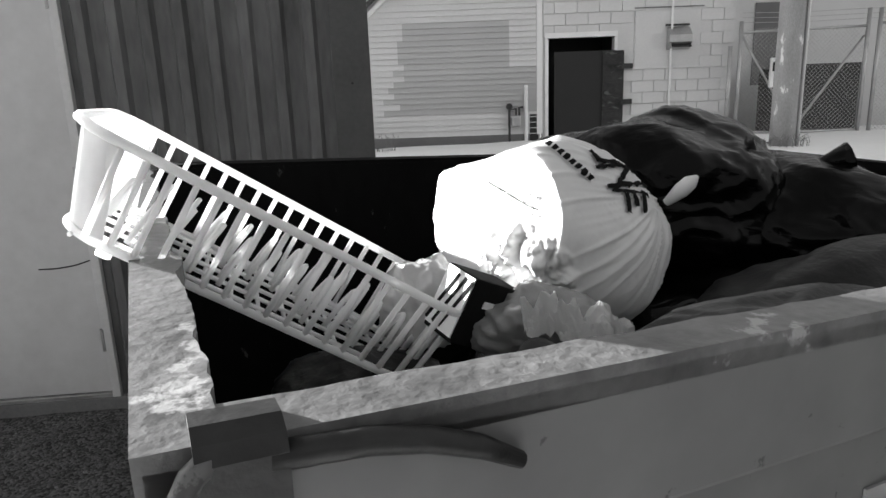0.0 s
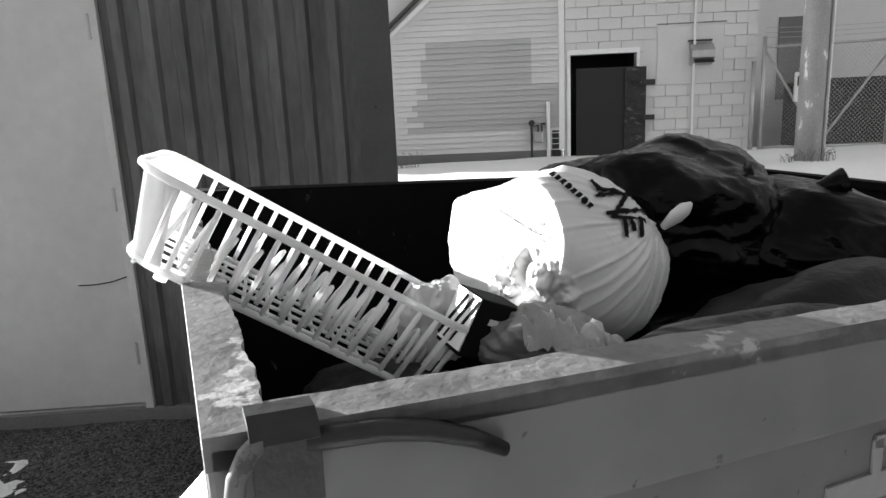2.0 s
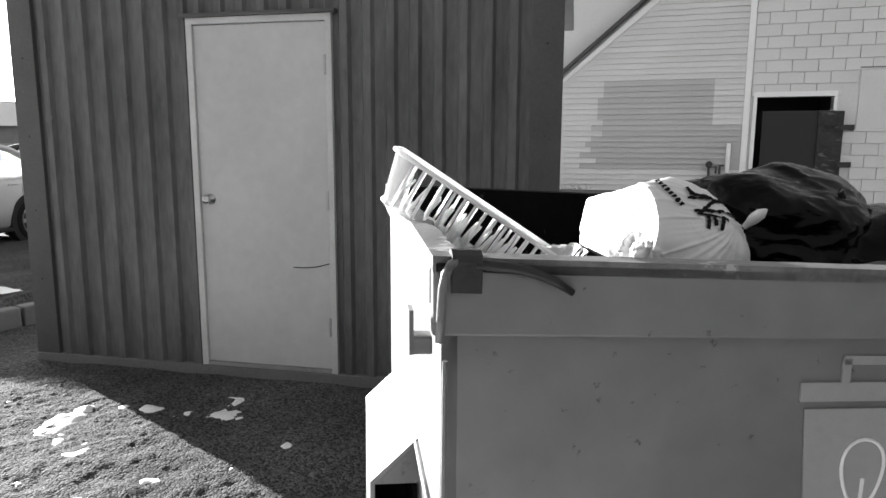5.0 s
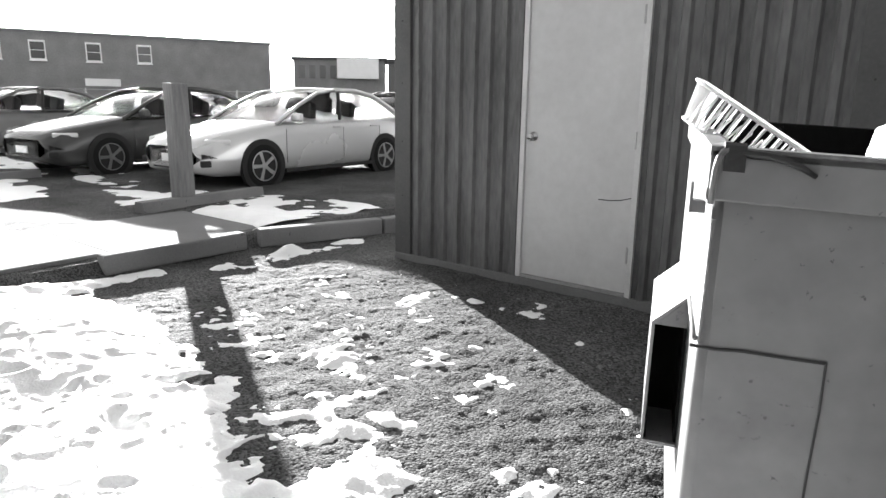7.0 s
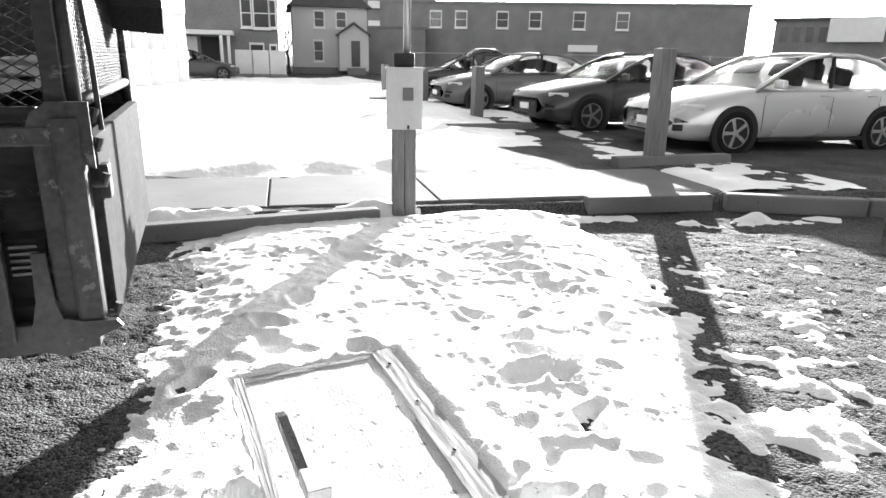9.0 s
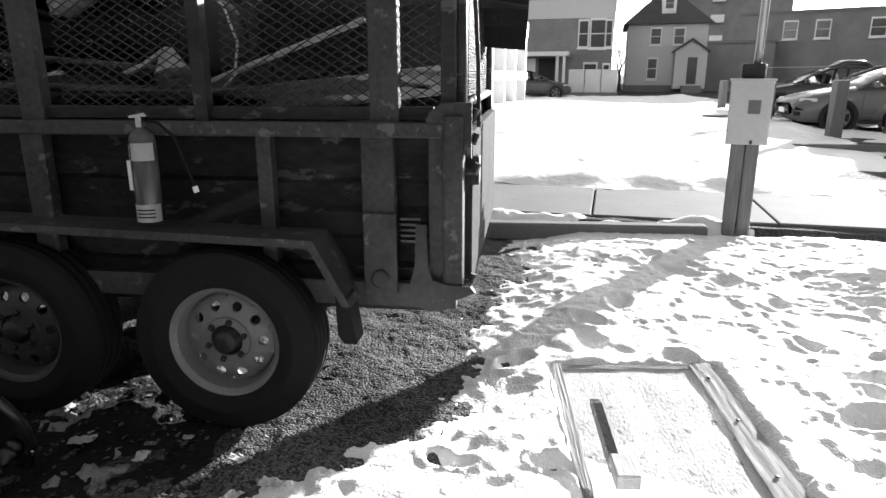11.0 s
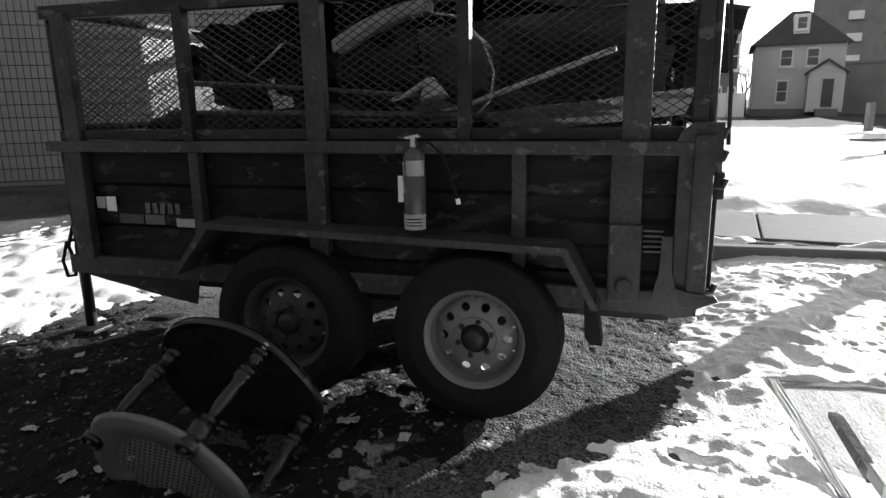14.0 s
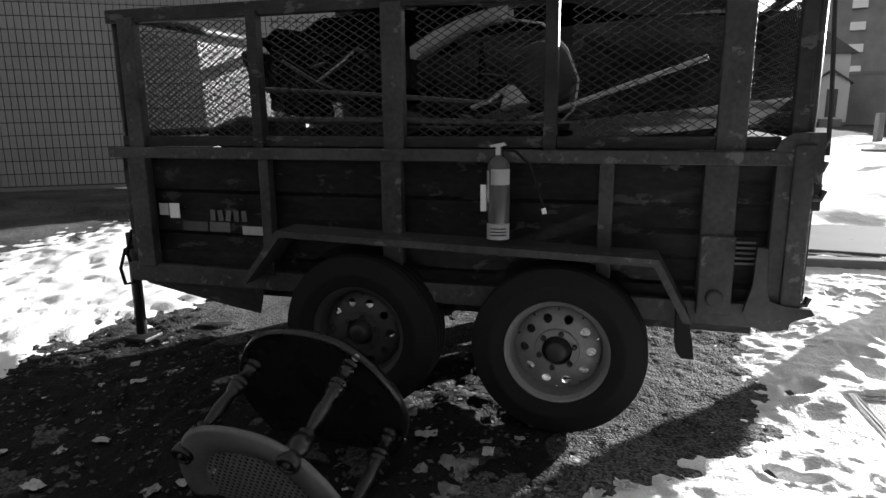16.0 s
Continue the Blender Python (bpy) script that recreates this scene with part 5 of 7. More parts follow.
for k in range(14):
    u0, z0 = rr.uniform(-0.5, 1.5), rr.uniform(1.2, 1.55)
    scrap_bar([(u0, rr.uniform(-1.2, -0.3), z0), (u0 + rr.uniform(-0.4, 0.4), rr.uniform(-1.2, -0.3), z0 + rr.uniform(-0.1, 0.12))], rr.uniform(0.006, 0.014), rr.choice((M_SCRAP, M_DARKMETAL, M_SCRAP)), "short scrap rod in the heap", "scrap_rod")
for k in range(8):
    u0, z0 = rr.uniform(-0.45, 1.6), rr.uniform(1.2, 1.5)
    scrap_sheet(local(u0, rr.uniform(-1.2, -0.5), z0, rr.uniform(20, 90), rr.uniform(-25, 25), rr.uniform(-20, 20)), (rr.uniform(0.3, 0.6), rr.uniform(0.15, 0.3), 0.01), rr.choice((M_SCRAP, M_TRAILER, M_DARKMETAL)), "crumpled dark scrap panel", "scrap_offcut", k + 20.0, 0.06)

# ---- meter box on its post, parking posts ----
post = thing("meter_post", pose(-4.50, -0.72, G, 0, 0, -8), "weathered split wooden post carrying a pale meter box", "post")
part("timber", B((-0.04, -0.052, 0.42), (0.14, 0.098, 0.84), None, 0.012), M_WOODPOST, post)
part("timber", B((-0.045, 0.05, 0.42), (0.13, 0.096, 0.84), None, 0.012), M_WOODPOST, post)
mb = part("meter_box", span((-0.08, -0.145, 0.77), (0.06, 0.145, 1.24), 0.008), M_BOX, post, "pale grey metal box with a square window")
part("cover", span((-0.09, -0.155, 1.235), (0.075, 0.155, 1.255), 0.005), M_BOX, mb)
part("meter_window", span((0.061, -0.015, 1.0), (0.064, 0.07, 1.1), 0.001), M_CONC, mb)
part("lock", B((0.065, 0.03, 0.79), (0.012, 0.02, 0.03), None, 0.003), M_DARKMETAL, mb)
part("weatherhead", B((-0.06, 0.0, 1.31), (0.1, 0.17, 0.11), None, 0.02), M_DARKMETAL, post)
part("conduit", T([(-0.06, 0.02, 1.3), (-0.06, 0.03, 2.4), (-0.06, 0.04, 4.6)], 0.03, 10), M_GALV, post, "", True)
for i, (x, y, hh, w) in enumerate(((-6.55, 2.86, 1.42, 0.2), (-12.9, 2.4, 1.1, 0.22), (-16.2, 1.9, 1.0, 0.2), (-23.5, 2.0, 1.0, 0.2))):
    p = thing("parking_post", pose(x, y, G + 0.08, 0, 0, 10 * i), "weathered square wooden parking post", "post", "posts along the car park")
    part("timber", B((0, 0, hh / 2), (w, w, hh), None, 0.015), M_WOODPOST, p)
for i, (x, y) in enumerate(((-6.5, 3.1), (-10.6, 2.0), (-14.2, 1.6), (-18.4, 1.6))):
    w = thing("wheel_stop", pose(x, y, G + 0.08, 0, 0, 5), "low concrete wheel stop with snow round it", "wheel stop", "wheel stops")
    part("block", P([(-0.1, 0), (0.1, 0), (0.07, 0.13), (-0.07, 0.13)], "y", -0.85, 0.85), M_CONC, w)
snow5 = grid_mesh("snow", np.arange(-19, -4.6, 0.08), np.arange(1.2, 4.4, 0.08),
                  lambda X, Y: G + 0.1 + np.maximum(-0.05, 0.035 * fbm(X * 1.1, Y * 1.4, 101) + 0.02 * fbm(X * 5, Y * 5, 105, 3) - 0.008 + 0.04 * np.exp(-((Y - 2.9 + 0.05 * X + 0.3) / 0.3) ** 2) - 0.06 * sstep(-6.5, -6.0, X) * sstep(2.7, 2.3, Y) - 0.09 * sstep(-12.5, -11.5, X) * sstep(2.15 - 0.3 * (X + 6.2), 1.85 - 0.3 * (X + 6.2), Y)), M_SNOW, lambda X, Y, Z: Z > G + 0.1)
tagged(snow5, "ridges of dirty snow along the car park", "snow", kind="stuff")

# ---- parked cars ----
def car(name, m, paint, label, L=4.6, W=0.89, H=1.46, coupe=False):
    c = thing(name, m, label, "car", "parked cars")
    hl = L / 2

    def ring(x, zl, zb, w):
        half = [(0.0, zl), (w * 0.86, zl), (w * 0.97, zl + 0.1), (w, zl + 0.26), (w * 0.985, zb - 0.2), (w * 0.95, zb - 0.07), (w * 0.86, zb - 0.01), (w * 0.45, zb + 0.015), (0.0, zb + 0.02)]
        return [(x, y, z) for y, z in half] + [(x, -y, z) for y, z in half[-2:0:-1]]

    st = [(hl, 0.36, 0.55, W * 0.55), (hl - 0.05, 0.28, 0.66, W * 0.78), (hl - 0.22, 0.22, 0.74, W * 0.92), (hl - 0.6, 0.2, 0.83, W * 0.98), (hl - 1.15, 0.2, 0.93, W), (0.9, 0.2, 0.96, W), (0, 0.2, 0.97, W), (-0.9, 0.2, 0.98, W), (-hl + 0.75, 0.22, 1.0, W * 0.98), (-hl + 0.3, 0.26, 1.0, W * 0.92), (-hl + 0.06, 0.32, 0.94, W * 0.8), (-hl, 0.42, 0.8, W * 0.6)]

    def loft(rings):
        bm = bmesh.new()
        R = [[bm.verts.new(p) for p in r] for r in rings]
        n = len(R[0])
        for a, b in zip(R, R[1:]):
            for k in range(n):
                bm.faces.new((a[k], a[(k + 1) % n], b[(k + 1) % n], b[k]))
        bm.faces.new(R[0])
        bm.faces.new(R[-1])
        bmesh.ops.recalc_face_normals(bm, faces=bm.faces[:])
        return bm

    part("body", loft([ring(*s) for s in st]), paint, c, "", True)
    xs0 = ((1.02, 0.93, 0.93), (0.55, 1.2, 0.87), (0.12, 1.39, 0.82), (-0.3, H, 0.79), (-0.8, H - 0.01, 0.78), (-1.2, 1.37, 0.79), (-1.6, 1.18, 0.82), (-1.95, 0.98, 0.88))

    def cab(x, z, k):
        w = W * k
        half = [(0, 0.9), (W * 0.93, 0.9), (W * 0.93, min(z, 0.97)), (w * 0.98, max(0.98, z - 0.12)), (w * 0.9, z - 0.03), (w * 0.6, z), (0, z + 0.012)]
        return [(x, y, zz) for y, zz in half] + [(x, -y, zz) for y, zz in half[-2:0:-1]]

    for sx in (0.15, -0.75):
        for sy in (-0.36, 0.36):
            part("seat", B((sx, sy, 0.95), (0.16, 0.44, 0.55), Matrix.Rotation(radians(-14), 4, "Y"), 0.05), M_DARK, c)
    part("glasshouse", loft([cab(*s) for s in xs0]), M_CARGLASS, c, "dark tinted windows", True)
    roof_bm = bmesh.new()
    line = [(0.14, 1.395), (-0.3, H + 0.008), (-0.8, H), (-1.2, 1.378)]
    g = [[roof_bm.verts.new((x, y * W, z + 0.012 - 0.035 * abs(y / 0.76) ** 4)) for y in (-0.76, -0.6, -0.3, 0, 0.3, 0.6, 0.76)] for x, z in line]
    for a, b in zip(g, g[1:]):
        for i in range(6):
            roof_bm.faces.new((a[i], a[i + 1], b[i + 1], b[i]))
    bmesh.ops.solidify(roof_bm, geom=roof_bm.faces[:], thickness=0.02)
    part("roof_panel", roof_bm, paint, c, "", True)
    for s in (1, -1):
        part("pillar", T([(1.05, s * W * 0.92, 0.93), (0.55, s * W * 0.865, 1.2), (0.1, s * W * 0.79, 1.385), (-0.3, s * W * 0.77, 1.44)], 0.03, 6), paint, c, "", True)
        part("pillar", T([(-0.28, s * W * 0.925, 0.97), (-0.33, s * W * 0.86, 1.2), (-0.38, s * W * 0.77, 1.43)], 0.03, 6), M_DARK, c, "dark window pillar")
        part("pillar", T([(-0.3, s * W * 0.77, 1.44), (-0.8, s * W * 0.76, 1.43), (-1.22, s * W * 0.78, 1.35), (-1.6, s * W * 0.82, 1.17), (-1.95, s * W * 0.88, 0.98)], 0.045, 6), paint, c, "", True)
        part("mirror", B((0.75, s * (W + 0.06), 1.02), (0.1, 0.18, 0.12), None, 0.03), paint, c)
        part("headlamp", B((hl - 0.33, s * W * 0.745, 0.69), (0.36, 0.24, 0.075), Matrix.Rotation(s * radians(-28), 4, "Z"), 0.03), M_LAMP, c, "clear headlamp")
        part("tail_lamp", B((-hl + 0.12, s * W * 0.72, 0.85), (0.12, 0.3, 0.14), Matrix.Rotation(s * radians(20), 4, "Z"), 0.03), M_DARKMETAL, c, "dark tail lamp")
        part("fog_lamp_recess", B((hl - 0.13, s * W * 0.72, 0.4), (0.14, 0.26, 0.09), Matrix.Rotation(s * radians(-25), 4, "Z"), 0.02), M_DARK, c)
        for hx in (0.05, -0.85):
            part("door_handle", B((hx - 0.2, s * (W * 0.985 + 0.005), 0.86), (0.17, 0.02, 0.025), None, 0.008), paint, c)
        for hx in (0.92, -0.3, -1.2):
            part("door_gap", B((hx, s * (W + 0.0005), 0.6), (0.006, 0.003, 0.5)), M_DARK, c)
        part("sill", B((-0.05, s * (W - 0.02), 0.23), (2.0, 0.05, 0.06), None, 0.015), M_DARK, c)
    part("grille", B((hl - 0.03, 0, 0.53), (0.06, W * 1.0, 0.13), None, 0.02), M_DARK, c)
    part("lower_grille", B((hl - 0.06, 0, 0.35), (0.08, W * 1.05, 0.1), None, 0.02), M_DARK, c)
    part("plate_holder", B((hl + 0.005, 0, 0.46), (0.02, 0.34, 0.11), None, 0.006), M_LABEL, c)
    for x in (1.36, -1.36):
        for s in (1, -1):
            mw = Matrix.Translation((x, s * (W - 0.1), 0.33)) @ Matrix.Rotation(radians(-90 * s), 4, "X")
            part("wheel_arch", lathe(bmesh.new(), [(0.39, 0.03), (0.39, 0.104), (0.3, 0.104)], 32, mw), M_DARK, c)
            prof = [(0.215, -0.08), (0.3, -0.1), (0.325, -0.08), (0.33, 0.0), (0.325, 0.09), (0.3, 0.112), (0.23, 0.112), (0.215, 0.1)]
            w = part("wheel", lathe(bmesh.new(), prof, 36), M_RUBBER, c, "black tyre on an alloy wheel", True)
            w.matrix_local = mw
            rim = lathe(bmesh.new(), [(0.212, 0.06), (0.222, 0.116), (0.21, 0.118), (0.2, 0.07)], 36)
            for k in range(5):
                a = 2 * math.pi * k / 5
                for off in (-0.14, 0.14):
                    box(rim, (0.115 * math.cos(a + off * 0.7), 0.115 * math.sin(a + off * 0.7), 0.10), (0.19, 0.026, 0.02), Matrix.Rotation(a + off * 0.35, 4, "Z"))
            lathe(rim, [(0.05, 0.07), (0.05, 0.112), (0.03, 0.116)], 16)
            part("rim", rim, M_RIM if paint != M_SILVERCAR else M_GALV, w, "spoked alloy rim")
            part("brake_disc", lathe(bmesh.new(), [(0.2, 0.05), (0.2, 0.055), (0.05, 0.056)], 24), M_DARKMETAL, w)
    return c


CG = G + 0.05
head1 = math.degrees(math.atan2(4.55 - 7.25, -7.35 + 7.75))
car("sedan", pose(-7.55 - 0.75, 5.95, CG, 0, 0, head1 - 6), M_SILVERCAR, "silver four-door saloon parked nose to the post", 4.62)
car("coupe", pose(-11.3, 5.05, CG, 0, 0, head1 - 2), M_DARKCAR, "dark coupe with chrome wheels, parked nose out", 4.55, 0.9, 1.36)
car("sedan", pose(-15.9, 4.35, CG, 0, 0, head1 - 4), M_GREYCAR, "dark grey saloon in the parked row", 4.5)
car("suv", pose(-21.5, 4.6, CG, 0, 0, head1 - 12), M_DARKCAR, "dark hatchback at the end of the parked row", 4.5, 0.9, 1.62)
car("sedan", pose(-9.2, 10.5, CG, 0, 0, head1 + 180), M_DARKCAR, "dark car behind the parked row", 4.4)
car("sedan", pose(-34.5, -6.0, CG, 0, 0, 100), M_DARKCAR, "dark car parked by the brick house", 4.4)

# ---- white building behind ----
WB = Matrix.Translation((1.494, 11.784, 0)) @ Matrix.Rotation(radians(-6), 4, "Z")     # x along the wall, -y to the yard


def wpart(name, bm, mat, parent, label=""):
    ob = part(name, bm, mat, parent, label)
    ob.matrix_local = WB
    return ob


gable = tagged(new("wall_siding"), "white lapped siding with a greyer patched area", "wall", kind="structure")
wpart("sheathing", span((-6.0, 0.03, 0.3), (1.76, 0.2, 6.0)), M_SIDING, gable)
wpart("foundation", span((-6.0, -0.01, 0.2), (1.55, 0.03, 0.63)), M_CONC, gable, "grey foundation band")
rs = random.Random(8)
shared = {}


def rake(z):
    return max(-5.9, -1.45 + (z - 2.70) / 0.83) if z > 2.66 else -5.9


def lap(w):
    w = round(w, 2)
    if w not in shared:
        bm = bmesh.new()
        prism(bm, [(0.026, 0.0), (-0.022, 0.0), (-0.02, 0.012), (0.004, 0.104), (0.026, 0.104)], "x", 0.0, w)
        me = bpy.data.meshes.new("board")
        bm.to_mesh(me)
        bm.free()
        shared[w] = me
    return shared[w]


z = 0.63
while z < 5.2:
    x0 = round(rake(z + 0.1), 2)
    runs = [(x0, 1.74, M_SIDING)]
    if 1.0 < z < 2.55 and x0 < -2:
        a = -0.6 - 0.5 * (2.6 - z) * 0.5 + rs.uniform(-0.15, 0.15)
        b = 1.22 + rs.uniform(-0.03, 0.03) if z > 1.75 else 1.7
        a = round(max(a, -1.3), 1)
        runs = [(x0, a, M_SIDING), (a, round(b, 1), M_SIDINGPATCH), (round(b, 1), 1.74, M_SIDING)]
    for a, b, m in runs:
        if b - a < 0.05 or a > 1.7:
            continue
        me = lap(b - a)
        key = (me.name, m.name)
        if key not in shared:
            c = me.copy()
            c.materials.clear()
            c.materials.append(m)
            shared[key] = c
        ob = new("board", shared[key])
        ob.parent = gable
        ob.matrix_local = WB @ Matrix.Translation((a, 0, z))
    z += 0.1
wpart("upper_wall", span((-6.0, -0.004 + 0.05, 2.7), (-0.2, 0.06, 6.0)), M_SIDINGPATCH, gable)
rk = bmesh.new()
prism(rk, [(-1.56, 2.60), (-1.44, 2.62), (1.5, 5.06), (1.5, 5.24)], "y", -0.07, 0.05)
wpart("rake_board", rk, M_WHITEPAINT, gable, "white sloping rake board")
rk = bmesh.new()
prism(rk, [(-1.62, 2.70), (-1.56, 2.70), (1.45, 5.24), (1.45, 5.32)], "y", -0.2, 0.05)
wpart("roof_edge", rk, M_ROOF, gable)
wpart("corner_board", span((1.69, -0.03, 0.62), (1.79, 0.03, 6.0), 0.003), M_WHITEPAINT, gable)
wpart("utility_niche", span((1.56, -0.02, 0.45), (1.72, 0.02, 0.98)), M_DARK, gable)
wpart("white_pipe", T([(1.49, -0.05, 0.5), (1.49, -0.05, 1.5)], 0.035, 8), M_WHITEPAINT, gable)
gas = thing("gas_meter", WB @ Matrix.Translation((1.3, -0.1, 0.45)), "small grey gas meter with pipes on the siding", "gas meter")
part("meter", B((0.0, 0, 0.42), (0.17, 0.14, 0.2), None, 0.03), M_GALV, gas)
part("regulator", lathe(bmesh.new(), [(0.05, -0.02), (0.06, 0), (0.05, 0.02)], 16, Matrix.Translation((-0.12, -0.02, 0.68)) @ Matrix.Rotation(radians(90), 4, "X")), M_DARKMETAL, gas)
part("pipe", T([(-0.12, 0, 0.0), (-0.12, 0, 0.62), (0.0, 0, 0.64), (0.0, 0, 0.5)], 0.022, 8), M_DARKMETAL, gas)
part("pipe", T([(0.06, 0, 0.5), (0.06, 0, 0.66), (0.12, 0.05, 0.66)], 0.02, 8), M_DARKMETAL, gas)

blocks = tagged(new("wall_block"), "white-painted concrete block wall with open mortar joints low down", "wall", kind="structure")
D0, D1, DT = 1.9, 3.08, 2.29
for lo, hi in (((1.79, 0.02, 0.2), (D0, 0.2, 6.0)), ((D1, 0.02, 0.2), (5.15, 0.2, 6.0)), ((D0, 0.02, DT), (D1, 0.2, 6.0))):
    wpart("core", span(lo, hi), M_BLOCK, blocks)
bk = bmesh.new()
box(bk, (0, 0, 0), (0.392, 0.03, 0.192), None, 0.005)
bme = bpy.data.meshes.new("block")
bk.to_mesh(bme)
bk.free()
bme.materials.append(M_BLOCK)
hk = bmesh.new()
box(hk, (0, 0, 0), (0.192, 0.03, 0.192), None, 0.005)
hme = bpy.data.meshes.new("block")
hk.to_mesh(hme)
hk.free()
hme.materials.append(M_BLOCK)
for row in range(21):
    z = 0.4 + 0.2 * row
    x = 1.80 if row % 2 else 1.60
    while x < 5.1:
        c0, c1 = x, x + 0.4
        if c0 < 1.79:
            me, cx = hme, 1.9 - 0.0
        elif c1 > 5.15:
            me, cx = hme, x + 0.1
        else:
            me, cx = bme, x + 0.2
        wl_, wr_ = cx - (0.2 if me is bme else 0.1), cx + (0.2 if me is bme else 0.1)
        if z + 0.1 < DT + 0.05 and wr_ > D0 - 0.02 and wl_ < D1 + 0.02:
            x += 0.4
            continue
        if 1.72 < z < 2.72 and wr_ > 3.46 and wl_ < 4.6:
            x += 0.4
            continue
        ob = new("block", me)
        ob.parent = blocks
        ob.matrix_local = WB @ Matrix.Translation((cx, 0.004, z))
        x += 0.4
wpart("panel", span((3.44, -0.002, 1.72), (4.62, 0.025, 2.74), 0.004), M_BLOCK, blocks, "smooth white infill panel")
wpart("panel_sill", span((3.4, -0.035, 1.70), (4.66, 0.02, 1.745), 0.004), M_BLOCK, blocks)
wpart("panel_lintel", span((3.42, -0.02, 2.735), (4.64, 0.02, 2.755), 0.002), M_CONC, blocks)
doorway = tagged(new("door_2"), "dark open doorway with a heavy dark leaf folded back", "door", kind="structure")
wpart("door_frame", span((D0 - 0.06, -0.02, 0.4), (D0, 0.2, DT + 0.07), 0.004), M_WHITEPAINT, doorway)
wpart("door_frame", span((D1, -0.02, 0.4), (D1 + 0.05, 0.2, DT + 0.07), 0.004), M_WHITEPAINT, doorway)
wpart("door_frame", span((D0 - 0.06, -0.022, DT), (D1 + 0.05, 0.2, DT + 0.09), 0.004), M_WHITEPAINT, doorway)
wpart("dark_room", span((D0, 0.9, 0.3), (D1, 0.95, 2.5)), M_DARK, doorway)
wpart("dark_room", span((D0 - 0.05, 0.2, 0.3), (D0, 0.95, 2.5)), M_DARK, doorway)
wpart("dark_room", span((D1, 0.2, 0.3), (D1 + 0.05, 0.95, 2.5)), M_DARK, doorway)
wpart("dark_room", span((D0, 0.2, 2.45), (D1, 0.95, 2.5)), M_DARK, doorway)
wpart("leaf", span((2.0, -0.05, 0.45), (3.1, -0.015, 2.05), 0.006), M_DARK, doorway, "dark metal door leaf")
wpart("leaf_edge", span((2.86, -0.075, 0.45), (3.24, -0.05, 2.04), 0.006), M_TRAILER, doorway)
for zz in (1.1, 1.72):
    wpart("hinge", span((3.2, -0.08, zz), (3.4, -0.04, zz + 0.09), 0.006), M_DARKMETAL, doorway)
vent = thing("wall_vent", WB @ Matrix.Translation((4.2, -0.02, 2.2)), "grey metal vent hood on the white wall", "vent")
part("hood", P([(0.0, 0.2), (0.0, -0.18), (-0.16, -0.06), (-0.16, 0.06)], "x", -0.2, 0.2), M_GALV, vent)
part("mouth", B((0.02, -0.12, -0.1), (0.34, 0.01, 0.14), Matrix.Rotation(radians(-48), 4, "X")), M_DARK, vent)
part("flashing", B((-0.02, -0.01, 0.24), (0.42, 0.03, 0.03)), M_DARKMETAL, vent)
conduit = thing("wall_conduit", WB @ Matrix.Translation((4.08, -0.04, 0.45)), "thin white conduit down the white wall", "pipe")
part("pipe", T([(0, 0, 0), (0, 0, 5.4)], 0.022, 8), M_WHITEPAINT, conduit)
wall_back = tagged(new("wall_far_bay"), "white-painted wall of the recessed bay behind the fence", "wall", kind="structure")
wpart("core", span((5.15, 1.2, 0.2), (16.0, 1.4, 6.0)), M_BLOCK, wall_back)
wpart("return_wall", span((5.05, 0.2, 0.2), (5.15, 1.2, 6.0)), M_BLOCK, wall_back)
wpart("grey_panel", span((6.1, 1.17, 1.35), (7.1, 1.2, 2.9), 0.005), M_CONC, wall_back, "grey steel door panel")

# ---- chain-link gate and fence ----
fence = thing("chain_link_fence", WB @ Matrix.Translation((5.0, -0.35, 0.42)), "galvanised chain-link gate and fence with a diagonal brace", "fence")
for x, hh in ((0.0, 1.6), (0.17, 2.0), (2.35, 2.15), (2.55, 2.15), (4.8, 2.1)):
    part("post", T([(x, 0, 0), (x, 0, hh)], 0.035, 10), M_GALV, fence, "", True)
for a, b in (((0.17, 0, 1.82), (2.35, 0, 1.86)), ((0.17, 0, 0.1), (2.35, 0, 0.1)), ((0.2, 0, 1.75), (1.2, 0, 0.15)), ((1.2, 0, 0.15), (2.3, 0, 1.7)), ((2.55, 0, 1.9), (4.8, 0, 1.9)), ((0.17, 0, 0.0), (0.17, 0, 1.82))):
    part("rail", T([a, b], 0.022, 8), M_GALV, fence, "", True)
for zz in (1.98, 2.06, 2.14):
    part("barbed_wire", T([(0.17, -0.02, zz), (1.2, 0.0, zz - 0.02), (2.35, -0.02, zz), (4.8, 0, zz)], 0.005, 5), M_GALV, fence)


def link_mesh(length, height, step):
    bm = bmesh.new()
    r = 0.0028
    for s in (1, -1):
        k = -height
        while k < length:
            a, b = k, k + height
            z0, z1 = 0.0, height
            if a < 0:
                z0, a = -a, 0.0
            if b > length:
                z1, b = height - (b - length), length
            if b > a + 0.01:
                pa, pb = ((a, z0), (b, z1)) if s > 0 else ((length - a, z0), (length - b, z1))
                tube(bm, [(pa[0], 0.002 * s, pa[1]), (pb[0], 0.002 * s, pb[1])], r, 3, False)
            k += step
    return bm


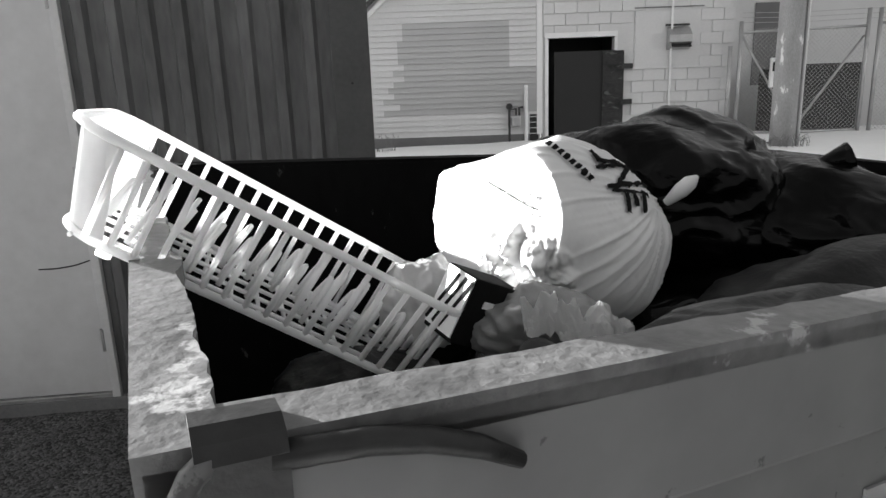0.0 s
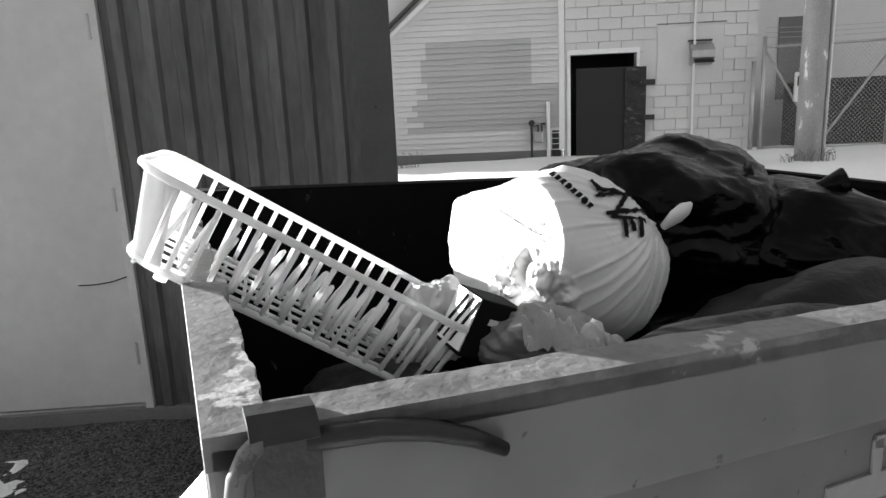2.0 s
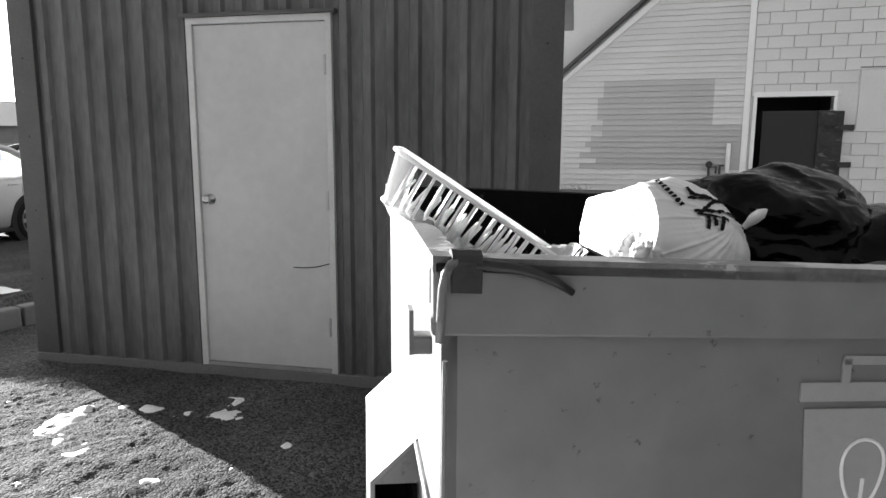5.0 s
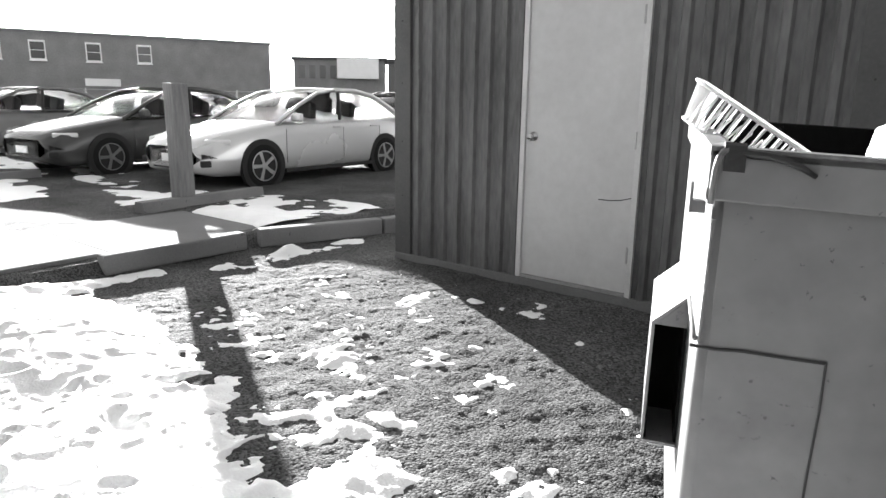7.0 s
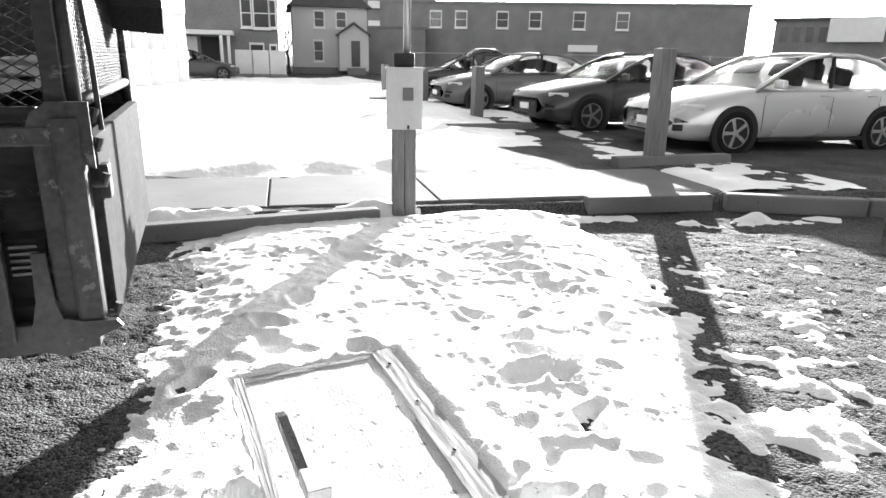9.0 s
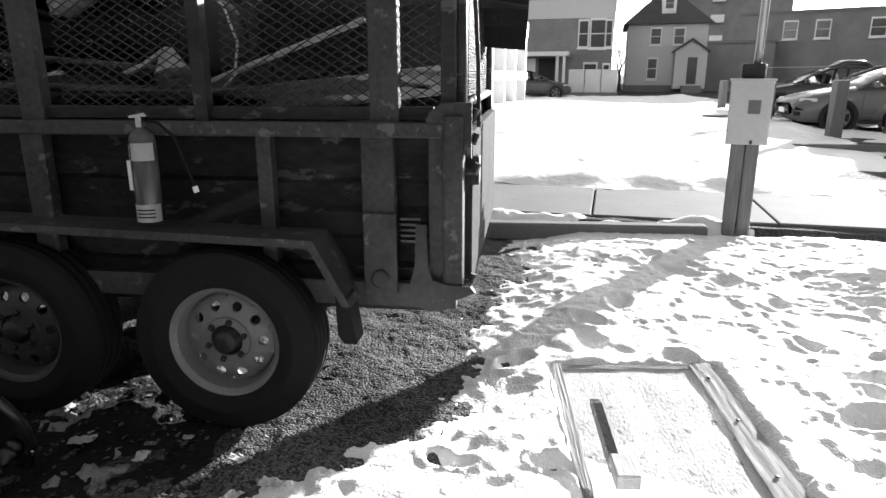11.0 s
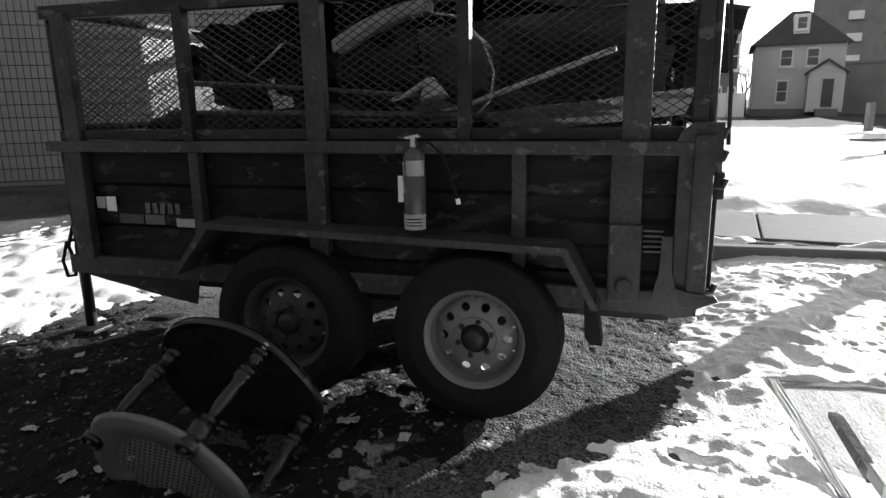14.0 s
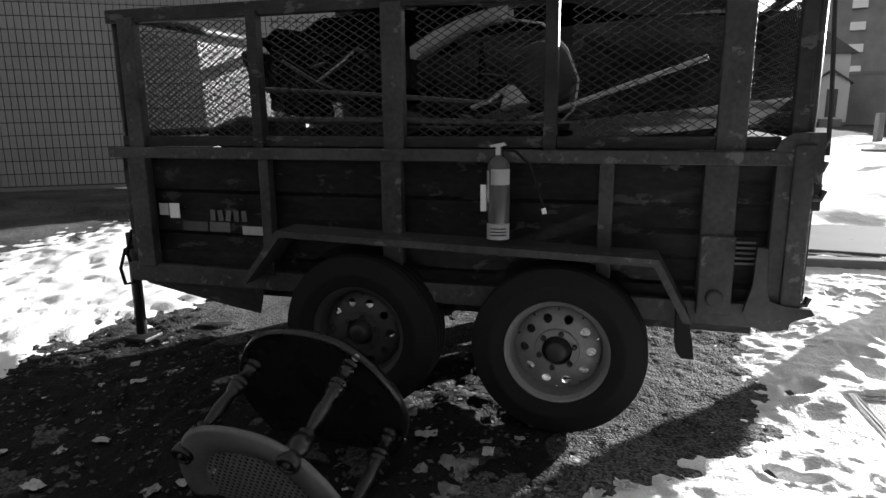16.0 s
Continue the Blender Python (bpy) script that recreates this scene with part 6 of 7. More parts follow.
for x, ln in ((0.17, 2.18), (2.55, 2.25)):
    ob = part("mesh", link_mesh(ln, 1.8, 0.075), M_GALV, fence, "chain-link mesh")
    ob.location = (x, 0, 0.08)
skip = thing("dark_container", WB @ Matrix.Translation((6.75, 0.3, 0.42)), "dark meshed container behind the fence", "container")
part("body", B((0.0, 0, 0.62), (1.5, 0.7, 1.2), None, 0.02), M_DARKMETAL, skip)
part("rail", B((0.0, -0.36, 1.24), (1.56, 0.05, 0.05), None, 0.01), M_DARKMETAL, skip)
gauge = thing("wall_box", WB @ Matrix.Translation((5.75, -0.42, 1.55)), "small white box with a dark dial on the gate", "box")
part("case", B((0, 0, 0), (0.14, 0.06, 0.5), None, 0.01), M_WHITEPAINT, gauge)
part("dial", B((0.0, -0.033, 0.1), (0.08, 0.006, 0.16), None, 0.01), M_DARK, gauge)
pole = thing("utility_pole", pose(6.12, 8.78, 0.36), "utility pole with peeling pale paint and grass at its foot", "pole")
part("shaft", lathe(bmesh.new(), [(0.175, 0), (0.172, 1.0), (0.168, 3), (0.16, 8)], 20), M_POLE, pole, "", True)
part("cable_guard", T([(0.15, -0.12, 0.1), (0.15, -0.12, 3.5)], 0.03, 8), M_GALV, pole)
tuft = bmesh.new()
rg = random.Random(3)
for base in ((6.12, 8.5, 0.40, 0.25), (0.35, 10.9, 0.45, 0.3), (5.9, 8.65, 0.4, 0.2)):
    for k in range(26):
        x, y = base[0] + rg.uniform(-0.2, 0.2), base[1] + rg.uniform(-0.08, 0.08)
        tube(tuft, [(x, y, base[2]), (x + rg.uniform(-0.05, 0.05), y, base[2] + base[3] * 0.6), (x + rg.uniform(-0.14, 0.14), y, base[2] + base[3] * rg.uniform(0.7, 1.1))], 0.004, 3, False)
tagged(part("dry_grass", tuft, M_WOODPOST), "dry grass stalks through the snow", "grass", kind="stuff")

# ---- brick store wall far beyond the trailer ----
far_wall = tagged(new("wall_tile"), "grey tiled wall of a far store in long courses", "wall", kind="structure")
FW = pose(-5.9, -12.05, 0, 0, 0, -52)


def fpart(name, bm, mat, label=""):
    ob = part(name, bm, mat, far_wall, label)
    ob.matrix_local = FW
    return ob


M_TILE = surf("grey_glazed_tile", 0.2, 0.5, var=0.12, big=1.5, fine=20, bump=0.05, per_object=0.06)
fpart("core", span((-7.5, -0.2, -0.2), (9.0, -0.02, 5.0)), M_DARKMETAL)
fpart("plinth", span((-7.5, -0.02, -0.2), (9.0, 0.03, 0.1)), M_CONC)
tb = bmesh.new()
for i in range(40):
    box(tb, (i * 0.1, 0, 0), (0.088, 0.025, 0.185))
tme = bpy.data.meshes.new("tile_course")
tb.to_mesh(tme)
tb.free()
tme.materials.append(M_TILE)
for r in range(24):
    for k in range(-1, 3):
        ob = new("tile_course", tme)
        ob.parent = far_wall
        ob.matrix_local = FW @ Matrix.Translation((-2.3 + 4.0 * k + (0.0 if k < 2 else -0.0), -0.01, 0.21 + 0.2 * r))

tb = bmesh.new()
for i in range(11):
    box(tb, (i * 0.1, 0, 0), (0.088, 0.025, 0.185))
tme = bpy.data.meshes.new("tile_course")
tb.to_mesh(tme)
tb.free()
tme.materials.append(M_TILE)
for r in range(24):
    ob = new("tile_course", tme)
    ob.parent = far_wall
    ob.matrix_local = FW @ Matrix.Translation((-7.4, -0.01, 0.21 + 0.2 * r))

# ---- far houses ----
def window_in(parent, m, w, h, mullion=True):
    f = part("window", B((0, 0, 0), (w + 0.16, 0.1, h + 0.2), None, 0.01), M_WHITEPAINT, parent, "white-framed sash window")
    f.matrix_local = m
    part("pane", B((0, -0.06, 0.25 * h), (w, 0.02, h * 0.46)), M_WINDOW, f)
    part("pane", B((0, -0.06, -0.25 * h), (w, 0.02, h * 0.46)), M_WINDOW, f)
    part("sill", B((0, -0.1, -h / 2 - 0.12), (w + 0.26, 0.14, 0.06)), M_WHITEPAINT, f)


def face(x, z):
    return Matrix.Translation((x, 0, z))


# every house faces +x of the world; local -y is its street front
HB = pose(-41.0, -4.9, 0.2, 0, 0, 90)
bh = thing("brick_house", HB, "two-storey dark brick house with a pale parapet and porch", "house")
part("wall", span((-3.1, 0.06, -0.5), (3.1, 9, 4.3)), M_BRICK, bh)
part("parapet", span((-3.15, 0.0, 4.3), (3.15, 9, 5.4)), M_PALEHOUSE, bh, "pale parapet band")
part("cornice", span((-3.2, -0.05, 5.4), (3.2, 9, 5.5)), M_CONC, bh)
for x, zz, w, h in ((-2.6, 3.4, 0.6, 1.5), (1.35, 3.4, 0.5, 1.5), (2.2, 3.4, 0.8, 1.6), (2.85, 3.4, 0.3, 1.5), (1.85, 0.95, 0.7, 1.4), (2.8, 0.95, 0.3, 1.3)):
    window_in(bh, face(x, zz), w, h)
part("porch_roof", span((-2.9, -1.5, 2.1), (0.6, 0.0, 2.35), 0.02), M_WHITEPAINT, bh)
part("porch_deck", span((-2.8, -1.5, -0.5), (0.5, 0.0, 0.1)), M_BRICK, bh)
part("front_door", span((-1.3, -0.05, 0.1), (-0.3, 0.05, 2.0)), M_DARK, bh)
part("porch_wall", span((-2.7, -0.04, 0.1), (-1.5, 0.06, 2.0)), M_WHITEPAINT, bh)
for x in (-2.75, -0.05, 0.35):
    part("porch_post", span((x - 0.08, -1.45, 0.1), (x + 0.08, -1.3, 2.1)), M_WHITEPAINT, bh)
HP = pose(-47.0, 1.75, 0.5, 0, 0, 90)
ph = thing("pale_house", HP, "pale two-storey house with a dark hipped roof, dormer and porch", "house")
part("wall", span((-2.55, 0.0, -0.6), (2.55, 8, 4.1)), M_PALEHOUSE, ph)
part("foundation", span((-2.6, -0.03, -0.8), (2.6, 8, 0.0)), M_CONC, ph)
hip = bmesh.new()
vv = [hip.verts.new(p) for p in ((-2.9, -0.4, 4.0), (2.9, -0.4, 4.0), (2.9, 8.3, 4.0), (-2.9, 8.3, 4.0), (-0.5, 2.6, 6.3), (0.5, 2.6, 6.3), (0.5, 5.0, 6.3), (-0.5, 5.0, 6.3))]
for f in ((0, 1, 5, 4), (1, 2, 6, 5), (2, 3, 7, 6), (3, 0, 4, 7), (4, 5, 6, 7), (3, 2, 1, 0)):
    hip.faces.new([vv[i] for i in f])
part("roof", hip, M_ROOF, ph, "dark hipped roof")
part("dormer", span((-0.45, 0.5, 4.7), (0.45, 2.6, 5.9)), M_WHITEPAINT, ph)
window_in(ph, Matrix.Translation((0, 0.46, 5.35)), 0.5, 0.7)
for x, zz, w, h in ((-0.75, 3.2, 0.6, 1.0), (0.75, 3.2, 0.6, 1.0), (-0.85, 1.1, 0.55, 1.3)):
    window_in(ph, face(x, zz), w, h)
pg = bmesh.new()
prism(pg, [(0.5, -0.2), (2.5, -0.2), (2.5, 2.2), (1.5, 2.85), (0.5, 2.2)], "y", -1.2, 0.0)
part("porch", pg, M_PALEHOUSE, ph)
pr = bmesh.new()
prism(pr, [(0.35, 2.1), (1.5, 2.85), (2.65, 2.1), (2.65, 2.2), (1.5, 3.02), (0.35, 2.2)], "y", -1.4, 0.0)
part("porch_roof", pr, M_ROOF, ph)
part("porch_door", span((1.3, -1.26, 0.1), (1.9, -1.19, 1.8)), M_WINDOW, ph)
part("door_step", span((1.0, -1.9, -0.6), (2.2, -1.2, 0.0)), M_CONC, ph)
flats = thing("apartment_block", pose(-21.6, -6.7, 0.1, 0, 0, 173), "brick apartment block with white balconies", "building")
part("wall", span((-4.5, 0.2, -0.5), (7.6, 8, 9)), M_BRICK, flats)
for k in range(8):
    x = -4.3 + 1.68 * k
    part("pier", span((x - 0.09, -0.3, -0.3), (x + 0.09, 0.2, 9)), M_WHITEPAINT, flats)
for zz in (0.9, 2.7, 3.0, 5.2, 7.4):
    part("balcony", span((-4.5, -0.35, zz), (7.6, 0.2, zz + 0.35), 0.02), M_WHITEPAINT, flats, "white balcony band")
for zz in (1.9, 4.2, 6.4):
    for k in range(7):
        part("window", B((-3.46 + 1.68 * k, 0.18, zz), (0.9, 0.06, 1.1)), M_WINDOW, flats)
util = thing("utility_cabinet", pose(-37.2, -2.75, 0.1, 0, 0, 90), "row of pale steel utility cabinets", "cabinet")
for k in range(3):
    part("cabinet_door", B((-0.9 + 0.9 * k, 0, 0.75), (0.86, 0.6, 1.3), None, 0.03), M_BOX, util)
part("base", B((0, 0, 0.08), (2.8, 0.7, 0.16)), M_CONC, util)
long = thing("brick_warehouse", pose(-48.0, 17.8, 0.3, 0, 0, 68), "long dark brick warehouse with few small windows", "building")
part("wall", span((-11.5, 0, -0.6), (15, 12, 5.0)), M_BRICK, long)
part("coping", span((-11.6, -0.1, 5.0), (15.1, 12, 5.2)), M_CONC, long)
for x in (-8.2, -6.2, -3.0, -0.5, 2.8, 6.0):
    window_in(long, face(x, 3.9), 0.8, 1.1)
part("sign_board", B((3.2, -0.1, 1.9), (2.2, 0.08, 0.5)), M_WHITEPAINT, long)
low = thing("brick_annex", pose(-49.5, 6.6, 0.3, 0, 0, 78), "low brick annex beside the warehouse", "building")
part("wall", span((-2.0, 0, -0.6), (2.4, 9, 3.0)), M_BRICK, low)
part("coping", span((-2.1, -0.1, 3.0), (2.5, 9, 3.2)), M_CONC, low)
tower = thing("apartment_tower", pose(-88.0, 10.5, 0.3, 0, 0, 84), "tall brick apartment tower with stacked balconies", "building")
part("wall", span((-4.5, 0, -0.6), (8.0, 12, 24)), M_BRICK, tower)
for k in range(9):
    part("balcony", span((-0.9, -0.8, 2.2 + 2.4 * k), (0.6, 0.0, 3.1 + 2.4 * k)), M_WHITEPAINT, tower)
bill = thing("billboard", pose(-42.5, 39.2, 0, 0, 0, 42), "large blank roadside board on a dark building", "billboard")
part("board", B((1.6, -0.3, 3.9), (3.6, 0.3, 1.7), None, 0.03), M_WHITEPAINT, bill, "blank white board")
part("rear_building", span((-4.0, 0.2, -0.5), (3.9, 6, 4.6)), M_BRICK, bill)
part("roof", span((-4.2, 0.0, 4.6), (4.1, 6.2, 4.85)), M_ROOF, bill)
for k in range(4):
    part("window", B((-3.3 + 0.9 * k, 0.18, 3.6), (0.5, 0.06, 1.1)), M_WINDOW, bill)
far_row = thing("low_building", pose(-30.0, 52.0, 0, 0, 0, 30), "low far building behind the billboard", "building")
part("wall", span((-14, 0, -0.5), (12, 8, 4.6)), M_BRICK, far_row)
part("roof", span((-14.3, -0.3, 4.6), (12.3, 8.3, 5.0)), M_ROOF, far_row)
for k in range(8):
    part("window", B((-12 + 3 * k, -0.02, 2.6), (1.2, 0.06, 1.2)), M_WINDOW, far_row)
rail = thing("boundary_fence", pose(0, 0, 0), "low wire boundary fence behind the parked cars", "fence")
line = [(-31, 4.5), (-27, 6.5), (-23.5, 9.3), (-20, 13.0), (-18.4, 16.0), (-16.8, 20.0)]
for zz in (0.3, 0.85, 1.5):
    part("wire", T([(x, y, zz) for x, y in line], 0.02, 5), M_GALV, rail)
for x, y in line:
    part("post", T([(x, y, 0), (x, y, 1.55)], 0.04, 6), M_GALV, rail)

# ---- bare tree between the houses ----
tree = thing("bare_tree", pose(-50.5, -1.2, 0), "bare winter tree with fine branches", "tree")
tr_bm, tw = bmesh.new(), bmesh.new()
rt = random.Random(5)


def branch(bm, p, d, length, r, depth):
    q = p + d * length
    tube(bm, [p, (p + q) / 2 + Vector((rt.uniform(-1, 1), rt.uniform(-1, 1), 0)) * length * 0.06, q], [r, r * 0.8, r * 0.6], 5, False)
    if depth:
        for _ in range(3):
            nd = (d + Vector((rt.uniform(-0.7, 0.7), rt.uniform(-0.7, 0.7), rt.uniform(-0.1, 0.5)))).normalized()
            branch(tw if depth < 4 else bm, p + d * length * rt.uniform(0.55, 1.0), nd, length * rt.uniform(0.6, 0.8), r * 0.55, depth - 1)


branch(tr_bm, Vector((0, 0, 0)), Vector((0, 0, 1)), 1.6, 0.14, 5)
part("trunk", tr_bm, M_WOODPOST, tree)
part("crown", tw, M_WOODPOST, tree, "bare twigs")

# ---- panel lying in the snow ----
M_DUSTED = surf("snow_dusted_board", 0.8, 0.7, var=0.15, big=12, fine=70, bump=0.5, dist=0.006, spots=0.38, spot_col=0.34, spot_scale=22, stretch=(0.8, 1.3, 1))
PANEL = pose(-1.80, -1.60, G + 0.05, 1.5, 2, 11)
sheet = thing("fallen_panel", PANEL, "pale fallen board with flat edge battens, dusted with snow", "panel")


def worn_board(x0, x1, y0, y1, z, thick, seed, amp=0.006, taper=0.0):
    """A flat board with wavering edges and a slightly warped face."""
    bm = bmesh.new()
    n, k = 46, 12
    g = []
    for j in range(k + 1):
        row = []
        for i in range(n + 1):
            fx, fy = i / n, j / k
            x = x0 + (x1 - x0) * fx
            y = y0 + (y1 - y0) * fy + taper * fx * (fy - 0.5)
            e = amp * noise.noise(Vector((fx * 14, (0 if fy < 0.5 else 5), seed))) * abs(2 * fy - 1)
            row.append(bm.verts.new((x + amp * noise.noise(Vector((fy * 9, seed, 3))), y + e, z + 0.5 * amp * noise.noise(Vector((fx * 7, fy * 5, seed))))))
        g.append(row)
    for a, b in zip(g, g[1:]):
        for i in range(n):
            bm.faces.new((a[i], a[i + 1], b[i + 1], b[i]))
    bmesh.ops.solidify(bm, geom=bm.faces[:], thickness=thick)
    bmesh.ops.recalc_face_normals(bm, faces=bm.faces[:])
    return bm


part("board", worn_board(0.0, 1.3, -0.28, 0.30, 0.0, 0.016, 1.0, 0.008, 0.06), M_DUSTED, sheet, "snow-dusted board face")
part("batten", worn_board(-0.04, 1.32, 0.27, 0.355, 0.009, 0.008, 2.0, 0.004, 0.03), M_PLANK, sheet, "flat pale batten")
part("batten", worn_board(-0.03, 1.3, -0.325, -0.285, 0.013, 0.022, 3.0, 0.004), M_PLANK, sheet, "narrow pale batten")
part("end_strip", worn_board(-0.03, 0.01, -0.28, 0.28, 0.005, 0.005, 4.0, 0.004), M_PLANK, sheet)
for fx in (0.1, 0.42, 0.75, 1.05):
    part("nail", lathe(bmesh.new(), [(0.008, 0), (0.007, 0.003), (0.002, 0.004)], 8, Matrix.Translation((fx, 0.31, 0.011))), M_DARKMETAL, sheet)
chip = thing("wood_offcut", pose(-1.17, -1.695, G + 0.10, 0, 9, 13), "short dark timber offcut on the panel", "offcut")
part("timber", P([(-0.17, -0.02), (0.17, -0.025), (0.17, 0.022), (-0.13, 0.02), (-0.18, 0.0)], "y", -0.016, 0.016), M_DARKWOOD, chip)
block2 = thing("wood_block", pose(-0.955, -1.63, G + 0.095, 0, 4, 12), "pale sawn wood block on the panel", "block")
part("timber", B((0, 0, 0), (0.11, 0.075, 0.05), None, 0.004), M_PLANK, block2)

# ---- litter on the ground ----
def litter(x, y, s, seed, mat=M_PAPER, label="crumpled wet paper scrap on the ground"):
    bm = bmesh.new()
    n = 6
    g = [[bm.verts.new(((i / n - 0.5) * s + 0.1 * s * noise.noise(Vector((i, j, seed))), (j / n - 0.5) * s * 0.65, s * 0.16 * (1 + noise.noise(Vector((i * 0.7, j * 0.7, seed + 3)))))) for i in range(n + 1)] for j in range(n + 1)]
    for a, b in zip(g, g[1:]):
        for i in range(n):
            bm.faces.new((a[i], a[i + 1], b[i + 1], b[i]))
    ob = part("paper_scrap", bm, mat, None, label, False, "litter", group="litter by the trailer")
    ob.matrix_world = pose(x + (0.08 if y < -2 else 0.0), y + (0.05 if y < -2 else 0.0), G + 0.016, 0, 0, seed * 77 % 360)


for i, (x, y, s) in enumerate(((-0.86, -3.55, 0.13), (-0.83, -3.28, 0.1), (-0.8, -2.77, 0.12), (-0.7, -2.86, 0.12), (-0.9, -2.95, 0.1), (-0.88, -4.65, 0.05), (-0.96, -5.25, 0.1), (-0.33, -4.72, 0.1), (-0.21, -4.8, 0.08), (-0.01, -4.66, 0.12), (-0.15, -4.26, 0.1), (-0.23, -4.2, 0.08), (-0.81, -5.06, 0.11), (-0.3, -4.4, 0.06), (-0.5, -4.95, 0.07), (-0.1, -5.0, 0.1), (0.1, -4.5, 0.09), (-0.9, 0.96, 0.09), (-1.85, 1.15, 0.12), (-2.1, 1.35, 0.1))):
    litter(x, y, s * 0.65, i + 1.5)
rl = random.Random(21)
for i in range(34):
    litter(rl.uniform(-1.3, 0.3), rl.uniform(-5.6, -3.0), rl.uniform(0.015, 0.045), 40.5 + i)
def snow_heap(x, y):
    h = -0.012 + 0.05 * np.exp(-((x + 0.6) ** 2 / 0.05 + (y + 3.3) ** 2 / 0.03)) + 0.05 * np.exp(-((x + 0.95) ** 2 / 0.03 + (y + 3.75) ** 2 / 0.03)) + 0.034 * fbm(x * 14, y * 14, 131) - 0.03
    h = h + 0.03 * np.exp(-((x + 0.75) ** 2 / 0.06 + (y + 2.85) ** 2 / 0.03))
    return np.where((x + 0.75) ** 2 + (y + 3.2) ** 2 < 0.7, h, -0.05)


snow6 = grid_mesh("snow", np.arange(-1.5, 0.1, 0.02), np.arange(-4.1, -2.4, 0.02), lambda X, Y: G + np.maximum(snow_heap(X, Y), -0.04), surf("dirty_slush", 0.2, 0.7, var=0.6, big=14, fine=60, bump=0.8, dist=0.015), lambda X, Y, Z: Z > G + 0.003)
tagged(snow6, "dirty slush beside the wheel", "snow", kind="stuff")


def snow_gravel(x, y):
    d = np.exp(-((x + 1.1) ** 2 / 1.2 + (y - 0.35) ** 2 / 0.3)) + 0.55 * np.exp(-((x + 2.1) ** 2 / 0.5 + (y - 1.4) ** 2 / 0.3)) + 0.5 * np.exp(-((x + 2.6) ** 2 / 0.2 + (y - 1.9) ** 2 / 0.05))
    return 0.030 * d + 0.024 * fbm(x * 4, y * 4, 141) + 0.012 * fbm(x * 16, y * 16, 145, 3) - 0.0245


snow7 = grid_mesh("snow", np.arange(-3.2, 0.3, 0.018), np.arange(-0.6, 2.5, 0.018), lambda X, Y: G + np.maximum(snow_gravel(X, Y), -0.03) + 0.006, M_SNOW, lambda X, Y, Z: Z > G + 0.003)
tagged(snow7, "thin scattered snow patches on the gravel", "snow", kind="stuff")


def snow_kerb(x, y):
    h = 0.09 * np.exp(-((x + 4.62 - 0.08 * y * 0) ** 2 / 0.02)) * (0.75 + 0.6 * fbm(x * 3, y * 3, 151)) * sstep(-0.35, -1.0, y)
    h = h + 0.07 * np.exp(-((x + 4.0 - 0.12 * (y - 2)) ** 2 / 0.02)) * (0.6 + 0.7 * fbm(x * 3, y * 3, 155)) * sstep(1.2, 2.2, y)
    return h + 0.01 * fbm(x * 10, y * 10, 157, 3) - 0.02


snow8 = grid_mesh("snow", np.arange(-5.0, -3.3, 0.025), np.arange(-4.2, 4.4, 0.025), lambda X, Y: ground_z(X, Y) + np.maximum(snow_kerb(X, Y), -0.03), M_SNOW, lambda X, Y, Z: snow_kerb(X, Y) > 0.0)
tagged(snow8, "shovelled snow ridge along the kerb", "snow", kind="stuff")


# ---- leaf mould beside the trailer, its near-black colour holding the shade there ----
M_MOULD = surf("shaded_leaf_mould", 0.010, 0.85, spec=0.2, var=0.7, big=6, fine=60, bump=0.6, dist=0.02, spots=0.15, spot_col=0.04, spot_scale=20)


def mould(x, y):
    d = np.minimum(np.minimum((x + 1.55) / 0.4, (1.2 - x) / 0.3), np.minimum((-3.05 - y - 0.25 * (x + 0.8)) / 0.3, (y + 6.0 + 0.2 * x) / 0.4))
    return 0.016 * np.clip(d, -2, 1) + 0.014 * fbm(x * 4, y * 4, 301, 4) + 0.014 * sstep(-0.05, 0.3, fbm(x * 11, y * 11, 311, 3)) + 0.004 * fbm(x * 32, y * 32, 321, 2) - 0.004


tagged(grid_mesh("leaf_mould", np.arange(-2.0, 1.3, 0.018), np.arange(-6.4, -2.9, 0.018), lambda X, Y: G + np.maximum(mould(X, Y), -0.03), M_MOULD, lambda X, Y, Z: Z > G - 0.005), "leaf mould and dirt, the shade there coloured in near black", "dirt", kind="stuff")
M_LEAF = bpy.data.materials.new("dead_leaf")
M_LEAF.use_nodes = True
ln, ll = M_LEAF.node_tree.nodes, M_LEAF.node_tree.links
geo, rmp, cmb = ln.new("ShaderNodeNewGeometry"), ln.new("ShaderNodeMapRange"), ln.new("ShaderNodeCombineColor")
rmp.inputs["To Min"].default_value, rmp.inputs["To Max"].default_value = 0.01, 0.11
ll.new(geo.outputs["Random Per Island"], rmp.inputs["Value"])
for i in range(3):
    ll.new(rmp.outputs["Result"], cmb.inputs[i])
ll.new(cmb.outputs[0], ln["Principled BSDF"].inputs["Base Color"])
ln["Principled BSDF"].inputs["Roughness"].default_value = 0.7
verts, faces = [], []
rf = random.Random(77)
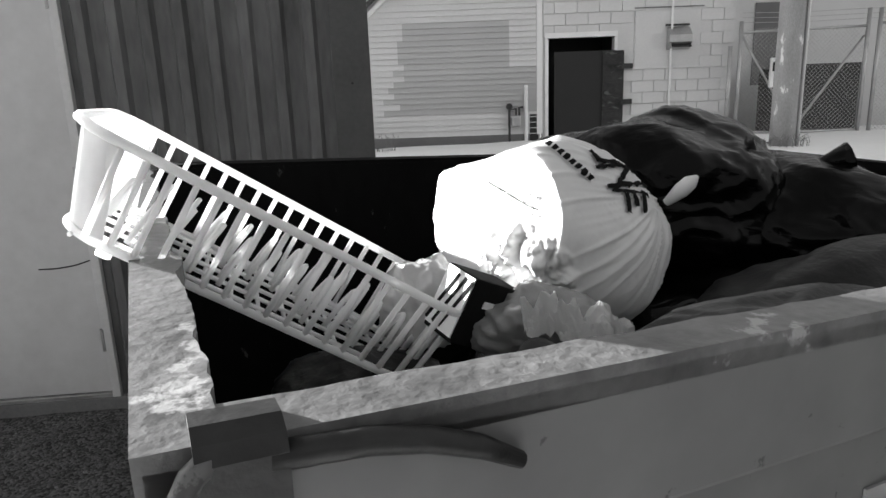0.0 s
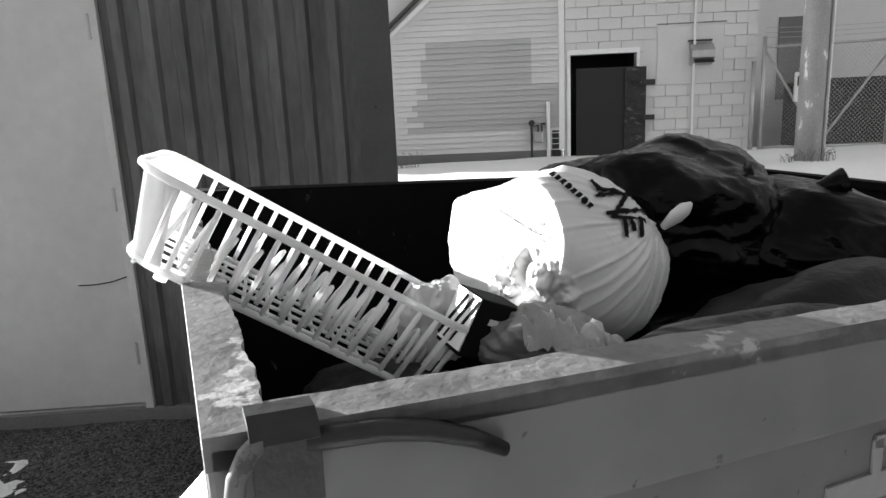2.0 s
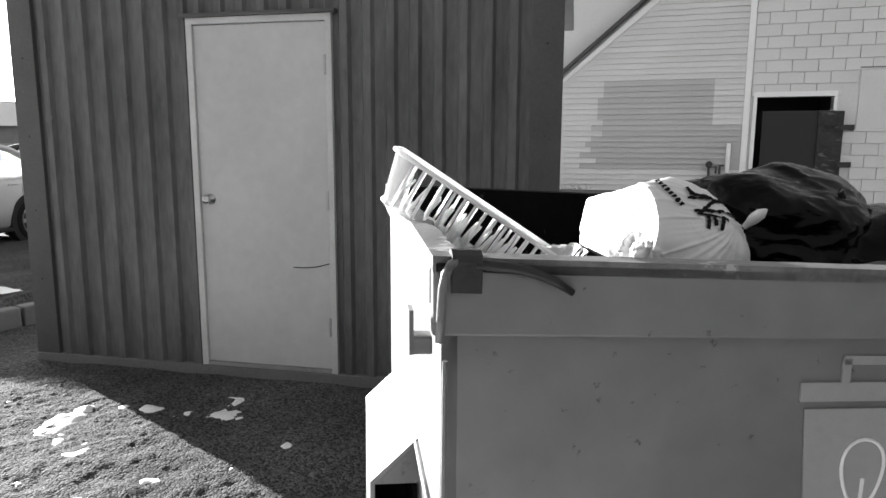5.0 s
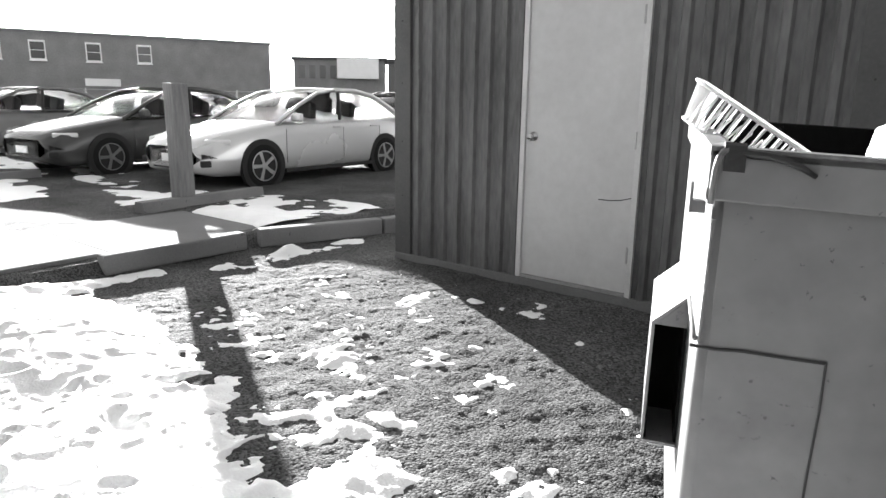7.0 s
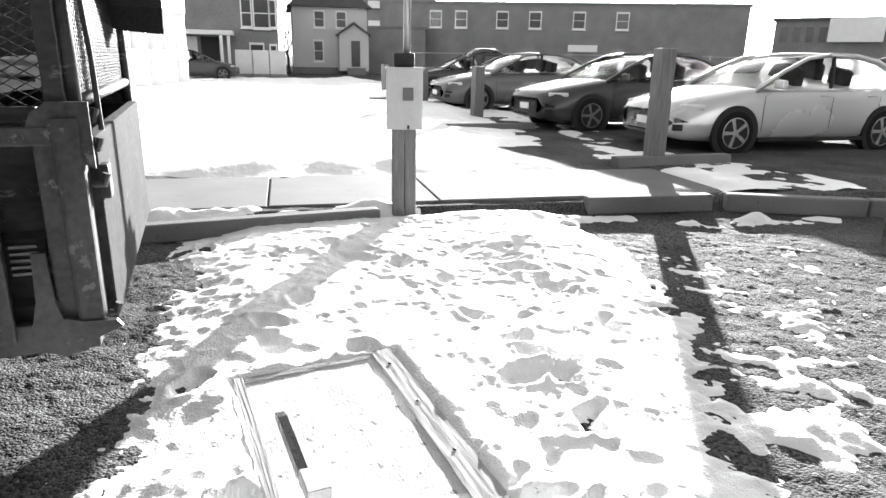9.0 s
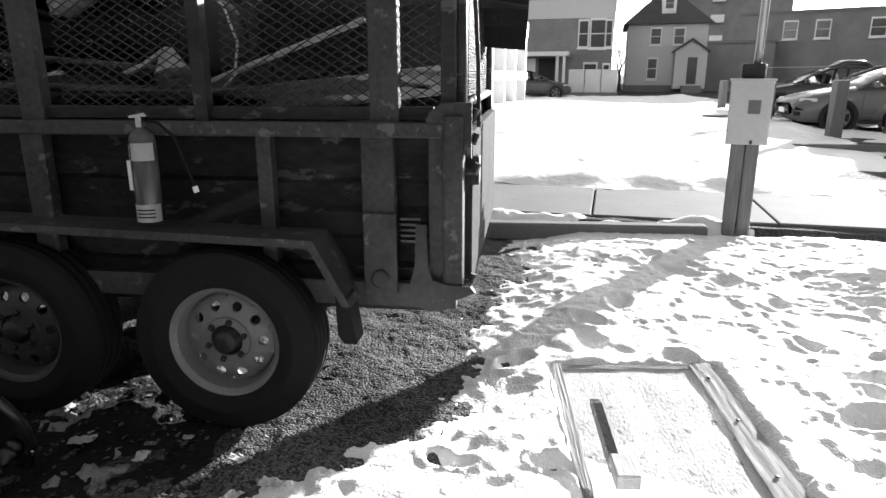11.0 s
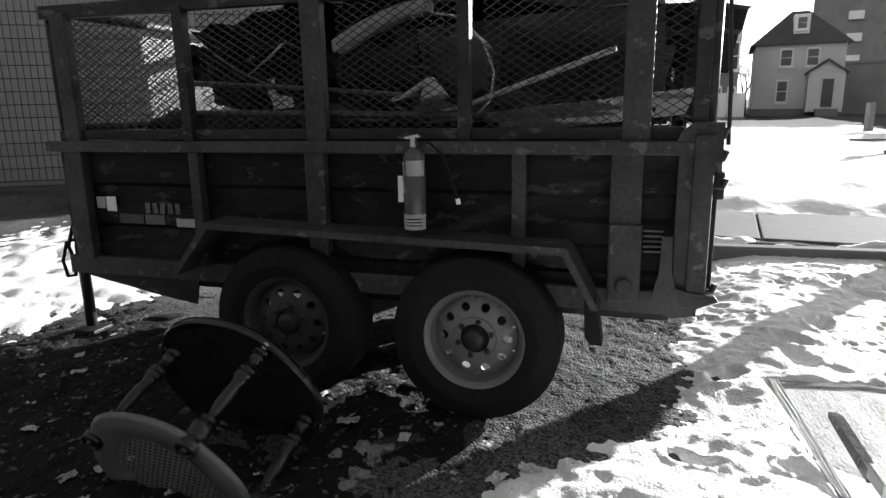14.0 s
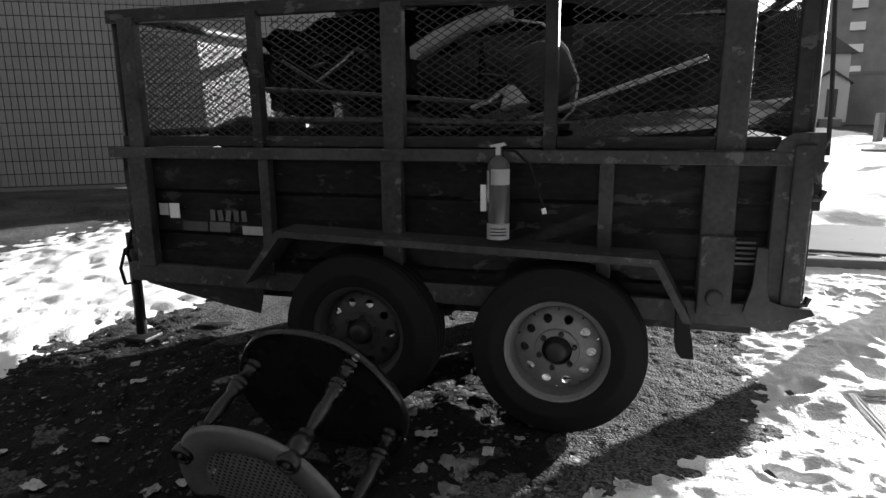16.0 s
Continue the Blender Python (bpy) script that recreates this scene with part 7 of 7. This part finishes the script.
for k in range(4200):
    x, y, s, a = rf.uniform(-1.5, 1.0), rf.uniform(-6.0, -3.0), rf.uniform(0.005, 0.018), rf.uniform(0, 6.28)
    if y > -3.1 - 0.25 * (x + 0.8) or rf.random() < 0.25:
        continue
    z = G + float(max(0, mould(np.array([x]), np.array([y]))[0])) + 0.006
    c, sn = math.cos(a), math.sin(a)
    t1, t2 = rf.uniform(-0.4, 0.4), rf.uniform(-0.4, 0.4)
    b0 = len(verts)
    for u, v in ((-1, 0), (-0.2, -0.5), (1, 0), (-0.1, 0.55)):
        verts.append((x + s * (u * c - v * sn), y + s * (u * sn + v * c), z + s * (u * t1 + v * t2 + 0.25)))
    faces.append((b0, b0 + 1, b0 + 2, b0 + 3))
lme = bpy.data.meshes.new("dead_leaves")
lme.from_pydata(verts, [], faces)
lme.materials.append(M_LEAF)
tagged(new("dead_leaves", lme), "scattered small dead leaves and scraps", "leaves", kind="stuff")

# loose stones on the gravel
verts, faces = [], []
for k in range(700):
    x, y = rf.uniform(-3.6, 0.4), rf.uniform(-3.4, 2.75)
    if -2.0 < y < 0.2 and rf.random() < 0.9:
        continue
    s = rf.uniform(0.004, 0.013) * (1.6 if rf.random() < 0.05 else 1)
    b0 = len(verts)
    a = rf.uniform(0, 6.28)
    z = G + float(near_relief(np.array([x]), np.array([y]))[0])
    for i in range(4):
        verts.append((x + s * math.cos(a + i * 1.57) * rf.uniform(0.7, 1.2), y + s * math.sin(a + i * 1.57) * rf.uniform(0.7, 1.2), z - 0.002))
    for i in range(4):
        verts.append((x + 0.55 * s * math.cos(a + i * 1.57), y + 0.55 * s * math.sin(a + i * 1.57), z + s * rf.uniform(0.5, 0.9)))
    for i in range(4):
        j = (i + 1) % 4
        faces.append((b0 + i, b0 + j, b0 + 4 + j, b0 + 4 + i))
    faces.append((b0 + 4, b0 + 5, b0 + 6, b0 + 7))
sme = bpy.data.meshes.new("loose_stones")
sme.from_pydata(verts, [], faces)
sme.materials.append(M_CONC)
tagged(new("loose_stones", sme), "loose small stones over the gravel", "stones", kind="stuff")

# ---- plain dark walls added out of view to cut the sky's fill light ----
M_LIGHTBLOCK = surf("dark_light_block", 0.06, 0.9, spec=0.1, var=0.3, big=0.8, fine=10)
for name, lo, hi in (("wall_unseen_east", (5.6, -16, -0.3), (5.9, 4.4, 9.0)), ("wall_unseen_south", (-3.0, -17.5, -0.3), (5.9, -17.2, 7.0))):
    tagged(part(name, span(lo, hi), M_LIGHTBLOCK), "plain dark unseen wall added to block sky light", "wall", kind="structure")

# ---- print on the bag ----
lay_on_bag(letters("I'm eco-conscious!", 0.0105), (0.384, 0.70, 1.252), (0.446, 0.645, 1.213), "lettering")
stroke((0.380, 0.70, 1.244), (0.44, 0.646, 1.204), 0.0018)
stroke((0.386, 0.69, 1.236), (0.434, 0.645, 1.200), 0.0012)
for k in range(8):
    f = k / 8 + 0.02
    a, b = Vector((0.468, 0.714, 1.283)), Vector((0.518, 0.669, 1.233))
    stroke(a.lerp(b, f), a.lerp(b, f + 0.085), 0.010)
W_ = 0.0068
for p, q in (((0.543, 0.694, 1.249), (0.595, 0.738, 1.244)), ((0.595, 0.738, 1.244), (0.558, 0.682, 1.223)), ((0.558, 0.682, 1.223), (0.615, 0.732, 1.216)),
             ((0.562, 0.679, 1.214), (0.605, 0.702, 1.207)), ((0.571, 0.681, 1.21), (0.567, 0.663, 1.189)), ((0.584, 0.689, 1.209), (0.583, 0.675, 1.195)), ((0.603, 0.702, 1.208), (0.595, 0.676, 1.187)),
             ((0.527, 0.708, 1.271), (0.54, 0.70, 1.256)), ((0.54, 0.70, 1.256), (0.573, 0.723, 1.25))):
    stroke(p, q, W_)
